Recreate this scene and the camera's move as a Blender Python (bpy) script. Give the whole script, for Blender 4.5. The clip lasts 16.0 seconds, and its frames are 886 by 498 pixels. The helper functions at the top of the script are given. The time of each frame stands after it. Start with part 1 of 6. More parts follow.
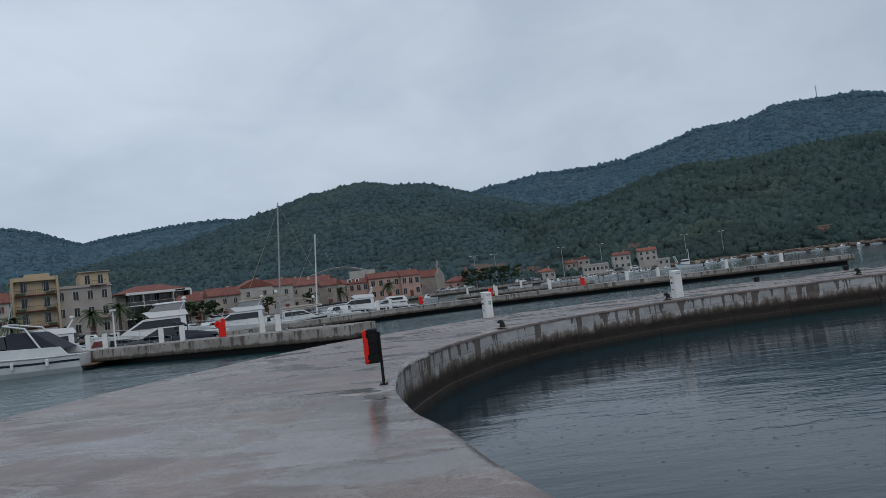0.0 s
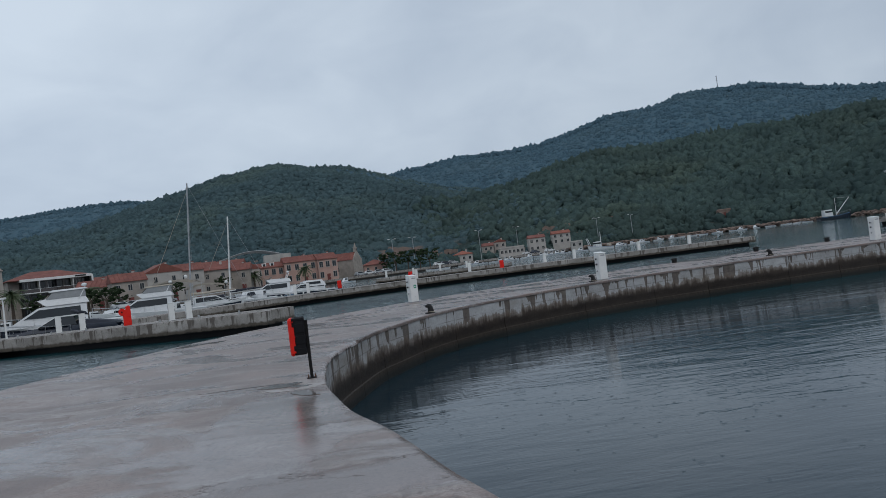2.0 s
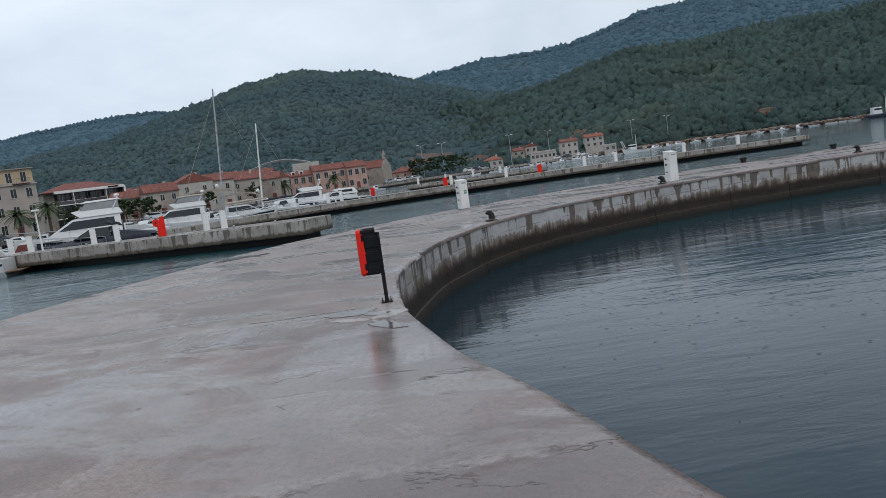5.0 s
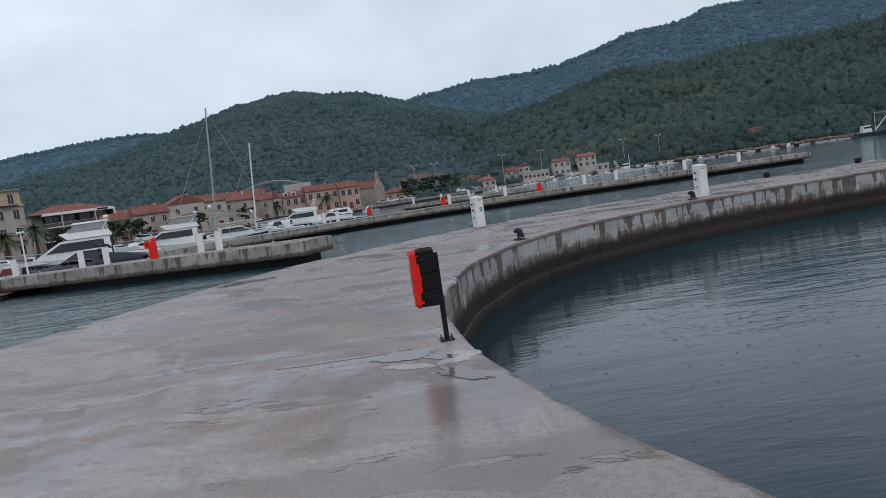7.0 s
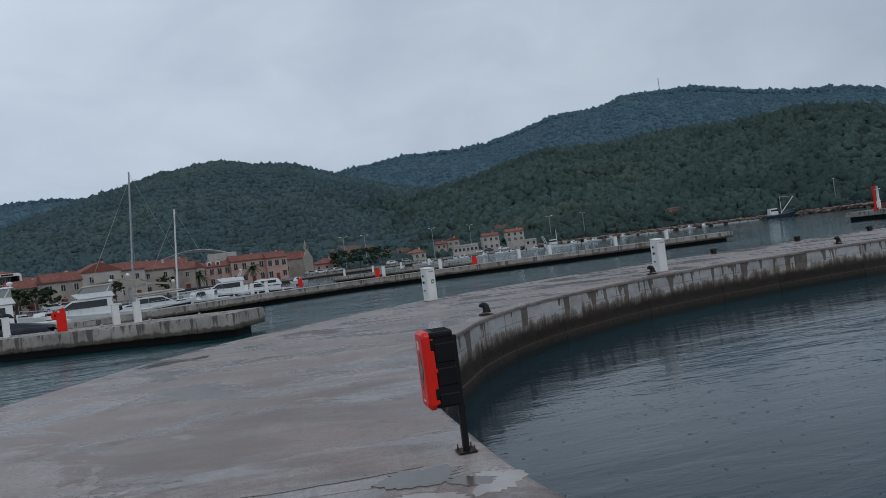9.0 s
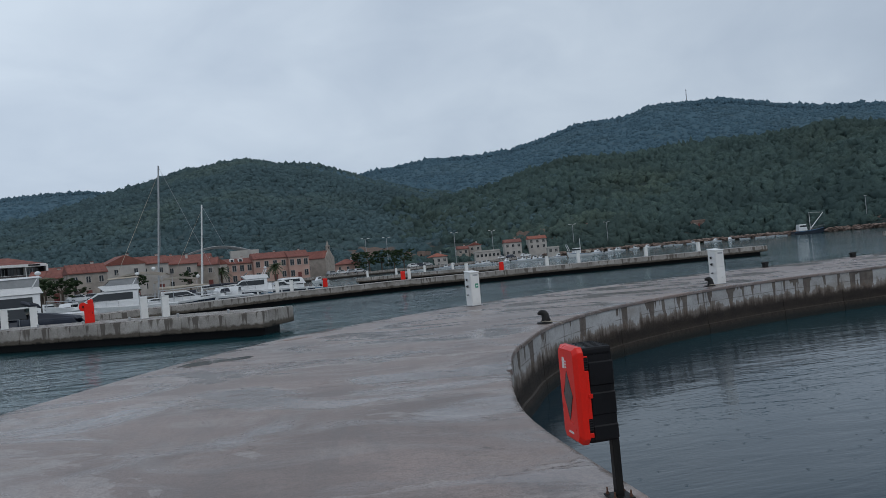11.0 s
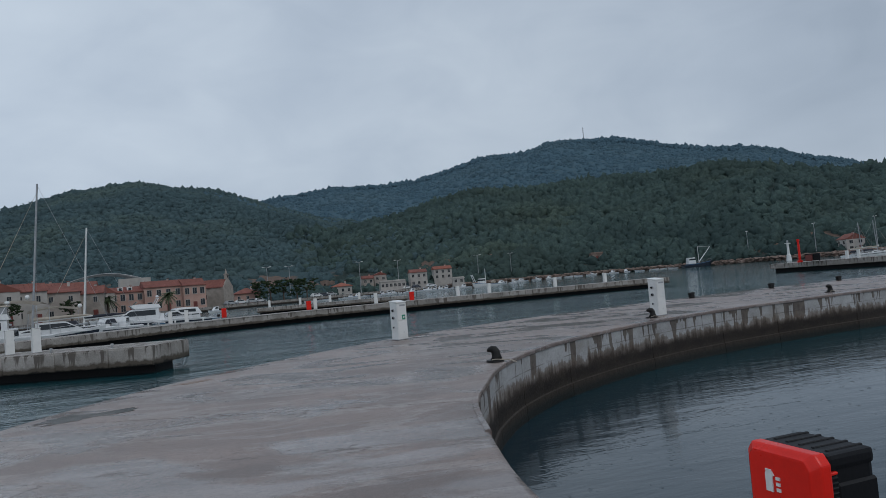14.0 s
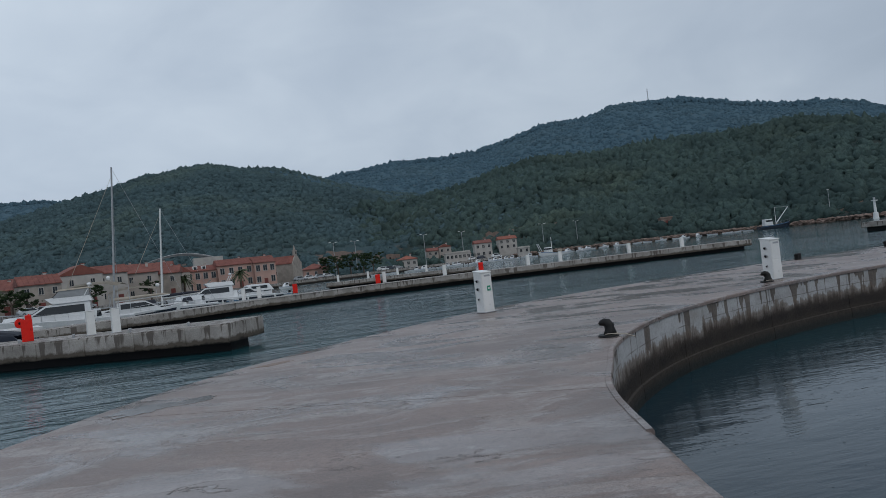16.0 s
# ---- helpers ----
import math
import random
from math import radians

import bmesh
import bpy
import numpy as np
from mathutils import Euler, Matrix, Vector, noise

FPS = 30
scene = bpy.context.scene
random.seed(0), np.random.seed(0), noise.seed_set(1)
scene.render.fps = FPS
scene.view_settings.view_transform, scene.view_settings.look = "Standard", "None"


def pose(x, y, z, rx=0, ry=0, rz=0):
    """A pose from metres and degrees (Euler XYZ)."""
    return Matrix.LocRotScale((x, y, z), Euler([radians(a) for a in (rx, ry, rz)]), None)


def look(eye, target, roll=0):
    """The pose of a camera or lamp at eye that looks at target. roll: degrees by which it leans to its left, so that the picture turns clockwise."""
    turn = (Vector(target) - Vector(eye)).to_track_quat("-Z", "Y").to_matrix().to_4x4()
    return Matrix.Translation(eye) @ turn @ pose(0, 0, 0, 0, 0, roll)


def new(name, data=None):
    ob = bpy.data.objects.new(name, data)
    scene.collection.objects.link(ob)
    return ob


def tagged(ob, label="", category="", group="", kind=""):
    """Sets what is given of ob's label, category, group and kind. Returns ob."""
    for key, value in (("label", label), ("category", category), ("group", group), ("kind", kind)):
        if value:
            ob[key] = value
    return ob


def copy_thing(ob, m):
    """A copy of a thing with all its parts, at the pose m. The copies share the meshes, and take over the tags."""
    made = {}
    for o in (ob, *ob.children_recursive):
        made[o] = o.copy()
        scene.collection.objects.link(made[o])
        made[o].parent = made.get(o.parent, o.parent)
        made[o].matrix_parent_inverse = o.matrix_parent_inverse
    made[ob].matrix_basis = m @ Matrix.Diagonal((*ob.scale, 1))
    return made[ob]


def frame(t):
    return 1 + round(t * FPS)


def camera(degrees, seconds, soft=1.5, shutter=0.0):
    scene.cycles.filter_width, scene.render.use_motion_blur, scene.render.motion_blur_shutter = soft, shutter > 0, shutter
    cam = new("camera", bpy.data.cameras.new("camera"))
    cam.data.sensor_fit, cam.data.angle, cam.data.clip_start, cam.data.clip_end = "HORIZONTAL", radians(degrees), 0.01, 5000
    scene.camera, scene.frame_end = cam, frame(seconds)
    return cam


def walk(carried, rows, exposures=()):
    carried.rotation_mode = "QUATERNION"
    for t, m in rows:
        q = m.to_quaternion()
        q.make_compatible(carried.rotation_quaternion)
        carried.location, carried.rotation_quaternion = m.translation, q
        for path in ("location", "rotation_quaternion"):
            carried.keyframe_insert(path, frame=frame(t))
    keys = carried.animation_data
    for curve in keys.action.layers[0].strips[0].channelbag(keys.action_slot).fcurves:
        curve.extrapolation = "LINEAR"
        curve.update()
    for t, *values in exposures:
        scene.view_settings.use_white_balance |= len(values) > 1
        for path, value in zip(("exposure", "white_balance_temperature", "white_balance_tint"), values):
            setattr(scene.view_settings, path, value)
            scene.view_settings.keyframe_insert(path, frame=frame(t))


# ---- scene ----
cam = camera(65.40, 16.0, soft=0.8)
PATH = [
    (0.0, (0.095, 1.790, 1.578), (0.121, 11.775, 2.129), -6.68),
    (0.5, (0.047, 1.989, 1.585), (1.026, 11.940, 1.699), -7.45),
    (1.0, (0.017, 2.216, 1.591), (0.924, 12.174, 1.720), -7.78),
    (1.5, (-0.112, 2.498, 1.609), (1.051, 12.429, 1.721), -5.20),
    (2.0, (-0.175, 2.740, 1.609), (1.010, 12.668, 1.775), -7.08),
    (2.5, (-0.296, 3.031, 1.625), (0.588, 12.991, 1.767), -6.85),
    (3.0, (-0.463, 3.383, 1.644), (0.440, 13.341, 1.517), -5.91),
    (3.5, (-0.556, 3.798, 1.619), (0.270, 13.763, 1.499), -8.65),
    (4.0, (-0.729, 4.246, 1.613), (-0.122, 14.225, 1.392), -8.10),
    (4.5, (-0.853, 4.673, 1.607), (-0.119, 14.574, 0.414), -7.60),
    (5.0, (-0.908, 5.053, 1.599), (-0.298, 14.972, 0.482), -7.95),
    (5.2, (-0.945, 5.214, 1.574), (-0.458, 15.147, 0.532), -7.17),
    (7.3, (-1.760, 7.196, 1.562), (-0.861, 17.128, 0.822), -8.58),
    (7.5, (-1.824, 7.390, 1.574), (-0.700, 17.316, 1.095), -8.20),
    (8.0, (-1.938, 7.792, 1.568), (-0.110, 17.620, 1.313), -7.02),
    (8.5, (-2.081, 8.204, 1.573), (0.295, 17.917, 1.483), -6.98),
    (9.0, (-2.230, 8.664, 1.583), (-0.277, 18.471, 1.643), -7.20),
    (9.2, (-2.316, 8.830, 1.590), (-0.649, 18.689, 1.761), -7.40),
    (11.3, (-2.937, 10.024, 1.605), (-1.243, 19.878, 1.761), -5.15),
    (11.5, (-2.970, 10.159, 1.591), (-1.172, 19.992, 1.874), -6.61),
    (12.0, (-2.999, 10.568, 1.608), (-0.890, 20.336, 2.003), -5.91),
    (12.5, (-3.039, 11.019, 1.612), (0.999, 20.164, 1.861), -3.52),
    (13.0, (-3.021, 11.459, 1.588), (0.716, 20.729, 1.921), -5.81),
    (13.5, (-3.035, 11.885, 1.597), (-0.015, 21.409, 2.012), -5.40),
    (14.0, (-3.077, 12.213, 1.609), (-0.013, 21.720, 2.078), -4.87),
    (14.5, (-3.069, 12.587, 1.602), (-0.309, 22.184, 2.128), -6.86),
    (15.0, (-3.135, 13.023, 1.607), (-1.022, 22.780, 2.192), -4.30),
    (15.5, (-3.211, 13.437, 1.622), (-1.012, 23.191, 1.794), -3.93),
    (16.0, (-3.235, 13.901, 1.594), (-1.081, 23.665, 1.739), -6.52),
]
walk(cam, [(t, look(eye, target, roll)) for t, eye, target, roll in PATH],
     exposures=[(0.0, 0.06, 6500, 10), (0.5, 0.28, 6500, 10), (1.0, 0.15, 6500, 10), (1.5, 0.12, 6500, 10), (2.5, 0.16, 6500, 10), (3.5, 0.28, 6550, 11), (4.0, 0.22, 6600, 12), (4.5, 0.66, 6750, 11), (5.0, 0.55, 6800, 11), (5.2, 0.55, 6800, 11),
                (7.3, 0.42, 6700, 11), (8.0, 0.24, 6600, 10), (9.0, 0.06, 6500, 10), (11.3, 0.17, 6500, 10), (11.6, 0.14, 6500, 10), (12.0, -0.02, 6500, 10), (12.5, 0.12, 6500, 10), (14.0, 0.04, 6500, 10), (15.0, 0.05, 6500, 10), (15.5, 0.11, 6500, 10), (16.0, 0.05, 6500, 10)])

# ---------------------------------------------------------------- sky and light
SUN_UP, SUN_AZ = radians(48), radians(-150)
world = bpy.data.worlds.new("overcast_sky")
scene.world = world
world.use_nodes = True
wn, wl = world.node_tree.nodes, world.node_tree.links
wn.clear()
w_out = wn.new("ShaderNodeOutputWorld")
w_bg = wn.new("ShaderNodeBackground")
w_sky = wn.new("ShaderNodeTexSky")
w_sky.sky_type, w_sky.sun_disc = "NISHITA", False
w_sky.sun_elevation, w_sky.sun_rotation, w_sky.dust_density = SUN_UP, SUN_AZ, 4.0
w_scale = wn.new("ShaderNodeVectorMath")
w_scale.operation = "SCALE"
w_scale.inputs["Scale"].default_value = 0.045
wl.new(w_sky.outputs["Color"], w_scale.inputs[0])
w_tc = wn.new("ShaderNodeTexCoord")
w_map = wn.new("ShaderNodeMapping")
w_map.inputs["Scale"].default_value = (1.0, 1.0, 2.0)
w_map.inputs["Location"].default_value = (3.1, 1.7, 0.4)
wl.new(w_tc.outputs["Generated"], w_map.inputs["Vector"])
w_n1 = wn.new("ShaderNodeTexNoise")
w_n1.inputs["Scale"].default_value, w_n1.inputs["Detail"].default_value = 1.5, 5.0
w_n1.inputs["Roughness"].default_value, w_n1.inputs["Distortion"].default_value = 0.5, 0.15
wl.new(w_map.outputs["Vector"], w_n1.inputs["Vector"])
w_ramp = wn.new("ShaderNodeValToRGB")
cr = w_ramp.color_ramp
cr.elements[0].position, cr.elements[0].color = 0.35, (0.322, 0.388, 0.476, 1)
cr.elements[1].position, cr.elements[1].color = 0.66, (0.495, 0.570, 0.655, 1)
mid = cr.elements.new(0.5)
mid.color = (0.398, 0.470, 0.563, 1)
w_n2 = wn.new("ShaderNodeTexNoise")
w_n2.inputs["Scale"].default_value, w_n2.inputs["Detail"].default_value, w_n2.inputs["Distortion"].default_value = 5.5, 5.0, 0.8
wl.new(w_map.outputs["Vector"], w_n2.inputs["Vector"])
w_add = wn.new("ShaderNodeMix")
w_add.inputs["Factor"].default_value = 0.24
wl.new(w_n1.outputs["Fac"], w_add.inputs["A"])
wl.new(w_n2.outputs["Fac"], w_add.inputs["B"])
wl.new(w_add.outputs["Result"], w_ramp.inputs["Fac"])
w_mix = wn.new("ShaderNodeMix")
w_mix.data_type = "RGBA"
w_mix.inputs["Factor"].default_value = 0.86
wl.new(w_scale.outputs["Vector"], w_mix.inputs["A"])
wl.new(w_ramp.outputs["Color"], w_mix.inputs["B"])
# thinner cloud towards the west
w_sep = wn.new("ShaderNodeSeparateXYZ")
wl.new(w_tc.outputs["Generated"], w_sep.inputs[0])
w_side = wn.new("ShaderNodeMapRange")
w_side.interpolation_type = "SMOOTHSTEP"
for k, v in (("From Min", -0.75), ("From Max", 0.75), ("To Min", 1.13), ("To Max", 0.93)):
    w_side.inputs[k].default_value = v
wl.new(w_sep.outputs["X"], w_side.inputs["Value"])
w_tint = wn.new("ShaderNodeVectorMath")
w_tint.operation = "SCALE"
wl.new(w_mix.outputs["Result"], w_tint.inputs[0])
wl.new(w_side.outputs["Result"], w_tint.inputs["Scale"])
wl.new(w_tint.outputs["Vector"], w_bg.inputs["Color"])
w_bg.inputs["Strength"].default_value = 1.15
wl.new(w_bg.outputs["Background"], w_out.inputs["Surface"])

sun = new("sun", bpy.data.lights.new("sun", "SUN"))
sun.data.energy, sun.data.angle, sun.data.color = 0.5, radians(25), (1.0, 0.97, 0.93)
sun.rotation_euler = (radians(90) - SUN_UP, 0, SUN_AZ + radians(180))


# ---------------------------------------------------------------- materials
class Nodes:
    """A node material under construction."""

    def __init__(self, name):
        self.mat = bpy.data.materials.new(name)
        self.mat.use_nodes = True
        self.n, self.l = self.mat.node_tree.nodes, self.mat.node_tree.links
        self.bsdf = self.n["Principled BSDF"]
        self.coord = self.n.new("ShaderNodeTexCoord").outputs["Object"]

    def mapping(self, scale, vector=None):
        m = self.n.new("ShaderNodeMapping")
        m.inputs["Scale"].default_value = scale
        self.l.new(vector or self.coord, m.inputs["Vector"])
        return m.outputs["Vector"]

    def noise(self, scale, detail=5.0, rough=0.55, vector=None, distort=0.0):
        t = self.n.new("ShaderNodeTexNoise")
        t.inputs["Scale"].default_value, t.inputs["Detail"].default_value = scale, detail
        t.inputs["Roughness"].default_value, t.inputs["Distortion"].default_value = rough, distort
        self.l.new(vector or self.coord, t.inputs["Vector"])
        return t.outputs["Fac"]

    def span(self, value, a, b, lo=0.0, hi=1.0):
        r = self.n.new("ShaderNodeMapRange")
        for k, v in (("From Min", a), ("From Max", b), ("To Min", lo), ("To Max", hi)):
            r.inputs[k].default_value = v
        self.l.new(value, r.inputs["Value"])
        return r.outputs["Result"]

    def math(self, op, a, b):
        m = self.n.new("ShaderNodeMath")
        m.operation = op
        for k, v in ((0, a), (1, b)):
            if isinstance(v, (int, float)):
                m.inputs[k].default_value = v
            else:
                self.l.new(v, m.inputs[k])
        return m.outputs["Value"]

    def mix(self, fac, a, b, blend="MIX"):
        m = self.n.new("ShaderNodeMix")
        m.data_type, m.blend_type = "RGBA", blend
        for k, v in (("Factor", fac), ("A", a), ("B", b)):
            if isinstance(v, (int, float)):
                m.inputs[k].default_value = v
            elif isinstance(v, tuple):
                m.inputs[k].default_value = (*v, 1) if len(v) == 3 else v
            else:
                self.l.new(v, m.inputs[k])
        return m.outputs["Result"]

    def xyz(self, vector=None):
        s = self.n.new("ShaderNodeSeparateXYZ")
        self.l.new(vector or self.coord, s.inputs[0])
        return s.outputs

    def info_random(self):
        return self.n.new("ShaderNodeObjectInfo").outputs["Random"]

    def island_random(self):
        return self.n.new("ShaderNodeNewGeometry").outputs["Random Per Island"]

    def bump(self, height, strength=0.3, distance=0.02, after=None):
        b = self.n.new("ShaderNodeBump")
        b.inputs["Strength"].default_value, b.inputs["Distance"].default_value = strength, distance
        self.l.new(height, b.inputs["Height"])
        if after:
            self.l.new(after, b.inputs["Normal"])
        self.l.new(b.outputs["Normal"], self.bsdf.inputs["Normal"])
        return b.outputs["Normal"]

    def set(self, **kw):
        for k, v in kw.items():
            s = self.bsdf.inputs[{"color": "Base Color", "rough": "Roughness", "metal": "Metallic", "ior": "IOR", "coat": "Coat Weight",
                                  "trans": "Transmission Weight", "spec": "Specular IOR Level"}[k]]
            if isinstance(v, (int, float)):
                s.default_value = v
            elif isinstance(v, tuple):
                s.default_value = (*v, 1)
            else:
                self.l.new(v, s)
        return self.mat


def plain(name, a, b, rough=0.5, scale=3.0, fine=30.0, bump=0.15, metal=0.0, coat=0.0, depth=0.01, spec=0.5):
    """Two tones blended by a broad and a fine noise, with fine relief."""
    m = Nodes(name)
    broad, grain = m.noise(scale, 4), m.noise(fine, 6)
    c = m.mix(m.span(broad, 0.35, 0.65), a, b)
    c = m.mix(m.span(grain, 0.3, 0.75, 0.0, 0.35), c, tuple(0.7 * v for v in a))
    if bump:
        m.bump(grain, bump, depth)
    return m.set(color=c, rough=m.span(broad, 0.3, 0.7, rough * 0.85, min(1, rough * 1.15)), metal=metal, coat=coat, spec=spec)


def wet_concrete(name):
    """Broom-finished concrete in the rain: grainy warm grey, wet darker areas, pale scum lines along the ripples, fine dark cracks."""
    m = Nodes(name)
    warp = m.noise(0.6, 4, 0.6)
    tilt = m.n.new("ShaderNodeMapping")
    tilt.inputs["Rotation"].default_value = (0, 0, radians(14))
    m.l.new(m.coord, tilt.inputs["Vector"])
    v = tilt.outputs["Vector"]
    broad = m.noise(1.0, 5, 0.6, m.mapping((0.30, 0.50, 1.0), v), 0.8)
    lines = m.noise(1.0, 6, 0.58, m.mapping((0.20, 0.46, 1.0), v), 1.5)
    wisps = m.noise(1.0, 8, 0.66, m.mapping((0.95, 1.7, 1.0), v), 1.2)
    blot = m.noise(2.4, 6, 0.68)
    grain = m.noise(60.0, 6, 0.75)
    pits = m.noise(17.0, 7, 0.72)
    brushed = m.noise(1.0, 5, 0.65, m.mapping((7.0, 0.9, 1.0)), 0.5)
    # wet and drier areas
    c = m.mix(m.span(broad, 0.40, 0.60), (0.322, 0.240, 0.210), (0.192, 0.143, 0.126))
    c = m.mix(m.span(blot, 0.48, 0.70, 0.0, 0.40), c, (0.180, 0.150, 0.138))
    c = m.mix(m.span(m.noise(0.9, 5, 0.6), 0.57, 0.70, 0.0, 0.45), c, (0.270, 0.195, 0.150))
    # pale scum: a sharp edge on one side, fading on the other
    edge = m.math("ADD", lines, m.math("MULTIPLY", m.math("SUBTRACT", wisps, 0.5), 0.22))
    scum = m.math("MULTIPLY", m.span(edge, 0.505, 0.520), m.span(edge, 0.60, 0.53))
    scum = m.math("MULTIPLY", scum, m.span(wisps, 0.36, 0.56, 0.25, 1.0))
    c = m.mix(m.math("MULTIPLY", scum, 0.60), c, (0.470, 0.425, 0.402))
    c = m.mix(m.span(wisps, 0.54, 0.70, 0.0, 0.32), c, (0.400, 0.350, 0.328))
    px, py, pz = m.xyz()
    wander = m.math("MULTIPLY", m.math("SUBTRACT", wisps, 0.5), 1.5)
    ragged = m.span(m.noise(5.0, 6, 0.7), 0.36, 0.56, 0.35, 1.0)
    for slope, at, wide in ((0.05, 13.64, 0.26), (0.05, 11.12, 0.30), (0.20, 21.15, 0.22)):
        off = m.math("SUBTRACT", m.math("ADD", py, m.math("MULTIPLY", px, slope)), at)
        off = m.math("ABSOLUTE", m.math("ADD", off, wander), 0.0)
        c = m.mix(m.math("MULTIPLY", m.span(off, 0.03, wide, 1.0, 0.0), ragged), c, (0.430, 0.380, 0.355))
    gx, gy = m.math("DIVIDE", m.math("ADD", px, 1.35), 0.95), m.math("DIVIDE", m.math("SUBTRACT", py, 10.6), 2.7)
    wet = m.math("ADD", m.math("MULTIPLY", gx, gx), m.math("MULTIPLY", gy, gy))
    wet = m.span(m.math("ADD", wet, m.math("MULTIPLY", m.math("SUBTRACT", blot, 0.5), 1.6)), 1.0, 0.7)
    # brush marks, pits and grain
    c = m.mix(m.math("MULTIPLY", m.span(brushed, 0.50, 0.64), m.span(warp, 0.42, 0.60, 0.0, 0.55)), c, (0.160, 0.135, 0.125))
    c = m.mix(m.span(pits, 0.48, 0.64, 0.0, 0.60), c, (0.128, 0.104, 0.094))
    c = m.mix(m.span(grain, 0.42, 0.64, 0.0, 0.60), c, (0.100, 0.080, 0.073))
    c = m.mix(m.span(m.noise(90.0, 2, 0.5), 0.70, 0.76, 0.0, 0.7), c, (0.500, 0.460, 0.440))
    # broken dark cracks that follow the pale lines
    near = m.math("ABSOLUTE", m.math("SUBTRACT", edge, 0.500), 0.0)
    crack = m.math("MULTIPLY", m.span(near, 0.0, 0.0045, 1.0, 0.0), m.span(m.noise(0.9, 4, 0.6), 0.54, 0.60))
    near2 = m.math("ABSOLUTE", m.math("SUBTRACT", m.noise(1.0, 6, 0.62, m.mapping((0.30, 0.95, 1.0), v), 1.3), 0.47), 0.0)
    crack2 = m.math("MULTIPLY", m.span(near2, 0.0, 0.0055, 1.0, 0.0), m.span(m.noise(0.8, 4, 0.6), 0.60, 0.64))
    cracks = m.math("MAXIMUM", crack, crack2)
    c = m.mix(m.math("MULTIPLY", cracks, 0.75), c, (0.075, 0.060, 0.054))
    pool = m.span(m.noise(1.0, 6, 0.6, m.mapping((0.34, 0.66, 1.0), v), 1.0), 0.47, 0.58)
    pool = m.math("MAXIMUM", pool, wet)
    rough = m.math("SUBTRACT", m.span(grain, 0.2, 0.8, 0.32, 0.54), m.math("MULTIPLY", pool, 0.27))
    c = m.mix(m.math("MULTIPLY", pool, 0.40), c, (0.150, 0.132, 0.128))
    h = m.math("ADD", m.math("MULTIPLY", grain, 0.45), m.math("MULTIPLY", brushed, 0.35))
    h = m.math("ADD", h, m.math("MULTIPLY", pits, 0.55))
    h = m.math("MULTIPLY", h, m.span(pool, 0.0, 1.0, 1.0, 0.18))
    h = m.math("ADD", h, m.math("MULTIPLY", wisps, 1.1))
    h = m.math("SUBTRACT", h, m.math("MULTIPLY", cracks, 0.8))
    m.bump(h, 0.40, 0.013)
    return m.set(color=c, rough=rough, spec=0.5)


def quay_face(name):
    """Grey cast concrete of the far quays: pale face, dark run-off from the top edge and a weed line at the water."""
    m = Nodes(name)
    x, y, z = m.xyz()
    grain = m.noise(18.0, 7, 0.7)
    broad = m.noise(0.6, 5, 0.6)
    patch = m.noise(2.0, 6, 0.65)
    runs = m.noise(1.0, 5, 0.62, m.mapping((2.6, 2.6, 0.10)), 0.3)
    c = m.mix(m.span(broad, 0.38, 0.62), (0.410, 0.380, 0.350), (0.250, 0.228, 0.206))
    c = m.mix(m.span(patch, 0.52, 0.66, 0.0, 0.5), c, (0.190, 0.168, 0.150))
    drop = m.math("ADD", runs, m.math("MULTIPLY", z, 0.13))
    c = m.mix(m.span(drop, 0.500, 0.535, 0.0, 0.85), c, (0.085, 0.068, 0.056))
    c = m.mix(m.span(grain, 0.42, 0.75, 0.0, 0.5), c, (0.130, 0.115, 0.104))
    level = m.math("ADD", z, m.math("MULTIPLY", m.math("SUBTRACT", patch, 0.5), 0.55))
    c = m.mix(m.span(level, -0.62, -0.74), c, (0.090, 0.074, 0.058))
    c = m.mix(m.span(level, -0.84, -0.94), c, (0.022, 0.018, 0.015))
    m.bump(m.math("ADD", grain, m.math("MULTIPLY", patch, 2.0)), 0.4, 0.02)
    return m.set(color=c, rough=m.span(grain, 0.3, 0.8, 0.5, 0.85), spec=0.25)


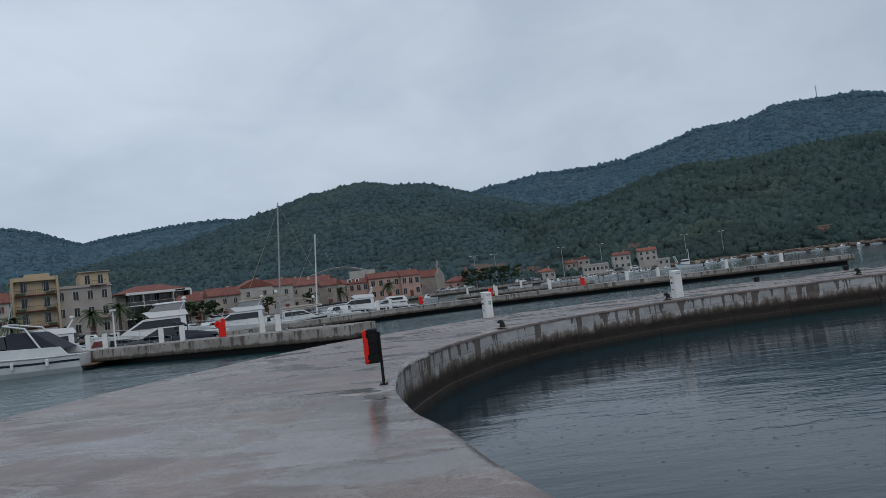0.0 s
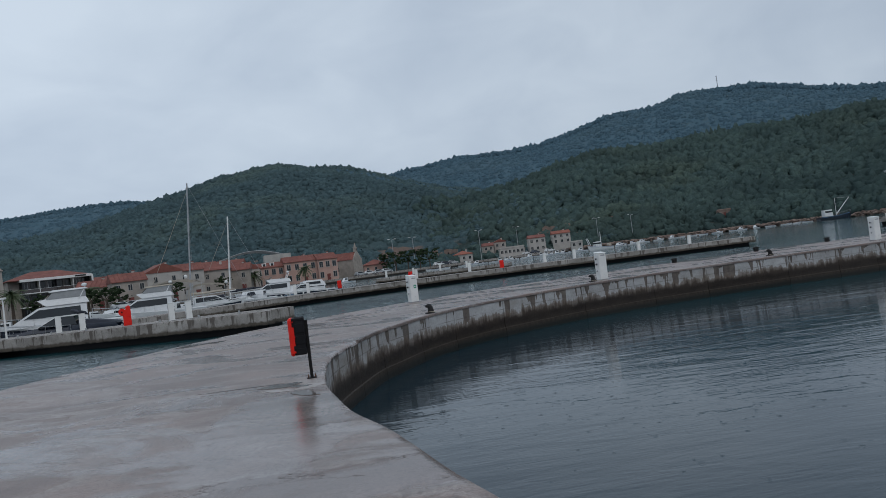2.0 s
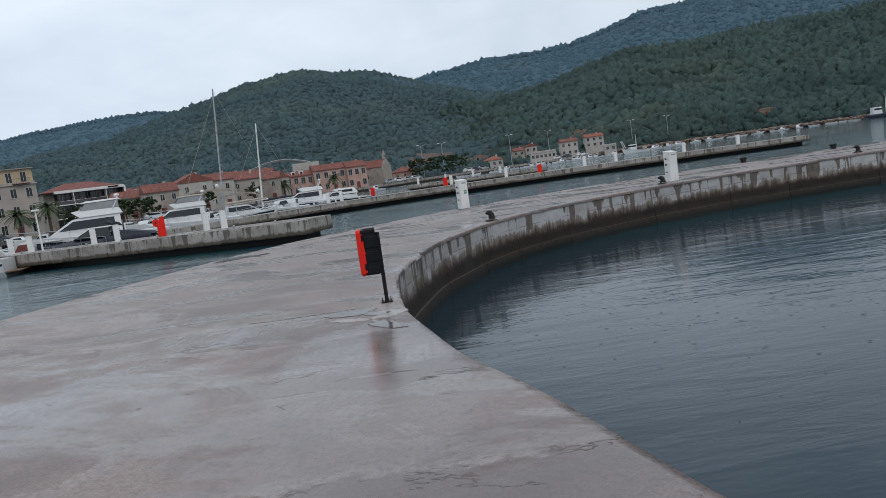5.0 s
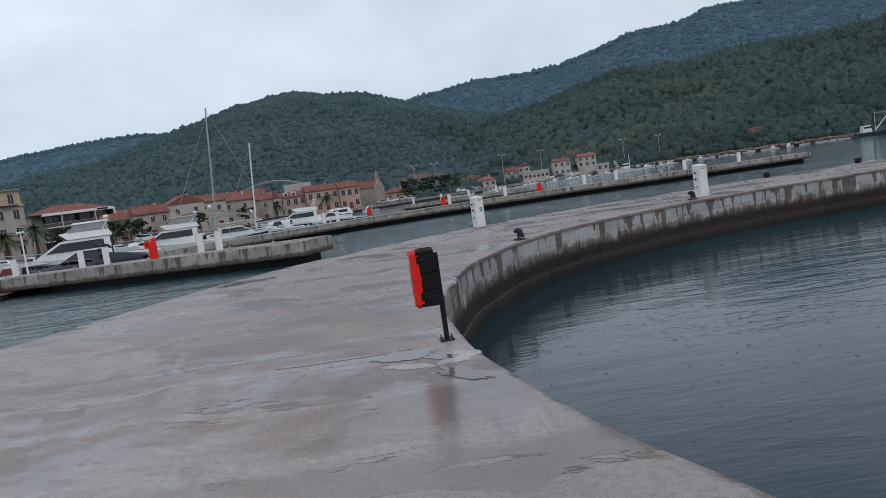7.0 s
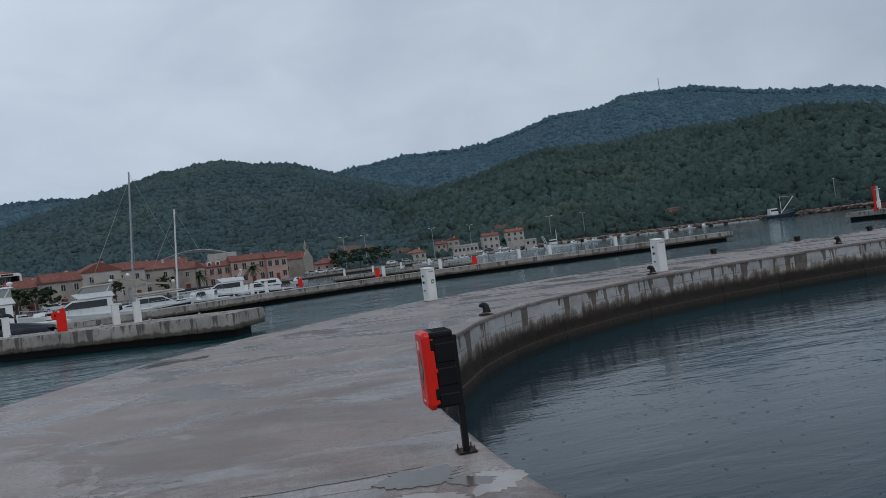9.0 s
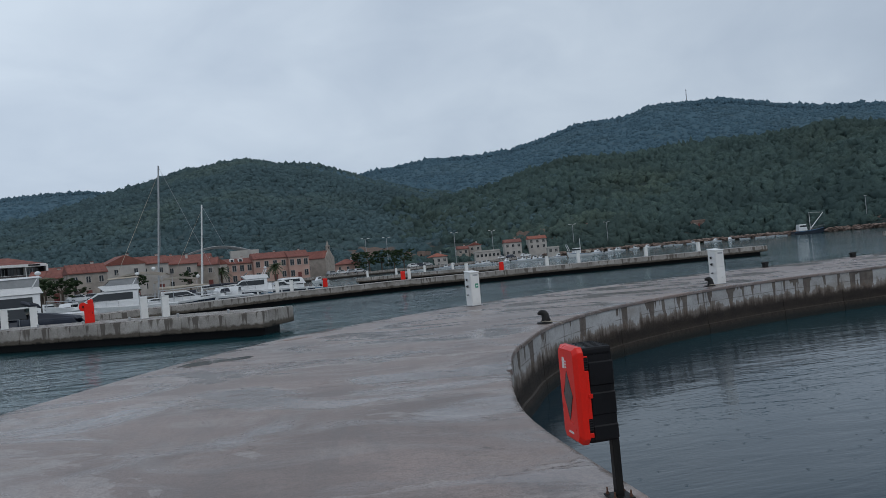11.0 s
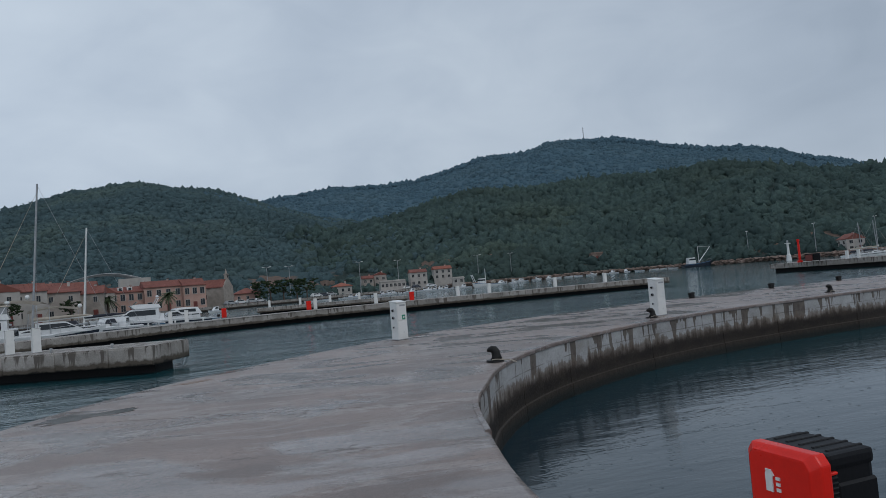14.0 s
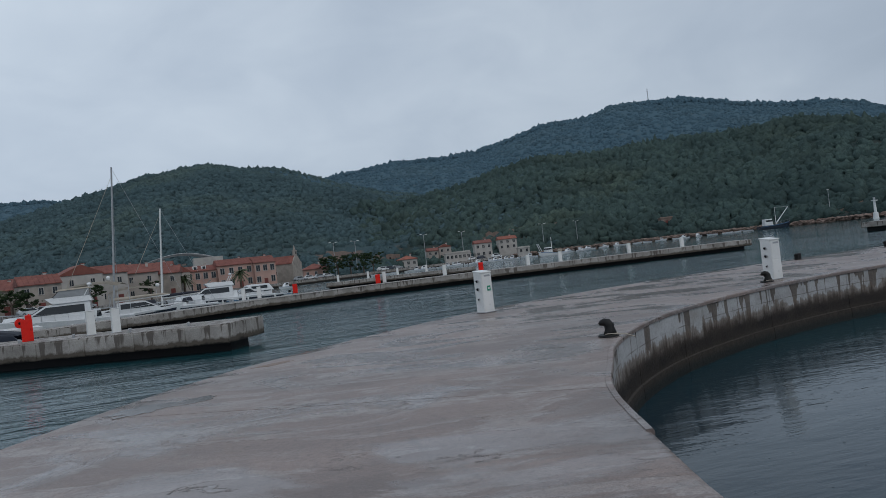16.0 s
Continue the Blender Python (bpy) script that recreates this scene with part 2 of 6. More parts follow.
def tide_wall(name):
    """Cast concrete quay wall: a pale lime coat peeled in brown runs under the coping, a fringe of weed, a dark tide band and a muddy foot.
    It reads the run along the wall and the height from the first UV map."""
    m = Nodes(name)
    uv = m.n.new("ShaderNodeTexCoord").outputs["UV"]
    u, z, w0 = m.xyz(uv)
    grain = m.noise(24.0, 7, 0.7)
    patch = m.noise(1.0, 6, 0.65, m.mapping((1.4, 2.2, 1.0), uv))
    fret = m.noise(1.0, 6, 0.7, m.mapping((9.0, 4.0, 1.0), uv))
    col_b = m.noise(1.0, 3, 0.55, m.mapping((0.75, 0.05, 1.0), uv))
    col_f = m.noise(1.0, 3, 0.6, m.mapping((2.3, 0.22, 1.0), uv), 0.3)
    hair = m.noise(1.0, 6, 0.70, m.mapping((3.6, 0.35, 1.0), uv), 0.25)
    depth = m.math("MULTIPLY", z, -1.0)
    # lime coat, blotched with grey and ochre
    c = m.mix(m.span(patch, 0.36, 0.64), (0.470, 0.472, 0.478), (0.330, 0.326, 0.322))
    c = m.mix(m.span(m.noise(1.0, 5, 0.6, m.mapping((0.5, 1.3, 1.0), uv)), 0.52, 0.68, 0.0, 0.55), c, (0.270, 0.240, 0.205))
    c = m.mix(m.span(hair, 0.54, 0.68, 0.0, 0.35), c, (0.235, 0.222, 0.210))
    c = m.mix(m.span(fret, 0.60, 0.68, 0.0, 0.6), c, (0.165, 0.145, 0.128))
    # a form line along the face
    line = m.span(m.math("ABSOLUTE", m.math("SUBTRACT", depth, m.span(patch, 0.3, 0.7, 0.375, 0.395)), 0.0), 0.006, 0.016, 1.0, 0.0)
    c = m.mix(m.math("MULTIPLY", line, m.span(col_b, 0.42, 0.52, 0.0, 0.7)), c, (0.140, 0.120, 0.105))
    # brown runs: their length changes from place to place
    reach = m.math("ADD", m.span(col_f, 0.50, 0.60, -0.06, 0.80), m.span(col_b, 0.42, 0.58, -0.40, 0.24))
    reach = m.math("ADD", reach, m.math("MULTIPLY", m.math("SUBTRACT", fret, 0.5), 0.30))
    run = m.span(m.math("SUBTRACT", reach, depth), -0.010, 0.020)
    brown = m.mix(m.span(patch, 0.4, 0.6), (0.125, 0.098, 0.080), (0.075, 0.058, 0.047))
    c = m.mix(m.math("MULTIPLY", run, m.span(hair, 0.30, 0.60, 1.0, 0.85)), c, brown)
    # weed fringe and tide band
    rise = m.math("ADD", m.math("MULTIPLY", m.math("SUBTRACT", hair, 0.5), 0.95), m.math("MULTIPLY", m.math("SUBTRACT", patch, 0.5), 0.45))
    level = m.math("ADD", depth, rise)
    c = m.mix(m.span(level, 0.46, 0.52, 0.0, 0.75), c, (0.150, 0.113, 0.086))
    c = m.mix(m.span(level, 0.54, 0.72), c, (0.058, 0.042, 0.032))
    soft = m.math("ADD", depth, m.math("MULTIPLY", m.math("SUBTRACT", col_b, 0.5), 0.40))
    soft = m.math("ADD", soft, m.math("MULTIPLY", m.math("SUBTRACT", fret, 0.5), 0.12))
    c = m.mix(m.span(soft, 0.62, 0.80), c, m.mix(m.span(patch, 0.4, 0.6), (0.013, 0.009, 0.007), (0.026, 0.019, 0.014)))
    foot = m.math("ADD", depth, m.math("MULTIPLY", m.math("SUBTRACT", patch, 0.5), 0.10))
    c = m.mix(m.span(foot, 0.92, 1.04), c, m.mix(m.span(fret, 0.40, 0.60), (0.046, 0.035, 0.027), (0.026, 0.020, 0.015)))
    c = m.mix(m.span(foot, 1.10, 1.24), c, (0.009, 0.012, 0.011))
    c = m.mix(m.span(grain, 0.42, 0.75, 0.0, 0.45), c, m.mix(0.55, c, (0.020, 0.018, 0.017)))
    c = m.mix(m.span(m.info_random(), 0.0, 1.0, 0.0, 0.30), c, m.mix(0.5, c, (0.060, 0.050, 0.044)))
    h = m.math("ADD", grain, m.math("MULTIPLY", patch, 1.6))
    m.bump(m.math("SUBTRACT", h, m.math("MULTIPLY", run, 0.5)), 0.4, 0.02)
    return m.set(color=c, rough=m.span(grain, 0.3, 0.8, 0.5, 0.85), spec=0.25)


def sea(name):
    m = Nodes(name)
    swell = m.noise(1.0, 2, 0.5, m.mapping((0.10, 0.42, 1.0)), 0.5)
    chop = m.noise(1.0, 4, 0.55, m.mapping((0.55, 1.9, 1.0)), 0.4)
    fine = m.noise(1.0, 3, 0.6, m.mapping((3.0, 8.0, 1.0)))
    x, y, z = m.xyz()
    sheltered_dark = m.math("MULTIPLY", m.span(x, -2.5, -0.5), m.span(y, 34.0, 24.0))
    calm = m.math("MULTIPLY", m.span(m.noise(0.06, 4, 0.55), 0.38, 0.60, 0.95, 1.75), m.span(sheltered_dark, 0.0, 1.0, 1.0, 0.16))
    h = m.math("ADD", m.math("MULTIPLY", chop, 0.80), m.math("MULTIPLY", swell, 1.2))
    h = m.math("ADD", h, m.math("MULTIPLY", fine, 0.22))
    h = m.math("MULTIPLY", h, calm)
    # rings where raindrops fall
    v = m.n.new("ShaderNodeTexVoronoi")
    v.inputs["Scale"].default_value = 2.6
    m.l.new(m.coord, v.inputs["Vector"])
    v.voronoi_dimensions = "2D"
    d = v.outputs["Distance"]
    rs = m.n.new("ShaderNodeSeparateColor")
    m.l.new(v.outputs["Color"], rs.inputs[0])
    size = m.span(rs.outputs[1], 0.0, 1.0, 0.05, 0.24)
    wave = m.math("SINE", m.math("MULTIPLY", m.math("DIVIDE", d, size), 14.0), 0.0)
    ring = m.math("MULTIPLY", wave, m.math("MULTIPLY", m.span(m.math("DIVIDE", d, size), 0.7, 1.0, 1.0, 0.0), m.span(rs.outputs[0], 0.70, 0.72)))
    h = m.math("ADD", h, m.math("MULTIPLY", ring, 0.006))
    m.bump(h, 0.50, 0.16)
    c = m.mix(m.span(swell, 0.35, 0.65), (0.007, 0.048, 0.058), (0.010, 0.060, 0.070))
    # basin water is coloured darker, so the wall's reflection reads dark
    c = m.mix(m.math("MULTIPLY", sheltered_dark, 0.85), c, (0.009, 0.023, 0.035))
    return m.set(color=c, rough=0.05, ior=1.42, spec=0.5)


def forest(name, a, b, dry, dark=0.4):
    """Foliage: each leaf clump its own tone, each crown another, and drifts of drier or darker growth."""
    m = Nodes(name)
    pick = m.island_random()
    c = m.mix(m.span(pick, 0.0, 1.0, 0.3, 0.7), a, b)
    c = m.mix(m.span(m.noise(0.16, 3, 0.6), 0.40, 0.62, 0.0, 0.7), c, tuple(0.72 * v for v in a))
    c = m.mix(m.span(m.noise(0.012, 4, 0.6), 0.50, 0.62, 0.0, 0.75), c, dry)
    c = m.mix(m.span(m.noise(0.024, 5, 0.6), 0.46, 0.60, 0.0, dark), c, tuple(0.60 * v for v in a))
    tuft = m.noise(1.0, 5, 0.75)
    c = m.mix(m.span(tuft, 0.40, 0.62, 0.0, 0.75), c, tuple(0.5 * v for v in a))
    m.bump(tuft, 0.8, 0.5)
    return m.set(color=c, rough=0.9, spec=0.08)


def hillside(name, lo, hi):
    """Scrub and earth under the trees of a hill, its tones darkened for the shade between crowns."""
    m = Nodes(name)
    broad, grain = m.noise(0.012, 5, 0.6), m.noise(0.45, 6, 0.75)
    c = m.mix(m.span(broad, 0.4, 0.6), lo, hi)
    x, y, z = m.xyz()
    bare = m.math("MULTIPLY", m.span(m.noise(0.022, 4, 0.6), 0.52, 0.58), m.math("MULTIPLY", m.span(z, 22.0, 14.0), m.span(z, 1.0, 4.0)))
    c = m.mix(m.span(m.noise(0.08, 5, 0.65), 0.52, 0.64, 0.0, 0.30), c, (0.088, 0.082, 0.062))
    c = m.mix(bare, c, (0.185, 0.128, 0.102))
    c = m.mix(m.span(grain, 0.38, 0.66, 0.0, 0.4), c, tuple(0.6 * v for v in lo))
    m.bump(grain, 1.0, 1.2)
    return m.set(color=c, rough=0.95, spec=0.1)


WET = wet_concrete("wet_concrete")
WALL = tide_wall("tide_marked_concrete")
FARWALL = quay_face("weathered_quay_concrete")
SEA = sea("sea_water")
# ground colours sit below the crown colours: canopy shade is painted in
HILL = hillside("crown_shaded_earth", (0.036, 0.056, 0.054), (0.044, 0.064, 0.058))
# distance haze is mixed into the mid and far ground colours
HILL_MID_HAZED = hillside("hazed_shaded_hill_scrub", (0.058, 0.094, 0.102), (0.066, 0.102, 0.106))
HILL_FAR_HAZED = hillside("hazed_shaded_far_scrub", (0.076, 0.136, 0.172), (0.084, 0.142, 0.178))
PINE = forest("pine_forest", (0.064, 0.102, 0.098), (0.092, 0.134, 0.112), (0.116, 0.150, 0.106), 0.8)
# bluer, paler leaf tones carry the distance haze of these hills
PINE_MID_HAZED = forest("hazed_hill_pine_forest", (0.078, 0.128, 0.142), (0.098, 0.148, 0.150), (0.116, 0.160, 0.134), 0.7)
PINE_FAR_HAZED = forest("hazed_far_pine_forest", (0.090, 0.160, 0.206), (0.100, 0.170, 0.214), (0.108, 0.172, 0.200), 0.45)
LEAF = forest("quay_tree_leaf", (0.034, 0.056, 0.028), (0.062, 0.090, 0.040), (0.060, 0.080, 0.036))
PALM = plain("palm_leaf", (0.050, 0.075, 0.030), (0.080, 0.105, 0.045), 0.6)
BARK = plain("bark", (0.110, 0.080, 0.060), (0.070, 0.052, 0.040), 0.9, 4, 25, 0.6)
WHITE = plain("white_painted_steel", (0.780, 0.780, 0.760), (0.700, 0.700, 0.680), 0.38, 2.5, 40, 0.05)
GEL = plain("white_gelcoat", (0.700, 0.710, 0.710), (0.620, 0.630, 0.635), 0.25, 1.5, 12, 0.02, coat=0.4)
NAVY = plain("navy_gelcoat", (0.018, 0.024, 0.040), (0.028, 0.034, 0.050), 0.2, 1.5, 12, 0.02, coat=0.5)
BLUE = plain("blue_paint", (0.050, 0.140, 0.260), (0.070, 0.170, 0.290), 0.4, 1.5, 12, 0.03)
BLACK = plain("black_plastic", (0.004, 0.004, 0.005), (0.008, 0.008, 0.010), 0.5, 6, 60, 0.12, spec=0.22)
IRON = plain("black_cast_iron", (0.007, 0.007, 0.007), (0.014, 0.012, 0.011), 0.5, 8, 40, 0.3, spec=0.25)
RED = plain("red_plastic", (0.780, 0.020, 0.011), (0.700, 0.017, 0.009), 0.30, 5, 50, 0.04, spec=0.28)
STEEL = plain("stainless_steel", (0.550, 0.560, 0.570), (0.450, 0.460, 0.470), 0.3, 6, 40, 0.03, metal=1.0)
GALV = plain("galvanised_steel", (0.420, 0.430, 0.440), (0.330, 0.340, 0.350), 0.5, 3, 30, 0.05, metal=0.6)
GLASS = plain("dark_window_glass", (0.012, 0.016, 0.020), (0.020, 0.026, 0.030), 0.06, 0.5, 4, 0.0)
GREEN = plain("green_sign", (0.010, 0.260, 0.150), (0.012, 0.230, 0.130), 0.4)
CANVAS = plain("canvas_cover", (0.420, 0.370, 0.300), (0.340, 0.300, 0.250), 0.85, 3, 40, 0.3)
DARKCANVAS = plain("navy_canvas", (0.016, 0.020, 0.032), (0.026, 0.030, 0.042), 0.8, 3, 40, 0.3)
TEAK = plain("teak", (0.200, 0.115, 0.062), (0.150, 0.085, 0.046), 0.5, 4, 30, 0.2)
RUST = plain("rusty_iron", (0.130, 0.060, 0.034), (0.070, 0.036, 0.026), 0.8, 6, 40, 0.4)
OCHRE = plain("ochre_render", (0.480, 0.375, 0.245), (0.420, 0.330, 0.220), 0.9, 0.5, 10, 0.2)
PINKR = plain("salmon_render", (0.500, 0.325, 0.270), (0.420, 0.270, 0.225), 0.9, 0.4, 8, 0.2)
GREYR = plain("grey_beige_render", (0.420, 0.370, 0.330), (0.350, 0.310, 0.280), 0.9, 0.4, 8, 0.2)
STONE = plain("pale_limestone", (0.380, 0.335, 0.290), (0.260, 0.230, 0.205), 0.9, 0.6, 5, 0.5, depth=0.04)
PALE = plain("pale_render", (0.470, 0.440, 0.405), (0.380, 0.355, 0.330), 0.9, 0.5, 8, 0.2)
TILE = plain("terracotta_tiles", (0.235, 0.078, 0.055), (0.165, 0.062, 0.050), 0.85, 0.7, 6, 0.5, depth=0.05)
TILE2 = plain("orange_roof_tiles", (0.310, 0.098, 0.060), (0.230, 0.078, 0.052), 0.85, 0.7, 6, 0.5, depth=0.05)
CURTAIN = plain("clear_vinyl_curtain", (0.300, 0.310, 0.315), (0.240, 0.250, 0.255), 0.12, 1.5, 8, 0.02)
DARKRED = plain("dark_red_paint", (0.180, 0.040, 0.030), (0.130, 0.030, 0.026), 0.6)
RUBBLE = plain("rubble_shore_stone", (0.270, 0.196, 0.160), (0.150, 0.105, 0.086), 0.95, 0.3, 3, 0.8, depth=0.2)
DIAMOND = plain("smoked_window", (0.060, 0.050, 0.048), (0.085, 0.072, 0.070), 0.15, 4, 20, 0.0)


# ---------------------------------------------------------------- mesh helpers
def part(name, bm, material, parent=None, label="", smooth=False):
    """One bmesh as one mesh object, under a thing or a part."""
    me = bpy.data.meshes.new(name)
    bmesh.ops.recalc_face_normals(bm, faces=bm.faces)
    bm.to_mesh(me)
    bm.free()
    me.materials.append(material)
    if smooth:
        for p in me.polygons:
            p.use_smooth = True
    ob = new(name, me)
    ob.parent = parent
    return tagged(ob, label)


def thing(name, m, label, category, group="", kind=""):
    """An Empty at the base of a thing made of parts."""
    ob = new(name)
    ob.empty_display_size = 0.2
    ob.matrix_basis = m
    return tagged(ob, label, category, group, kind)


def add_box(bm, c, s, bevel=0.0, rz=0.0, m=None, seg=1):
    mat4 = Matrix.Translation(c) @ Matrix.Rotation(rz, 4, "Z") @ Matrix.Diagonal((*s, 1))
    r = bmesh.ops.create_cube(bm, size=1, matrix=(m @ mat4) if m else mat4)
    if bevel:
        es = list({e for v in r["verts"] for e in v.link_edges})
        bmesh.ops.bevel(bm, geom=es, offset=bevel, segments=seg, affect="EDGES", profile=0.6)


def box(c, s, bevel=0.0, rz=0.0):
    bm = bmesh.new()
    add_box(bm, c, s, bevel, rz)
    return bm


def add_tube(bm, pts, r, sides=8):
    """A round bar along a line of points; r may be a list."""
    pts = [Vector(p) for p in pts]
    rr = r if isinstance(r, (list, tuple)) else [r] * len(pts)
    rings = []
    for i, p in enumerate(pts):
        d = (pts[min(i + 1, len(pts) - 1)] - pts[max(i - 1, 0)]).normalized()
        u = d.orthogonal().normalized() if abs(d.z) > 0.99 else d.cross(Vector((0, 0, 1))).normalized()
        w = d.cross(u)
        rings.append([bm.verts.new(p + (u * math.cos(a) + w * math.sin(a)) * rr[i]) for a in (k * math.tau / sides for k in range(sides))])
    for a, b in zip(rings, rings[1:]):
        for k in range(sides):
            bm.faces.new((a[k], a[(k + 1) % sides], b[(k + 1) % sides], b[k]))
    bm.faces.new(rings[0][::-1])
    bm.faces.new(rings[-1])


def tube(pts, r, sides=8):
    bm = bmesh.new()
    add_tube(bm, pts, r, sides)
    return bm


def prism(outline, z0, z1, bevel=0.0):
    """A plan outline raised from z0 to z1."""
    bm = bmesh.new()
    lo = [bm.verts.new((x, y, z0)) for x, y in outline]
    hi = [bm.verts.new((x, y, z1)) for x, y in outline]
    n = len(lo)
    bm.faces.new(lo[::-1])
    top = bm.faces.new(hi)
    for k in range(n):
        bm.faces.new((lo[k], lo[(k + 1) % n], hi[(k + 1) % n], hi[k]))
    if bevel:
        bmesh.ops.bevel(bm, geom=list(top.edges), offset=bevel, segments=2, affect="EDGES")
    return bm


def spline(pts, step):
    """Even points on a smooth curve through plan points."""
    p = [Vector((x, y, 0)) for x, y in pts]
    out = []
    for i in range(len(p) - 1):
        a, b, c, d = p[max(i - 1, 0)], p[i], p[i + 1], p[min(i + 2, len(p) - 1)]
        for k in range(24):
            t = k / 24
            out.append(0.5 * ((2 * b) + (c - a) * t + (2 * a - 5 * b + 4 * c - d) * t * t + (3 * b - a - 3 * c + d) * t ** 3))
    out.append(p[-1])
    s = [0.0]
    for a, b in zip(out, out[1:]):
        s.append(s[-1] + (b - a).length)
    n = max(2, int(round(s[-1] / step)))
    xs, ys = [v.x for v in out], [v.y for v in out]
    at = np.linspace(0, s[-1], n + 1)
    return list(zip(np.interp(at, s, xs), np.interp(at, s, ys)))


# ---------------------------------------------------------------- sea and land
SEA_Z = -1.35
O = Vector((-1.5, 6.0, 0))


def polar(bearing, dist, z=0.0):
    """A place by its bearing from the walk's middle, clockwise from straight ahead, and its distance."""
    a = radians(bearing)
    return Vector((O.x + dist * math.sin(a), O.y + dist * math.cos(a), z))


def build_sea():
    bm = bmesh.new()
    bmesh.ops.create_grid(bm, x_segments=8, y_segments=8, size=3000, matrix=Matrix.Translation((0, 0, SEA_Z)))
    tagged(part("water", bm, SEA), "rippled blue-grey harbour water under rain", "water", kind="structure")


build_sea()

# bearings and ridge angles of the four hills, and the shore's distance
HILLS = [  # distance of the ridge, where the slope starts, tree height, [(bearing, degrees up)]
    (1500, 700, 7, [(-75, 5), (-50, 7), (-32, 7.7), (-30, 7.2), (-27.4, 6.3), (-25, 6.7), (-21, 7.2), (-17, 7.4), (-14, 6.8), (-8, 4.5), (0, 2)]),
    (800, 290, 7, [(-45, 2), (-35, 3.3), (-30, 4.0), (-27, 4.6), (-25, 5.1), (-21, 5.6), (-16, 7.15), (-13.4, 7.75), (-10.6, 8.68), (-7.8, 9.08), (-5.9, 9.38), (-3.2, 8.9),
                   (-0.4, 8.62), (1.9, 7.9), (4.5, 7.0), (8, 6), (14, 5), (20, 3.5), (26, 2)]),
    (1230, 600, 8, [(-12, 4), (-5, 6), (1.9, 7.4), (4.7, 7.8), (7, 8.1), (9, 8.4), (13, 8.3), (16, 8.5), (19, 9.2), (21.5, 9.9), (25, 9.95), (27.2, 10.5), (30, 10.4),
                    (32.4, 10.3), (36, 9.3), (39, 8.6), (42.8, 8.1), (46, 6.9), (48, 6.4), (50.5, 5.4), (56, 4.6), (75, 3)]),
    (560, 300, 7, [(-4, 0.6), (0, 1.5), (5, 3.2), (10, 5.1), (15.4, 6.1), (20, 7.2), (24.7, 6.9), (29.4, 7.4), (34, 7.0), (38, 7.3), (42.7, 6.65), (46.7, 5.8), (50.5, 5.35),
                   (52, 5.75), (56.4, 5.0), (65, 5), (80, 4)]),
]
SHORE = [(-75, 120), (-45, 132), (-30, 140), (-15, 165), (-6, 200), (0, 226), (5, 245), (10, 262), (16, 276), (20, 304), (26, 330), (32, 336), (38, 330), (46, 302), (56, 272), (80, 250)]


def land_and_hill(b, r):
    """Height of the land at a bearing and distance, and the hill that gives it."""
    shore = np.interp(b, [s[0] for s in SHORE], [s[1] for s in SHORE])
    if r < shore:
        return -4.0, 3
    p = polar(b, r)
    h, which = -0.1 + 0.004 * (r - shore), 3
    for i, (ridge, start, tree, line) in enumerate(HILLS):
        e = np.interp(b, [q[0] for q in line], [q[1] for q in line])
        top = ridge * math.tan(radians(e)) + 1.6 - tree * 0.75
        k = (r - start) / (ridge - start)
        if 0 < k <= 1:
            g = top * (0.35 * k + 0.65 * k * k * (3 - 2 * k)) * (1 + 0.10 * (1 - k) * noise.noise(p * 0.012))
        elif k > 1:
            g = top * max(0.0, 1 - 1.6 * (k - 1))
        else:
            continue
        if g > h:
            h, which = g, i
    if b > 14:
        h = min(h, -0.1 + 0.30 * (r - shore))
    if r > shore + 30 and h > 3:
        g = min(1, (r - shore - 30) / 100)
        h += g * (1.8 * noise.noise(p * 0.02) + 1.4 * noise.noise(p * 0.11) + 1.0 * noise.noise(p * 0.27))
    return max(h, -0.1), which


def land(b, r):
    return land_and_hill(b, r)[0]


def build_land():
    bs = np.linspace(-75, 80, 560)
    rs = np.concatenate([np.linspace(110, 330, 60), np.linspace(333, 900, 130), np.linspace(906, 1300, 66), np.linspace(1315, 1900, 30)])
    verts, faces, kinds = [], [], []
    for b in bs:
        for r in rs:
            p = polar(b, r)
            h, i = land_and_hill(b, r)
            verts.append((p.x, p.y, h))
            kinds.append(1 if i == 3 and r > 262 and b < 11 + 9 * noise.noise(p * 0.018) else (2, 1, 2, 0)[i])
    n = len(rs)
    for i in range(len(bs) - 1):
        for j in range(n - 1):
            k = i * n + j
            faces.append((k, k + 1, k + n + 1, k + n))
    me = bpy.data.meshes.new("ground")
    me.from_pydata(verts, [], faces)
    for mat in (HILL, HILL_MID_HAZED, HILL_FAR_HAZED):
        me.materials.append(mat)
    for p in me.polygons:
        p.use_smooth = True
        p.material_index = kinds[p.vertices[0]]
    ob = new("ground", me)
    tagged(ob, "scrubby hillside and shore round the bay", "ground", kind="structure")


build_land()


def blob(seed, sub, squash=0.85, rough=0.35):
    """Points and faces of one uneven crown, about one metre across."""
    bm = bmesh.new()
    bmesh.ops.create_icosphere(bm, subdivisions=sub, radius=0.5)
    off = Vector((seed * 3.7, seed * 1.3, seed * 7.1))
    for v in bm.verts:
        d = 1 + rough * noise.noise(v.co * 3.2 + off) + rough * 0.7 * noise.noise(v.co * 8 + off)
        v.co = Vector((v.co.x * d, v.co.y * d, v.co.z * d * squash))
    bm.verts.index_update()
    pts = np.array([v.co[:] for v in bm.verts])
    fcs = np.array([[v.index for v in f.verts] for f in bm.faces])
    bm.free()
    return pts, fcs


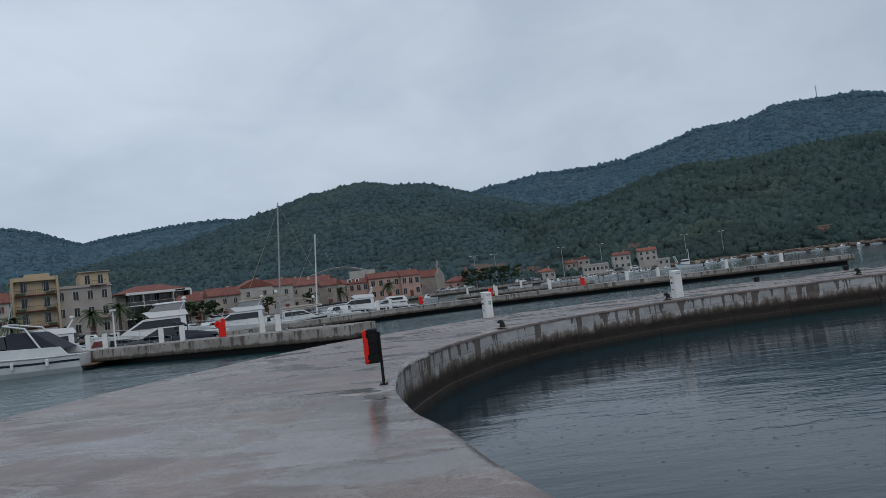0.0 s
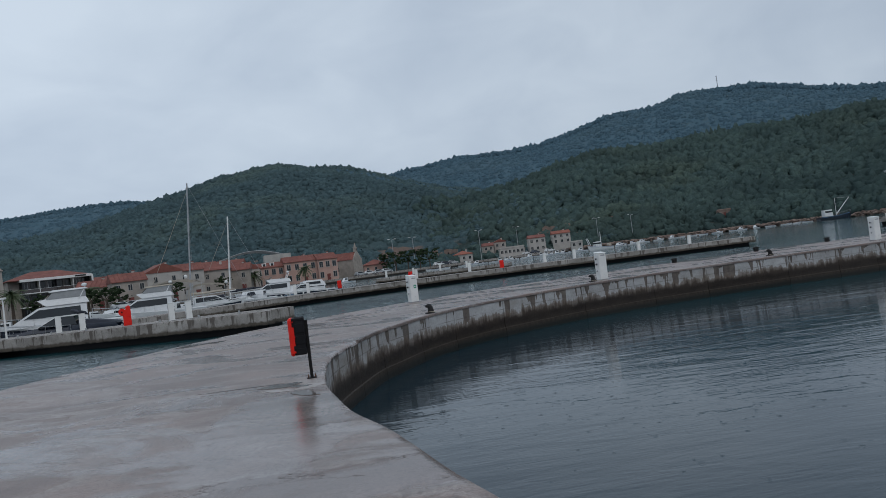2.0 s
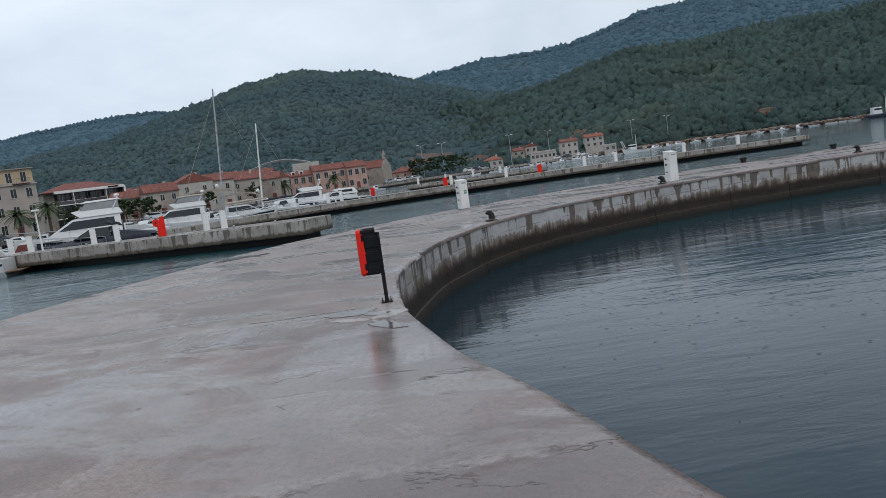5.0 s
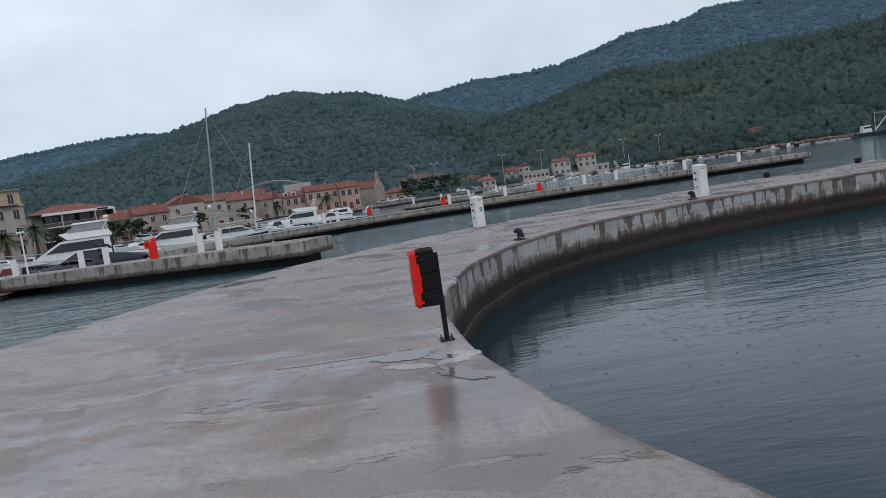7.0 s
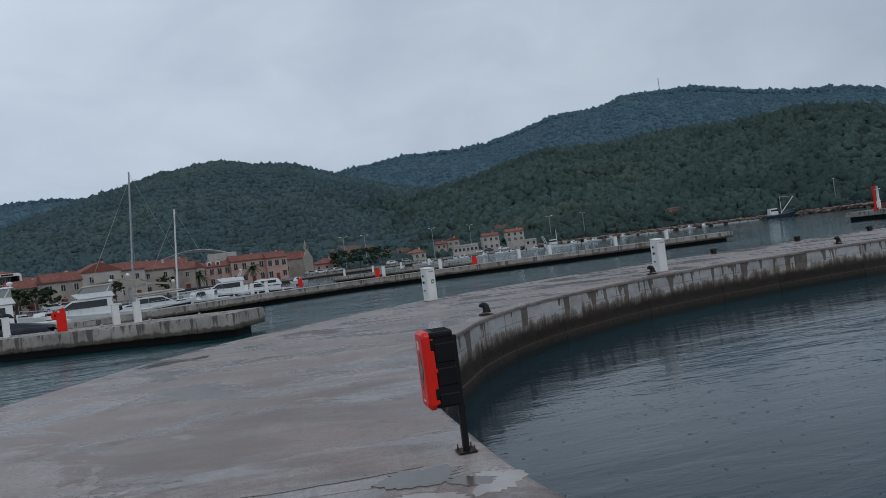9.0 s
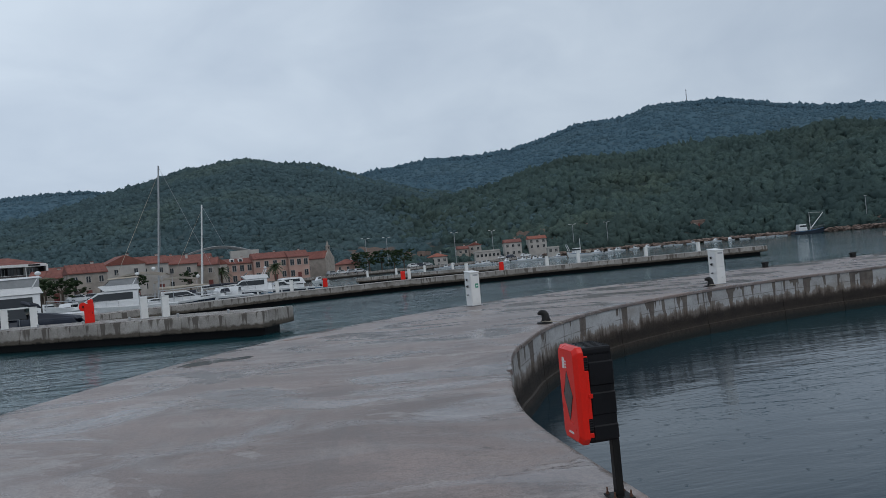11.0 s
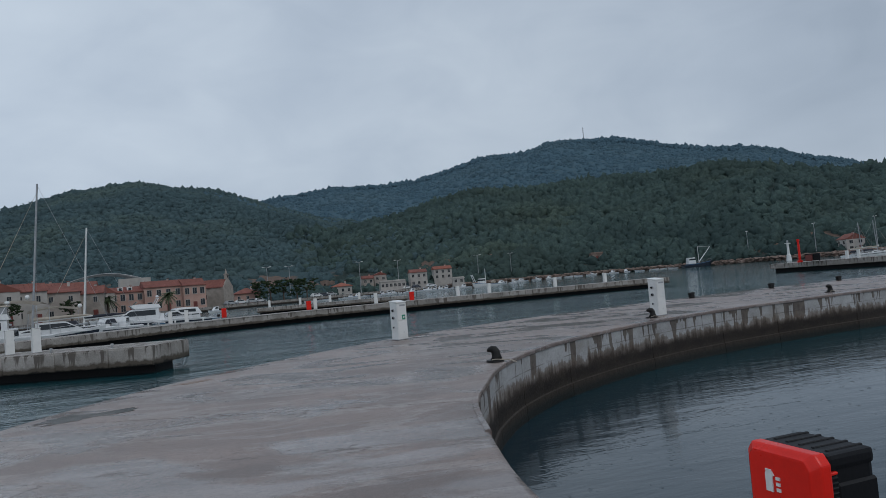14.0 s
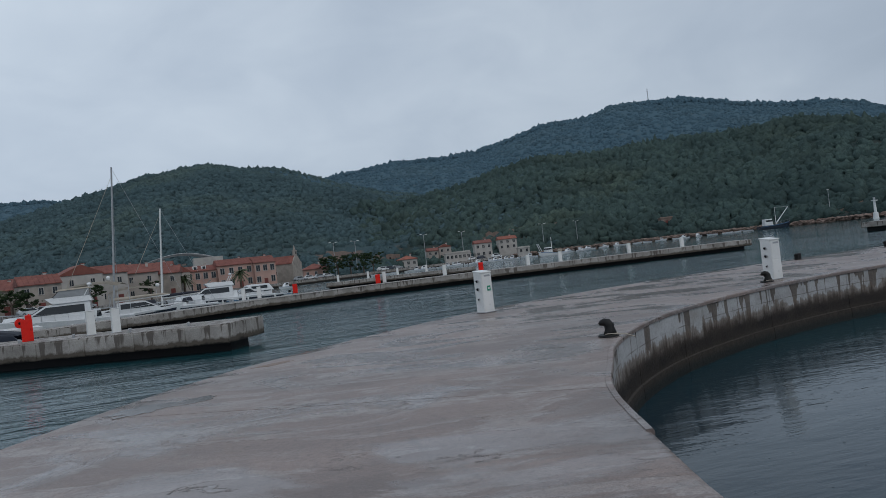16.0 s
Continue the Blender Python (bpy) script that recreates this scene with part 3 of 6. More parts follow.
def leafy(seed, leaves, size=0.34, core=0.90, sub=1):
    """Points and triangles of one crown, about one metre across: a lumpy core set with ragged leaf clumps."""
    rr = random.Random(seed)
    pts, fcs = blob(seed, sub, 1.0, 0.85 if sub > 1 else 0.55)
    pts, fcs = (pts * core).tolist(), fcs.tolist()
    for i in range(leaves):
        z = rr.uniform(0.05, 1.0)
        a = rr.uniform(0, math.tau)
        q = math.sqrt(max(0.0, 1 - z * z))
        out = Vector((q * math.cos(a), q * math.sin(a), z))
        c = out * rr.uniform(0.38, 0.52)
        side = out.orthogonal().normalized()
        side.rotate(Matrix.Rotation(rr.uniform(0, math.tau), 3, out))
        tip = (out * rr.uniform(-0.15, 0.25) + side).normalized()
        across = tip.cross(out).normalized()
        k = size * rr.uniform(0.6, 1.2)
        n = len(pts)
        pts += [list(c - tip * k * 0.5 + across * k * 0.45), list(c - tip * k * 0.4 - across * k * 0.45), list(c + tip * k * 0.7)]
        fcs.append([n, n + 1, n + 2])
    return np.array(pts), np.array(fcs)


def scatter(name, spots, kinds, material, label):
    """Many crowns joined into one object. spots: x, y, z, width, height, kind."""
    vs, fs, base = [], [], 0
    rnd = np.random.RandomState(7)
    for x, y, z, w, h, k in spots:
        pts, fcs = kinds[k % len(kinds)]
        a = rnd.rand() * math.tau
        c, s = math.cos(a), math.sin(a)
        q = np.empty_like(pts)
        q[:, 0] = (pts[:, 0] * c - pts[:, 1] * s) * w + x
        q[:, 1] = (pts[:, 0] * s + pts[:, 1] * c) * w + y
        q[:, 2] = pts[:, 2] * h + z
        vs.append(q)
        fs.append(fcs + base)
        base += len(pts)
    vs, fs = np.concatenate(vs), np.concatenate(fs)
    me = bpy.data.meshes.new(name)
    me.vertices.add(len(vs))
    me.vertices.foreach_set("co", vs.ravel())
    me.loops.add(fs.size)
    me.loops.foreach_set("vertex_index", fs.ravel())
    me.polygons.add(len(fs))
    me.polygons.foreach_set("loop_start", np.arange(0, fs.size, 3))
    me.polygons.foreach_set("use_smooth", np.ones(len(fs), dtype=bool))
    me.update(calc_edges=True)
    me.materials.append(material)
    ob = new(name, me)
    return tagged(ob, label, "forest", kind="stuff")


def build_woods():
    rnd = random.Random(11)
    fine = [leafy(i, 12, 0.17, 1.05, 2) for i in range(8)]
    coarse = [leafy(i + 9, 7, 0.20, 1.0) for i in range(8)]
    plan = [  # hill, bearings, distances, how many, size, kinds, material, label
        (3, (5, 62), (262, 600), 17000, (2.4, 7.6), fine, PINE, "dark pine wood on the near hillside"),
        (1, (-38, 22), (215, 830), 31000, (2.8, 7.0), coarse, PINE_MID_HAZED, "pine wood on the rounded hill above the town"),
        (2, (-2, 60), (700, 1260), 20000, (4.4, 9.6), coarse, PINE_FAR_HAZED, "pine wood on the high far hill"),
        (0, (-42, -8), (900, 1530), 9000, (4.5, 8.0), coarse, PINE_FAR_HAZED, "wooded hill far beyond the town"),
    ]
    lines = [([s[0] for s in SHORE], [s[1] for s in SHORE])]
    for hill, (b0, b1), (r0, r1), count, (s0, s1), kinds, material, label in plan:
        ridge, start, tree, line = HILLS[hill]
        spots = []
        while len(spots) < count:
            b = rnd.uniform(b0, b1)
            r = math.sqrt(rnd.uniform(r0 * r0, r1 * r1)) if rnd.random() < 0.8 else ridge * rnd.uniform(0.95, 1.015)
            p = polar(b, r)
            if r < np.interp(b, *lines[0]) + (2.5 if b > 18 else 16 if b > 3 else 55):
                continue
            if hill == 3 and b < 16 and rnd.random() > (b - 5) / 11 or hill == 1 and b > 13 and r < 520 and rnd.random() > (22 - b) / 9:
                continue
            z = land(b, r)
            thin = noise.noise(p * 0.014) + 0.5 * noise.noise(p * 0.05)
            if hill in (1, 3) and r < ridge * 0.85 and thin > 0.36 and rnd.random() < 0.7:
                continue
            if 3 < b < 19 and 5 < z < 15 and noise.noise(p * 0.03) > -0.05 and rnd.random() < 0.92:
                continue
            w = rnd.uniform(s0, s1) * (0.75 if z < 6 else 1.0)
            h = w * rnd.uniform(0.7, 1.5)
            if r > ridge * 0.94:
                h *= rnd.uniform(0.7, 1.3)
            lift = 0.12 if r > ridge * 0.94 else {3: -0.02, 1: -0.08, 2: -0.18, 0: -0.18}[hill]
            spots.append((p.x, p.y, z + h * lift, w, h, rnd.randrange(99)))
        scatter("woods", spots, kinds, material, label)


build_woods()

# ---------------------------------------------------------------- the long curved pier
INNER = [(9.0, -22), (5.2, -9), (2.6, -0.8), (1.4, 4.2), (0.80, 6.6), (0.38, 8.0), (-0.08, 9.8), (-0.45, 10.9), (-0.7, 12.1), (-0.93, 13.4), (-1.0, 14.7), (-1.03, 16.3), (-0.86, 17.6),
         (-0.50, 19.1), (0.02, 20.9), (0.7, 22.3), (1.5, 23.8), (2.75, 25.4), (4.5, 26.95), (6.9, 28.4), (9.6, 29.6), (12.3, 30.4), (15.0, 30.9), (18.2, 31.4), (23.6, 32.0), (29, 32.4), (46, 33.4), (70, 34)]
OUTER = [(-16, -22), (-12.5, -6), (-10.8, 6), (-9.6, 13.4), (-8.6, 17.6), (-7.4, 21.2), (-6.0, 24.6), (-4.5, 27.2), (-2.7, 29.2), (-0.6, 31.2), (1.9, 33.2), (5.4, 35.0), (10.4, 36.6), (16.4, 38.0), (21.5, 38.9),
         (26.2, 39.4), (33.2, 39.9), (41, 40.6), (70, 42)]
# places on the inner and outer edge that casting joints run between
JOINT_K = [0, 62, 100, 130, 150, 172, 200, 232, 264]
JOINTS_IN = [(9.0, -22), (0.0, 9.8), (-0.95, 13.6), (-0.84, 17.77), (0.02, 20.93), (4.5, 26.95), (12.3, 30.4), (29, 32.4), (70, 34)]
JOINTS_OUT = [(-16, -22), (-10.2, 9.8), (-9.3, 14.5), (-7.9, 19.9), (-6.3, 23.9), (0.2, 31.9), (10.4, 36.6), (28, 39.5), (70, 42)]


def nearest(line, places):
    return [min(range(len(line)), key=lambda i: (line[i][0] - x) ** 2 + (line[i][1] - y) ** 2) for x, y in places]


def build_pier():
    inner, outer = spline(INNER, 0.4), spline(OUTER, 0.4)
    n = 264
    def pick(line, k):
        """The k-th of n + 1 places along an edge; casting joints pair the two edges."""
        at = nearest(line, JOINTS_IN if line is inner else JOINTS_OUT)
        return line[int(round(np.interp(k, JOINT_K, at)))]

    pier = thing("pier", pose(0, 0, 0), "long curved concrete pier, wet with rain", "pier", kind="structure")
    # the body below the deck slabs
    bm = bmesh.new()
    for k in range(n):
        a, b = Vector((*pick(inner, k), 0)), Vector((*pick(inner, k + 1), 0))
        c, d = Vector((*pick(outer, k + 1), 0)), Vector((*pick(outer, k), 0))
        q = [(v * (1 - e) + w * e) for v, w, e in ((a, d, 0.02), (b, c, 0.02), (c, b, 0.012), (d, a, 0.012))]
        quads = [[bm.verts.new((v.x, v.y, z)) for v in q] for z in (-0.06, -3.2)]
        t, u = quads
        bm.faces.new(t)
        bm.faces.new((t[0], t[1], u[1], u[0]))
        bm.faces.new((t[2], t[3], u[3], u[2]))
    part("core", bm, FARWALL, pier)
    return pier, inner, outer, n, pick


pier, inner_line, outer_line, PIER_N, pick = build_pier()


def deck_slab(k0, k1, lift):
    """One cast deck slab between two joints, with a rounded nosing on both edges."""
    bm = bmesh.new()
    cols = []
    across = [0.0, 0.003, 0.012, 0.1, 0.22, 0.36, 0.5, 0.64, 0.78, 0.9, 0.99, 0.997, 1.0]
    for i in range(k0, k1 + 1):
        a, b = Vector((*pick(inner_line, i), 0)), Vector((*pick(outer_line, i), 0))
        if i == k0:
            e = 0.007
        elif i == k1:
            e = -0.007
        else:
            e = 0
        nxt = Vector((*pick(inner_line, min(i + 1, PIER_N)), 0)) - Vector((*pick(inner_line, max(i - 1, 0)), 0))
        shift = nxt.normalized() * e * 0.5
        col = []
        for s in across:
            p = a.lerp(b, s) + shift
            wob = 0.0 if s in (0.0, 1.0) else 0.006 * noise.noise(p * 0.6) - 0.012 * max(0, noise.noise(p * 0.22))
            z = -0.045 if s in (0.0, 1.0) else (-0.012 if s in (0.003, 0.997) else 0.0)
            if s in (0.0, 0.003):
                p = p + (b - a).normalized() * 0.006 * noise.noise(p * 0.9)
                z += 0.002 * noise.noise(p * 1.5)
            col.append(bm.verts.new((p.x, p.y, z + wob + lift)))
        low0 = bm.verts.new((col[0].co.x, col[0].co.y, -0.085))
        low1 = bm.verts.new((col[-1].co.x, col[-1].co.y, -0.085))
        cols.append([low0, *col, low1])
    for a, b in zip(cols, cols[1:]):
        for j in range(len(a) - 1):
            bm.faces.new((a[j], a[j + 1], b[j + 1], b[j]))
    for c in (cols[0], cols[-1]):
        bm.faces.new([bm.verts.new(v.co) for v in c])
    part("slab", bm, WET, pier, smooth=True)


def wall_panels():
    """Cast wall panels below the inner edge of the deck, each with its own face and joints."""
    line = spline(INNER, 0.3)
    rnd = random.Random(5)
    i = 16
    while i < len(line) - 5:
        j = min(i + rnd.choice((7, 9, 12, 14)), len(line) - 1)
        bm = bmesh.new()
        uv = bm.loops.layers.uv.new("run")
        cols = []
        for k in range(i, j + 1):
            a, b = Vector((*line[max(k - 1, 0)], 0)), Vector((*line[min(k + 1, len(line) - 1)], 0))
            t = (b - a).normalized()
            out = Vector((t.y, -t.x, 0))
            e = 0.009 if k == i else -0.009 if k == j else 0
            p = Vector((*line[k], 0)) + t * e
            col = []
            for z, o in ((-0.065, -0.10), (-0.065, -0.035), (-0.085, -0.018), (-0.5, -0.02), (-0.9, -0.015), (-1.03, -0.012), (-1.05, 0.020), (-2.4, 0.05)):
                q = p + out * (o + 0.008 * noise.noise(Vector((p.x, p.y, z)) * 1.7))
                col.append((bm.verts.new((q.x, q.y, z)), (0.3 * k + e, z)))
            cols.append(col)
        faces = []
        for a, b in zip(cols, cols[1:]):
            for m in range(len(a) - 1):
                faces.append((a[m], b[m], b[m + 1], a[m + 1]))
        for c in (cols[0], cols[-1]):
            faces.append([(bm.verts.new(v.co), w) for v, w in c])
        for f in faces:
            face = bm.faces.new([v for v, w in f])
            for loop, (v, w) in zip(face.loops, f):
                loop[uv].uv = w
        part("wall_panel", bm, WALL, pier)
        i = j


def coping():
    """The worn nosing strip along the inner edge, in cast lengths."""
    line = spline(INNER, 0.3)
    rnd = random.Random(8)
    i = 142
    while i < len(line) - 12:
        j = min(i + rnd.choice((8, 10, 13)), len(line) - 2)
        bm = bmesh.new()
        cols = []
        for k in range(i, j + 1):
            a, b = Vector((*line[k - 1], 0)), Vector((*line[k + 1], 0))
            t = (b - a).normalized()
            out = Vector((t.y, -t.x, 0))
            p = Vector((*line[k], 0)) + t * (0.006 if k == i else -0.006 if k == j else 0)
            w = 0.012 * noise.noise(p * 2.1)
            col = []
            for o, z in ((-0.062 + w, -0.02), (-0.058 + w, 0.006), (-0.03, 0.007), (0.004 + 0.4 * w, 0.006), (0.016 + 0.5 * w, -0.016), (0.012, -0.075), (-0.05, -0.078)):
                q = p + out * o
                col.append(bm.verts.new((q.x, q.y, z + 0.003 * noise.noise(q * 3.0))))
            cols.append(col)
        for a, b in zip(cols, cols[1:]):
            for m in range(len(a) - 1):
                bm.faces.new((a[m], b[m], b[m + 1], a[m + 1]))
        for c in (cols[0], cols[-1]):
            bm.faces.new([bm.verts.new(v.co) for v in c])
        part("coping_stone", bm, WET, pier)
        i = j


cuts = [0, 100, 130, 150, 172, 200, 232, PIER_N]
for n0, (k0, k1) in enumerate(zip(cuts, cuts[1:])):
    deck_slab(k0, k1, 0.002 * (n0 % 2))
wall_panels()
coping()


def film_patch(name, cx, cy, rx, ry, material, seed, z=0.007, turn=0.0, label=""):
    """An irregular thin patch lying on the deck."""
    bm = bmesh.new()
    n = 72
    ring = []
    for k in range(n):
        a = k * math.tau / n
        q = 1 + 0.55 * noise.noise(Vector((math.cos(a) * 1.6, math.sin(a) * 1.6, seed))) + 0.38 * noise.noise(Vector((math.cos(a) * 5, math.sin(a) * 5, seed + 9)))
        x, y = rx * q * math.cos(a), ry * q * math.sin(a)
        ring.append(bm.verts.new((cx + x * math.cos(turn) - y * math.sin(turn), cy + x * math.sin(turn) + y * math.cos(turn), z)))
    bm.faces.new(ring)
    low = [bm.verts.new((v.co.x, v.co.y, z - 0.012)) for v in ring]
    for k in range(n):
        bm.faces.new((ring[k], ring[(k + 1) % n], low[(k + 1) % n], low[k]))
    part(name, bm, material, pier, label)


SCUM = plain("pale_lime_scum", (0.430, 0.395, 0.375), (0.340, 0.305, 0.288), 0.32, 3, 40, 0.3)
STAIN = plain("brown_worn_concrete", (0.260, 0.180, 0.135), (0.200, 0.145, 0.115), 0.55, 4, 45, 0.6)
PUDDLE = plain("rain_puddle", (0.110, 0.092, 0.084), (0.150, 0.124, 0.112), 0.12, 1.5, 9, 0.10)
film_patch("puddle", -1.62, 13.60, 0.30, 0.20, PUDDLE, 1.0, 0.0078, -0.10)
film_patch("puddle", -2.38, 13.88, 0.55, 0.035, PUDDLE, 4.0, 0.0074, -0.05)
film_patch("puddle", -1.18, 12.62, 0.36, 0.09, PUDDLE, 6.0, 0.0076, -1.1)
film_patch("puddle", -1.30, 13.35, 0.16, 0.10, PUDDLE, 7.0, 0.0072, -0.6)
film_patch("lime_patch", -1.16, 13.25, 0.17, 0.26, SCUM, 11.0, 0.0062, -0.4)
film_patch("lime_patch", -1.62, 13.16, 0.26, 0.08, SCUM, 12.0, 0.0060, -0.5)
film_patch("worn_patch", -5.3, 24.1, 0.60, 0.30, PUDDLE, 9.0, 0.0070, 0.3)
film_patch("worn_patch", -3.75, 27.25, 0.40, 0.13, STAIN, 10.0, 0.0074, 0.5)


def quay(name, front, width, z, label, thick=0.72, depth=-2.6):
    """A straight or bent concrete quay: front edge as plan points, width to its far side."""
    back = []
    for i, (x, y) in enumerate(front):
        a, b = Vector((*front[max(i - 1, 0)], 0)), Vector((*front[min(i + 1, len(front) - 1)], 0))
        t = (b - a).normalized()
        back.append((x - t.y * width, y + t.x * width))
    q = thing(name, pose(0, 0, 0), label, "quay", kind="structure")
    part("deck", prism(front + back[::-1], z - thick, z, 0.04), FARWALL, q)
    face = spline(front, 0.5)
    step = 5
    for i in range(0, len(face) - 1, step):
        a, b = Vector((*face[i], 0)), Vector((*face[min(i + step, len(face) - 1)], 0))
        if (b - a).length < 0.5:
            continue
        t = (b - a).normalized()
        out = Vector((t.y, -t.x, 0))
        bm = bmesh.new()
        mid_p = (a + b) / 2 + out * 0.012
        add_box(bm, (mid_p.x, mid_p.y, z - thick / 2 - 0.02), ((b - a).length - 0.05, 0.05, thick - 0.10), 0.012, math.atan2(t.y, t.x))
        part("panel", bm, FARWALL, q)
    inset = []
    for line, away in ((front, 1), (back[::-1], -1)):
        for i, (x, y) in enumerate(line):
            e = 0.4 if i == 0 else -0.4 if i == len(line) - 1 else 0.0
            a, b = Vector((*line[max(i - 1, 0)], 0)), Vector((*line[min(i + 1, len(line) - 1)], 0))
            t = (b - a).normalized()
            inset.append((x + t.x * e - t.y * 0.9, y + t.y * e + t.x * 0.9))
    # black block stands in for the shade and dark water under the deck
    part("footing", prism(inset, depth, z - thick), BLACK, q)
    return q


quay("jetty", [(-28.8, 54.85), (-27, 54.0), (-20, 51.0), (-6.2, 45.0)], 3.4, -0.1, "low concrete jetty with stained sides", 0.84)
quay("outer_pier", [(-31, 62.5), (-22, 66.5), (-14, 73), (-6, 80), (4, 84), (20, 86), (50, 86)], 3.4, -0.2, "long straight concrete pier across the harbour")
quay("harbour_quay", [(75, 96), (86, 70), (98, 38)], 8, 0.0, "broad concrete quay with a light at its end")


def from_start(bearing, dist, z=0.0):
    """A place by bearing and distance from where the walk starts."""
    a = radians(bearing)
    return Vector((0.1 + dist * math.sin(a), 1.65 + dist * math.cos(a), z))


def from_late(bearing, dist, z=0.0):
    """A place by bearing and distance from the walk's last third."""
    a = radians(bearing)
    return Vector((-3.1 + dist * math.sin(a), 11.0 + dist * math.cos(a), z))


def place(p, turn=0.0, z=None):
    return pose(p[0], p[1], p[2] if z is None else z, 0, 0, turn)


# ---------------------------------------------------------------- things on the curved pier
def wedge(profile, wb, wt, y0=0.0):
    """A solid from a side outline (x, z); half its width runs from wb at the lowest to wt at the highest point."""
    z0, z1 = min(p[1] for p in profile), max(p[1] for p in profile)
    bm = bmesh.new()
    sides = []
    for s in (-1, 1):
        sides.append([bm.verts.new((x, y0 + s * (wb + (wt - wb) * (z - z0) / max(z1 - z0, 1e-6)), z)) for x, z in profile])
    bm.faces.new(sides[0])
    bm.faces.new(sides[1][::-1])
    n = len(profile)
    for k in range(n):
        bm.faces.new((sides[0][k], sides[0][(k + 1) % n], sides[1][(k + 1) % n], sides[1][k]))
    return bm


def bevelled(bm, offset, segments=2):
    bmesh.ops.bevel(bm, geom=list(bm.edges), offset=offset, segments=segments, affect="EDGES", profile=0.6)
    return bm


def join_bars(bars):
    bm = bmesh.new()
    for pts, r in bars:
        add_tube(bm, pts, r, 6)
    return bm


def outline_plate(pts, y0, y1):
    """A plate with a front outline (x, z) between y0 and y1."""
    bm = bmesh.new()
    a = [bm.verts.new((x, y0, z)) for x, z in pts]
    b = [bm.verts.new((x, y1, z)) for x, z in pts]
    bm.faces.new(a)
    bm.faces.new(b[::-1])
    for k in range(len(pts)):
        bm.faces.new((a[k], b[k], b[(k + 1) % len(pts)], a[(k + 1) % len(pts)]))
    return bm


def extinguisher_stand(m):
    t = thing("fire_extinguisher_stand", m, "red and black fire extinguisher box on a black steel post", "fire extinguisher")
    part("post", bevelled(box((0, 0.022, 0.47), (0.05, 0.05, 0.92)), 0.004, 1), IRON, t)
    plate = part("base_plate", box((0, 0.022, 0.008), (0.15, 0.15, 0.012), 0.002), IRON, t)
    for sx in (-0.055, 0.055):
        for sy in (-0.033, 0.077):
            bm = tube([(sx, sy, 0.012), (sx, sy, 0.055)], 0.006, 8)
            add_tube(bm, [(sx, sy, 0.014), (sx, sy, 0.026)], 0.012, 6)
            part("bolt", bm, RUST, plate)
    z0, z1 = 0.39, 0.99
    # the ribbed black back shell
    body = bmesh.new()
    add_box(body, (0, -0.099, (z0 + z1) / 2), (0.262, 0.190, z1 - z0 - 0.012), 0.02, seg=2)
    for za, zb in ((0.41, 0.505), (0.565, 0.705), (0.745, 0.895)):
        add_box(body, (0, -0.082, (za + zb) / 2), (0.278, 0.166, zb - za), 0.008)
    add_box(body, (0, -0.100, z1 - 0.030), (0.276, 0.190, 0.05), 0.015, seg=2)
    for i in range(5):
        add_box(body, (-0.10 + 0.05 * i, -0.085, z1 - 0.006), (0.012, 0.15, 0.010), 0.003)
    shell = part("shell", body, BLACK, t)
    for z in (0.61, 0.83):
        part("mounting_screw", tube([(-0.115, -0.01, z), (-0.115, 0.045, z)], 0.005, 8), IRON, shell)
    # the red lid: chamfered front, notched for the latches
    w, f = 0.145, -0.255
    outer = [(-w, z0 + 0.04), (-w + 0.03, z0), (w - 0.03, z0), (w, z0 + 0.04), (w, z1 - 0.030), (w - 0.022, z1), (-w + 0.022, z1), (-w, z1 - 0.030)]
    bm = bmesh.new()
    rings = []
    for y, sx, sz in ((-0.192, 1.0, 1.0), (-0.232, 1.0, 1.0), (f + 0.006, 0.86, 0.945), (f, 0.83, 0.935)):
        zc = (z0 + z1) / 2
        rings.append([bm.verts.new((x * sx, y, zc + (z - zc) * sz)) for x, z in outer])
    for a, b in zip(rings, rings[1:]):
        for k in range(8):
            bm.faces.new((a[k], a[(k + 1) % 8], b[(k + 1) % 8], b[k]))
    bm.faces.new(rings[0][::-1])
    bm.faces.new(rings[-1])
    lid = part("lid", bevelled(bm, 0.006, 2), RED, t, "red plastic lid")
    zc = (z0 + z1) / 2
    for side in (-1, 1):
        skirt = bmesh.new()
        for za, zb in ((z0 + 0.045, z0 + 0.075), (0.550, 0.845), (0.925, z1 - 0.055)):
            add_box(skirt, (side * (w - 0.007), -0.183, (za + zb) / 2), (0.012, 0.034, zb - za), 0.003)
        part("lid_skirt", skirt, RED, lid)
        for z in (0.512, 0.885):
            bm = bmesh.new()
            for i in range(5):
                add_box(bm, (side * (w - 0.010), -0.195, z - 0.030 + 0.015 * i), (0.016, 0.060, 0.009), 0.003)
            add_box(bm, (side * (w - 0.014), -0.195, z), (0.018, 0.064, 0.078), 0.004)
            part("latch", bm, BLACK, t, "ribbed black latch")
        part("seal_tab", box((side * (w + 0.003), -0.168, zc + 0.0), (0.006, 0.025, 0.028), 0.002), RED, lid)
    d = 0.002
    part("window", outline_plate([(0, zc - 0.150), (0.064, zc - 0.005), (0, zc + 0.135), (-0.064, zc - 0.005)], f - d, f + 0.004), DIAMOND, lid, "smoked diamond window")
    rim = bmesh.new()
    ring = [(0, zc - 0.160), (0.070, zc - 0.005), (0, zc + 0.145), (-0.070, zc - 0.005)]
    add_tube(rim, [(x, f - 0.001, z) for x, z in ring + ring[:1]], 0.0025, 6)
    part("window_rim", rim, DIAMOND, lid)
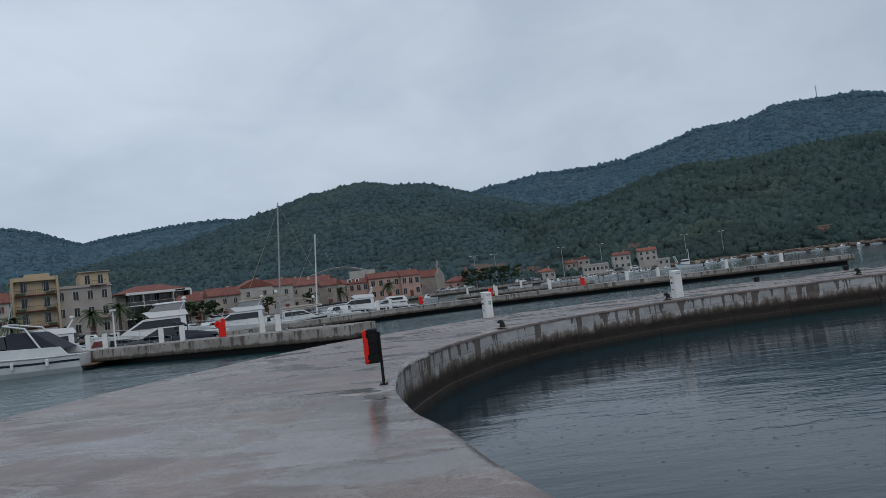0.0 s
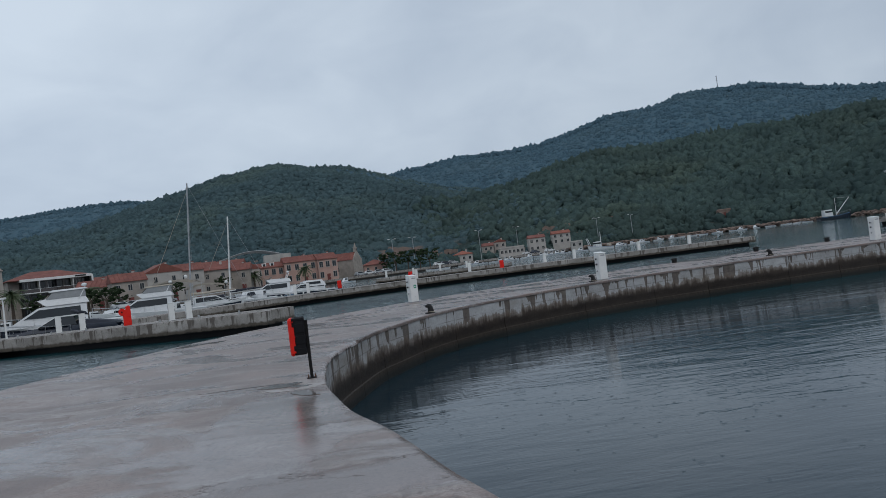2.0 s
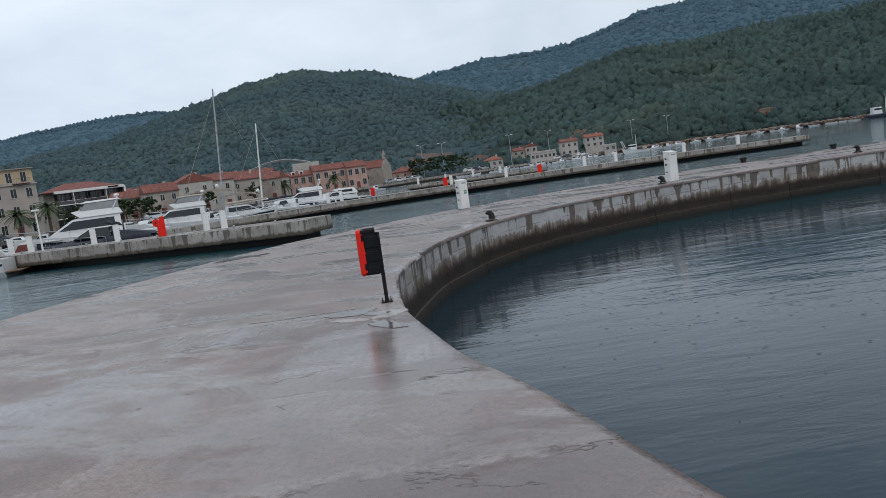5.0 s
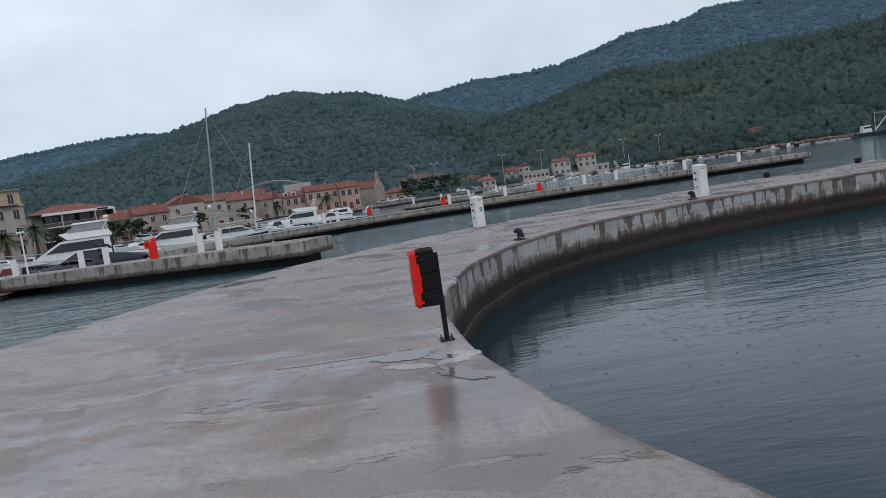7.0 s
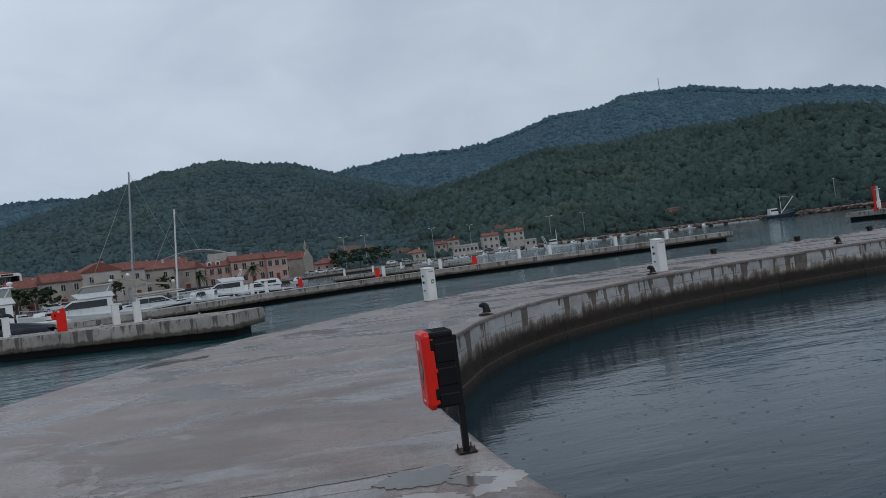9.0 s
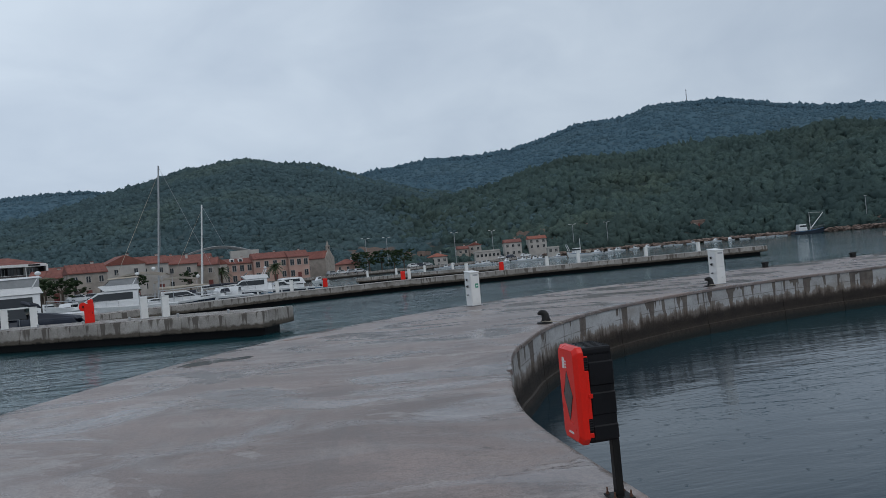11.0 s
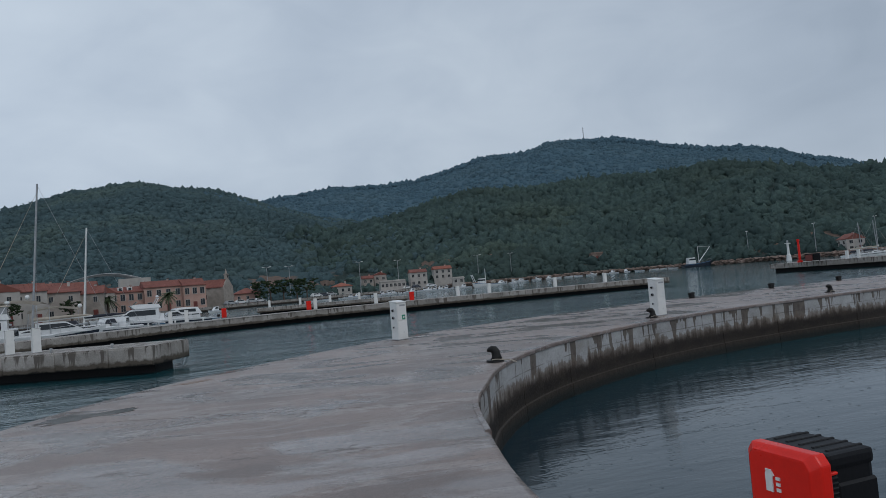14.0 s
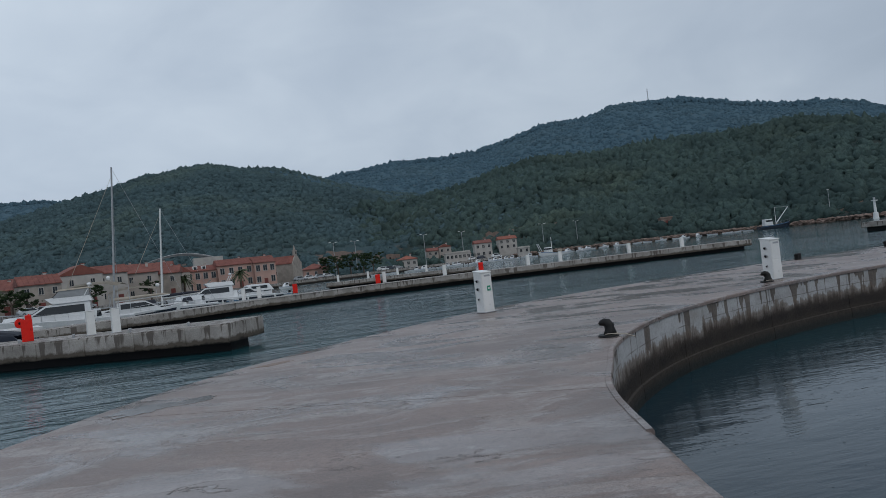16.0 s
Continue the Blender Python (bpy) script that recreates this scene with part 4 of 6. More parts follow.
    # white pictogram and the unreadable maker's mark
    label = part("pictogram", outline_plate([(-0.052, 0.848), (-0.024, 0.848), (-0.024, 0.904), (-0.030, 0.914), (-0.046, 0.914), (-0.052, 0.904)], f - 0.004, f + 0.002), WHITE, lid, "white extinguisher sign")
    part("hose", outline_plate([(-0.050, 0.918), (-0.028, 0.918), (-0.016, 0.900), (-0.020, 0.898), (-0.032, 0.912), (-0.050, 0.912)], f - 0.004, f + 0.002), WHITE, label)
    bm = bmesh.new()
    for i in range(3):
        add_box(bm, (-0.002, f - 0.002, 0.858 + 0.018 * i), (0.016, 0.004, 0.010))
    part("sign_bars", bm, WHITE, lid)
    bm = bmesh.new()
    for i in range(5):
        add_box(bm, (-0.030 + 0.015 * i, f - 0.002, 0.452), (0.010, 0.004, 0.012))
    part("maker_mark", bm, WHITE, lid)
    return t


extinguisher_stand(pose(-1.20, 14.02, 0.006, 0, 0, -88))


def service_pedestal(m, sign=False, group="service pedestals"):
    t = thing("service_pedestal", m, "white steel water and power pedestal" + (" with a green exit sign" if sign else ""), "pedestal", group)
    w, d, h = 0.36, 0.34, 1.15
    bm = bmesh.new()
    low = [(-w / 2, -d / 2), (w / 2, -d / 2), (w / 2, d / 2), (-w / 2, d / 2)]
    rings = [[bm.verts.new((x, y, z)) for (x, y), z in zip(low, zs)] for zs in ((0, 0, 0, 0), (h - 0.07, h - 0.07, h - 0.02, h - 0.02))]
    a, b = rings
    bm.faces.new(a[::-1])
    bm.faces.new(b)
    for k in range(4):
        bm.faces.new((a[k], a[(k + 1) % 4], b[(k + 1) % 4], b[k]))
    bmesh.ops.bevel(bm, geom=list(bm.edges), offset=0.012, segments=2, affect="EDGES")
    part("cabinet", bm, WHITE, t)
    cap = bmesh.new()
    add_box(cap, (0, 0, 0), (w + 0.02, d + 0.03, 0.035), 0.012, m=Matrix.Translation((0, 0, h - 0.025)) @ Matrix.Rotation(radians(8), 4, "X"), seg=2)
    part("cap", cap, WHITE, t)
    part("plinth", box((0, 0, 0.012), (w + 0.06, d + 0.06, 0.022), 0.004), GALV, t)
    part("service_door", box((0, -d / 2 - 0.003, 0.30), (w - 0.05, 0.008, 0.46), 0.003), WHITE, t)
    part("upper_panel", box((0, -d / 2 - 0.003, 0.80), (w - 0.05, 0.008, 0.46), 0.003), WHITE, t)
    part("door_lock", tube([(0.02, -d / 2 - 0.004, 0.22), (0.02, -d / 2 - 0.016, 0.22)], 0.014, 10), STEEL, t)
    part("meter_slot", box((0.02, -d / 2 - 0.008, 1.01), (0.20, 0.008, 0.05), 0.002), GALV, t)
    for z, r in ((0.88, 0.042), (0.66, 0.045), (0.38, 0.028)):
        bm = tube([(-w / 2 + 0.005, 0.0, z), (-w / 2 - 0.035, 0.0, z - 0.008)], r, 12)
        s = part("socket", bm, GALV, t)
        part("socket_cover", tube([(-w / 2 - 0.033, 0, z - 0.006), (-w / 2 - 0.050, 0, z - 0.012)], r * 0.75, 12), BLACK, s)
    if sign:
        s = part("exit_sign", box((0.045, -d / 2 - 0.009, 0.66), (0.12, 0.006, 0.14), 0.002), GREEN, t, "green sign with a white arrow")
        part("arrow", outline_plate([(0.005, 0.66), (0.045, 0.70), (0.045, 0.675), (0.085, 0.675), (0.085, 0.645), (0.045, 0.645), (0.045, 0.62)], -d / 2 - 0.014, -d / 2 - 0.010), WHITE, s)
    return t


service_pedestal(pose(1.82, 32.25, 0.004, 0, 0, 24), sign=True)
ped = service_pedestal(pose(9.66, 30.62, 0.004, 0, 0, 12))
for x, y, a in ((24.6, 33.6, 5), (29.3, 38.1, 5)):
    copy_thing(ped, pose(x, y, 0.004, 0, 0, a))


def horn_bollard(m, rope=True):
    t = thing("mooring_bollard", m, "black cast-iron horn bollard bolted to the pier edge", "bollard", "mooring bollards")
    bm = bmesh.new()
    bmesh.ops.create_cone(bm, cap_ends=True, segments=20, radius1=0.175, radius2=0.165, depth=0.03, matrix=Matrix.Translation((0, 0, 0.015)))
    part("flange", bm, IRON, t)
    bm = tube([(0.03, 0, 0.02), (0.03, 0, 0.09), (0.02, 0, 0.175), (-0.01, 0, 0.220), (-0.055, 0, 0.236), (-0.105, 0, 0.224), (-0.140, 0, 0.204)],
              [0.120, 0.094, 0.086, 0.080, 0.066, 0.047, 0.024], 14)
    part("horn", bm, IRON, t, smooth=True)
    if rope:
        pts = [(0.03 + 0.115 * math.cos(a), 0.115 * math.sin(a), 0.045 + 0.006 * math.sin(3 * a)) for a in np.linspace(-2.4, 2.4, 14)]
        bm = tube([(0.42, -0.13, -0.02), (0.28, -0.09, 0.03), *pts], 0.010, 6)
        part("rope", bm, CANVAS, t, "grey mooring line")
    return t


bol = horn_bollard(pose(1.78, 24.62, 0.004, 0, 0, -28))
for x, y, a in ((9.05, 30.10, -15), (18.2, 32.25, -5), (26.6, 34.0, -3)):
    copy_thing(bol, pose(x, y, 0.004, 0, 0, a))


def cleat(m):
    t = thing("mooring_cleat", m, "low black double mooring cleat on the pier edge", "cleat", "mooring cleats")
    part("stem", bevelled(box((0, 0, 0.09), (0.22, 0.16, 0.18)), 0.02), IRON, t)
    part("bar", tube([(-0.20, 0, 0.185), (-0.14, 0, 0.20), (0.14, 0, 0.20), (0.20, 0, 0.185)], [0.03, 0.045, 0.045, 0.03], 10), IRON, t)
    return t


cl = cleat(pose(16.0, 37.3, 0.004, 0, 0, 15))
for x, y in ((21.2, 38.3), (25.8, 38.8), (30.6, 39.1), (35.4, 39.5), (40.5, 40.0)):
    copy_thing(cl, pose(x, y, 0.004, 0, 0, 6))


def pier_lamp(m, h=3.45):
    t = thing("street_lamp", m, "slim white lamp post with a clustered head", "street lamp")
    part("pole", tube([(0, 0, 0), (0, 0, 0.5), (0, 0, 0.51), (0, 0, h)], [0.085, 0.085, 0.062, 0.050], 12), WHITE, t)
    part("base_plate", box((0, 0, 0.01), (0.3, 0.3, 0.02), 0.004), WHITE, t)
    part("bracket", join_bars([([(-0.28, 0, h), (0.28, 0, h)], 0.03), ([(0, 0, h - 0.1), (0, 0, h + 0.2)], 0.035)]), WHITE, t)
    for sx in (-0.26, 0.24):
        bm = bmesh.new()
        add_box(bm, (sx, -0.05, h + 0.10), (0.26, 0.34, 0.12), 0.03)
        part("lamp_head", bm, GALV, t)
    return t


pier_lamp(pose(30.5, 39.1, 0.002, 0, 0, 10))


def hydrant_cabinet(m, reel_too=True):
    t = thing("fire_hose_cabinet", m, "red fire hose cabinet with a hanging hose reel", "fire cabinet", "fire hose cabinets")
    k = 1.0 if reel_too else 0.80
    part("cabinet", bevelled(box((0.05, 0, 0.60 * k), (0.62 * k, 0.34, 1.20 * k)), 0.03), RED, t)
    part("door", box((0.05, -0.176, 0.62 * k), (0.54 * k, 0.012, 1.05 * k), 0.004), RED, t)
    part("handle", box((0.25, -0.19, 0.62), (0.03, 0.02, 0.12), 0.005), BLACK, t)
    if not reel_too:
        return t
    bm = bmesh.new()
    bmesh.ops.create_cone(bm, cap_ends=True, segments=24, radius1=0.27, radius2=0.27, depth=0.14, matrix=Matrix.Translation((-0.30, 0, 1.02)) @ Matrix.Rotation(radians(90), 4, "X"))
    reel = part("hose_reel", bevelled(bm, 0.02, 1), RED, t)
    part("hub", tube([(-0.30, -0.09, 1.02), (-0.30, 0.09, 1.02)], 0.07, 10), BLACK, reel)
    part("riser", tube([(0.30, 0.02, 0), (0.30, 0.02, 1.38), (0.16, 0.02, 1.45)], 0.05, 10), RED, t)
    part("top_box", bevelled(box((0.16, -0.02, 1.30), (0.34, 0.30, 0.24)), 0.03), RED, t)
    return t


hyd = hydrant_cabinet(pose(33.6, 35.5, 0.004, 0, 0, 20))
hyd.scale = (0.75, 0.75, 0.72)
hydrant_cabinet(pose(-16.1, 51.1, -0.096, 0, 0, 20)).scale = (0.80, 0.80, 0.90)
hyd2 = hydrant_cabinet(pose(17.0, 87.6, -0.196), False)
for x in (5.5, -3.2):
    copy_thing(hyd2, pose(x, 87.6, -0.196, 0, 0, 0))

# service pedestals on the jetty and the outer pier
for x, y in ((-28.47, 56.5), (-26.75, 55.75), (-21.38, 53.4), (-19.46, 52.5), (-12.82, 49.65), (-11.59, 49.12)):
    copy_thing(ped, pose(x, y, -0.098, 0, 0, 204))
for x in (42.1, 35.2, 26.6, 22.7, 13.0, 6.3, -6.6, -8.0):
    copy_thing(ped, pose(x, 88.0 - max(0, 2 - x) * 0.55, -0.198, 0, 0, 180))


def stub(m):
    t = thing("mooring_ring_post", m, "small rusty iron mooring stub", "bollard", "small mooring stubs")
    part("post", tube([(0, 0, 0), (0, 0, 0.14)], 0.05, 10), GALV, t)
    part("head", tube([(0, 0, 0.14), (0, 0, 0.19)], [0.075, 0.06], 10), GALV, t)
    return t


st = stub(pose(-8.0, 46.6, -0.098))
for k in range(1, 9):
    copy_thing(st, pose(-8.0 - 2.7 * k, 46.6 + 1.17 * k, -0.098))

bm = tube([(-25.88, 55.6, -0.1), (-25.88, 55.6, 2.7)], [0.07, 0.05], 10)
lp = thing("jetty_lamp", pose(0, 0, 0), "short white lamp post on the jetty", "street lamp")
part("pole", bm, WHITE, lp)
part("lamp_head", bevelled(box((-25.88, 55.6, 2.78), (0.42, 0.3, 0.14)), 0.03), WHITE, lp)


# ---------------------------------------------------------------- boats
def hull_mesh(L, B, fb, rise, draft=0.45, flat=0.42, bow=1.9):
    """A boat's hull with its deck: bow towards +x, waterline at z 0."""
    bm = bmesh.new()
    n = 14
    rows = []
    for i in range(n + 1):
        s = i / n
        x = -L / 2 + L * s
        k = max(0.0, (s - flat) / (1 - flat))
        w = B / 2 * max(0.015, (1 - k ** bow)) * (0.93 + 0.07 * min(1, s * 4))
        z = fb + rise * s * s
        keel = -draft * (1 - k ** 2.5) + (z * 0.55 if i == n else 0)
        over = 0.06 * L * k ** 2 * 1.0
        row = [(x - over * 0.9, 0, keel), (x - over * 0.8, 0.72 * w, keel * 0.35), (x - over * 0.55, 0.90 * w, 0.28 * z), (x, w, z), (x, w * 0.94, z + 0.03), (x, w * 0.93, z - 0.04), (x, 0, z - 0.01)]
        rows.append(row)
    grid = []
    for row in rows:
        right = [bm.verts.new(p) for p in row]
        left = [right[0]] + [bm.verts.new((x, -y, z)) for x, y, z in row[1:-1]] + [right[-1]]
        grid.append((right, left))
    for (r0, l0), (r1, l1) in zip(grid, grid[1:]):
        for a, b in ((r0, r1), (l1, l0)):
            for j in range(len(a) - 1):
                try:
                    bm.faces.new((a[j], a[j + 1], b[j + 1], b[j]))
                except ValueError:
                    pass
    r, l = grid[0]
    bm.faces.new(r + l[1:-1][::-1])
    return bm


def stripe_mesh(L, B, fb, rise, lo, hi, flat=0.42, bow=1.9):
    """A band along both sides of such a hull, a finger's width proud of it."""
    bm = bmesh.new()
    n = 14
    for side in (-1, 1):
        cols = []
        for i in range(n):
            s = i / n
            x = -L / 2 + L * s
            k = max(0.0, (s - flat) / (1 - flat))
            w = B / 2 * max(0.015, (1 - k ** bow)) * (0.93 + 0.07 * min(1, s * 4))
            z = fb + rise * s * s
            over = 0.06 * L * k ** 2
            pts = []
            for f in (lo, hi):
                u = (f - 0.28) / 0.72
                pts.append(bm.verts.new((x - over * 0.55 * (1 - u), side * (w * (0.90 + 0.10 * u) + 0.02), z * f)))
            cols.append(pts)
        for a, b in zip(cols, cols[1:]):
            bm.faces.new((a[0], b[0], b[1], a[1]))
    return bm


def rail_mesh(L, B, fb, rise, s0=0.45, h=0.6, flat=0.42, bow=1.9):
    bm = bmesh.new()
    ends = []
    for side in (-1, 1):
        pts = []
        for i in range(7):
            s = s0 + (0.985 - s0) * i / 6
            k = max(0.0, (s - flat) / (1 - flat))
            w = B / 2 * max(0.015, (1 - k ** bow)) * 0.93
            x, z = -L / 2 + L * s, fb + rise * s * s
            pts.append((x, side * w, z + h))
            add_tube(bm, [(x, side * w, z), (x, side * w, z + h)], 0.016, 5)
        add_tube(bm, pts, 0.018, 5)
        ends.append(pts[-1])
    add_tube(bm, ends, 0.018, 5)
    return bm


def fender(parent, x, y, z, mat=None):
    bm = tube([(x, y, z - 0.30), (x, y, z - 0.24), (x, y, z + 0.18), (x, y, z + 0.26)], [0.05, 0.11, 0.11, 0.03], 10)
    part("fender", bm, mat or WHITE, parent)


def motor_yacht(m, L, label, hull=None, fly=True, canopy=None, stripe=None, arch=True, fenders=3):
    t = thing("motor_yacht", m, label, "boat", "moored boats")
    B, fb, rise = L * 0.32, L * 0.105, L * 0.06
    part("hull", hull_mesh(L, B, fb, rise), hull or GEL, t, smooth=False)
    part("stripe", stripe_mesh(L, B, fb, rise, 0.60, 0.80), stripe or NAVY, t, "dark band along the hull")
    part("rail", rail_mesh(L, B, fb, rise), STEEL, t, "stainless steel bow rail")
    d = fb + rise * 0.25
    h = L * 0.128
    # cabin with raked screen
    prof = [(-0.20 * L, d - 0.1), (0.30 * L, d - 0.02), (0.24 * L, d + 0.30 * h), (0.10 * L, d + 0.95 * h), (0.06 * L, d + h), (-0.20 * L, d + h)]
    cabin = part("cabin", bevelled(wedge(prof, 0.40 * B, 0.33 * B), 0.03 * L / 10, 1), GEL, t)
    win = [(-0.16 * L, d + 0.42 * h), (0.19 * L, d + 0.42 * h), (0.095 * L, d + 0.86 * h), (-0.16 * L, d + 0.86 * h)]
    part("side_window", wedge(win, 0.40 * B - 0.07 * B * 0.42 + 0.012, 0.40 * B - 0.07 * B * 0.86 + 0.014), GLASS, cabin)
    scr = [(0.231 * L, d + 0.36 * h), (0.236 * L, d + 0.36 * h), (0.112 * L, d + 0.94 * h), (0.107 * L, d + 0.94 * h)]
    part("windscreen", wedge(scr, 0.31 * B, 0.27 * B), GLASS, cabin)
    if fly:
        top = d + h
        prof = [(-0.22 * L, top), (0.05 * L, top), (0.10 * L, top + 0.35 * h), (0.02 * L, top + 0.42 * h), (-0.20 * L, top + 0.34 * h)]
        f = part("flybridge", bevelled(wedge(prof, 0.36 * B, 0.31 * B), 0.02 * L / 10, 1), GEL, t)
        part("fly_screen", wedge([(0.055 * L, top + 0.36 * h), (0.062 * L, top + 0.36 * h), (0.02 * L, top + 0.66 * h), (0.013 * L, top + 0.66 * h)], 0.27 * B, 0.22 * B), DIAMOND, f)
        if canopy:
            ct = top + 0.76 * h
            part("canopy", bevelled(wedge([(-0.22 * L, ct), (0.03 * L, ct - 0.03 * h), (0.0, ct + 0.08 * h), (-0.20 * L, ct + 0.08 * h)], 0.34 * B, 0.31 * B), 0.01 * L / 10, 1), canopy, t)
            part("side_curtain", wedge([(-0.20 * L, top + 0.34 * h), (0.045 * L, top + 0.36 * h), (0.0, ct - 0.01), (-0.20 * L, ct - 0.01)], 0.325 * B, 0.315 * B), CURTAIN, t, "clear vinyl side curtain")
            for x in (-0.20 * L, 0.0):
                for s in (-1, 1):
                    part("canopy_post", tube([(x, s * 0.31 * B, top + 0.3 * h), (x, s * 0.31 * B, ct)], 0.025, 6), STEEL, t)
        if arch:
            x0, zt = -0.20 * L, top + 0.82 * h
            bm = bmesh.new()
            for s in (-1, 1):
                add_tube(bm, [(x0 + 0.06 * L, s * 0.33 * B, top), (x0, s * 0.30 * B, zt)], 0.05 * L / 10, 6)
            add_tube(bm, [(x0, -0.30 * B, zt), (x0, 0.30 * B, zt)], 0.055 * L / 10, 6)
            a = part("radar_arch", bm, GEL, t)
            bm = bmesh.new()
            bmesh.ops.create_uvsphere(bm, u_segments=12, v_segments=8, radius=0.019 * L, matrix=Matrix.Translation((x0, 0, zt + 0.022 * L)) @ Matrix.Diagonal((1, 1, 0.7, 1)))
            part("radome", bm, GEL, a, smooth=True)
    elif canopy:
        ct = d + h
        prof = [(-0.36 * L, ct - 0.55 * h), (-0.05 * L, ct - 0.5 * h), (0.06 * L, ct + 0.15 * h), (-0.02 * L, ct + 0.35 * h), (-0.30 * L, ct + 0.28 * h)]
        part("cockpit_canopy", bevelled(wedge(prof, 0.42 * B, 0.30 * B), 0.03, 1), canopy, t)
        part("canopy_window", wedge([(-0.26 * L, ct - 0.25 * h), (-0.03 * L, ct - 0.2 * h), (0.0, ct + 0.1 * h), (-0.26 * L, ct + 0.1 * h)], 0.405 * B, 0.365 * B), GLASS, t)
    part("bathing_platform", box((-0.53 * L, 0, 0.32), (0.07 * L, B * 0.8, 0.08), 0.02), TEAK, t)
    part("bow_hatch", box((0.33 * L, 0, fb + rise * 0.7 + 0.03), (0.07 * L, 0.07 * L, 0.05), 0.01), DIAMOND, t)
    for i in range(fenders):
        x = -0.35 * L + 0.28 * L * i
        for s in (-1, 1):
            fender(t, x, s * (B / 2 + 0.07), fb * 0.62)
    return t


def sailing_yacht(m, L, H, label, canvas=None, mast_mat=None):
    t = thing("sailing_yacht", m, label, "boat", "moored boats")
    B, fb, rise = L * 0.29, L * 0.09, L * 0.03
    part("hull", hull_mesh(L, B, fb, rise, 0.5, 0.35, 1.7), GEL, t)
    part("stripe", stripe_mesh(L, B, fb, rise, 0.72, 0.80, 0.35, 1.7), NAVY, t)
    part("rail", rail_mesh(L, B, fb, rise, 0.10, 0.55, 0.35, 1.7), STEEL, t)
    d = fb + 0.2
    cabin = part("coachroof", bevelled(wedge([(-0.18 * L, d - 0.2), (0.24 * L, d - 0.1), (0.18 * L, d + 0.22), (-0.16 * L, d + 0.36)], 0.32 * B, 0.26 * B), 0.03, 1), GEL, t)
    part("cabin_window", wedge([(-0.13 * L, d + 0.02), (0.15 * L, d + 0.02), (0.12 * L, d + 0.16), (-0.13 * L, d + 0.2)], 0.31 * B, 0.29 * B), GLASS, cabin)
    mx = 0.08 * L
    rake = 0.075 * (H - d)
    mast = part("mast", tube([(mx, 0, d), (mx - rake, 0, H)], [0.115, 0.085], 10), mast_mat or GALV, t, "tall slim mast")
    for k in (0.45, 0.70):
        part("spreader", tube([(mx - rake * k, -0.07 * L * (1.2 - k), H * k), (mx - rake * k, 0.07 * L * (1.2 - k), H * k)], 0.03, 6), mast_mat or GALV, mast)
    part("boom", tube([(mx, 0, d + 1.0), (-0.34 * L, 0, d + 1.15)], 0.07, 8), mast_mat or WHITE, t)
    part("sail_cover", tube([(mx - 0.1, 0, d + 1.25), (0, 0, d + 1.22), (-0.20 * L, 0, d + 1.28), (-0.33 * L, 0, d + 1.26)], [0.20, 0.18, 0.15, 0.08], 8), canvas or CANVAS, t)
    part("furled_genoa", tube([(0.485 * L, 0, fb + rise + 0.3), (mx - rake * 0.92 + 0.1, 0, H * 0.93)], [0.034, 0.014], 8), CANVAS, t)
    for a in ((-0.48 * L, 0, fb + 0.1), (mx - 0.2, -B / 2 + 0.1, fb + 0.1), (mx - 0.2, B / 2 - 0.1, fb + 0.1)):
        part("stay", tube([a, (mx - rake, 0, H * 0.99)], 0.014, 5), GALV, t)
    part("sprayhood", bevelled(wedge([(-0.24 * L, d + 0.3), (-0.12 * L, d + 0.3), (-0.14 * L, d + 0.75), (-0.22 * L, d + 0.8)], 0.30 * B, 0.24 * B), 0.05, 1), DARKCANVAS, t)
    bm = bmesh.new()
    bmesh.ops.create_uvsphere(bm, u_segments=12, v_segments=8, radius=0.22, matrix=Matrix.Translation((mx + 0.28, 0, H * 0.30)))
    part("radome", bm, WHITE, mast, smooth=True)
    return t


def small_boat(m, L, label, hull=None, cabin=True, accent=None):
    t = thing("small_boat", m, label, "boat", "small moored boats")
    B, fb, rise = L * 0.36, L * 0.105, L * 0.05
    part("hull", hull_mesh(L, B, fb, rise, 0.25), hull or GEL, t)
    part("stripe", stripe_mesh(L, B, fb, rise, 0.78, 0.92), accent or BLUE, t)
    if cabin:
        d = fb + 0.05
        prof = [(-0.05 * L, d), (0.24 * L, d), (0.20 * L, d + 0.07 * L), (0.10 * L, d + 0.20 * L), (-0.05 * L, d + 0.21 * L)]
        c = part("cuddy", bevelled(wedge(prof, 0.36 * B, 0.30 * B), 0.02, 1), GEL, t)
        part("cuddy_window", wedge([(-0.02 * L, d + 0.10 * L), (0.165 * L, d + 0.10 * L), (0.115 * L, d + 0.18 * L), (-0.02 * L, d + 0.18 * L)], 0.345 * B, 0.325 * B), GLASS if accent is not RED else DARKRED, c)
    else:
        for x in (-0.2, 0.08):
            part("thwart", box((x * L, 0, fb + 0.02), (0.06 * L, B * 0.8, 0.04), 0.008), TEAK, t)
    o = part("outboard_motor", bevelled(box((-0.54 * L, 0, fb + 0.16), (0.28, 0.30, 0.42)), 0.05), BLACK, t)
    part("motor_leg", box((-0.54 * L, 0, fb * 0.3), (0.12, 0.12, fb + 0.3), 0.02), BLACK, o)
    return t


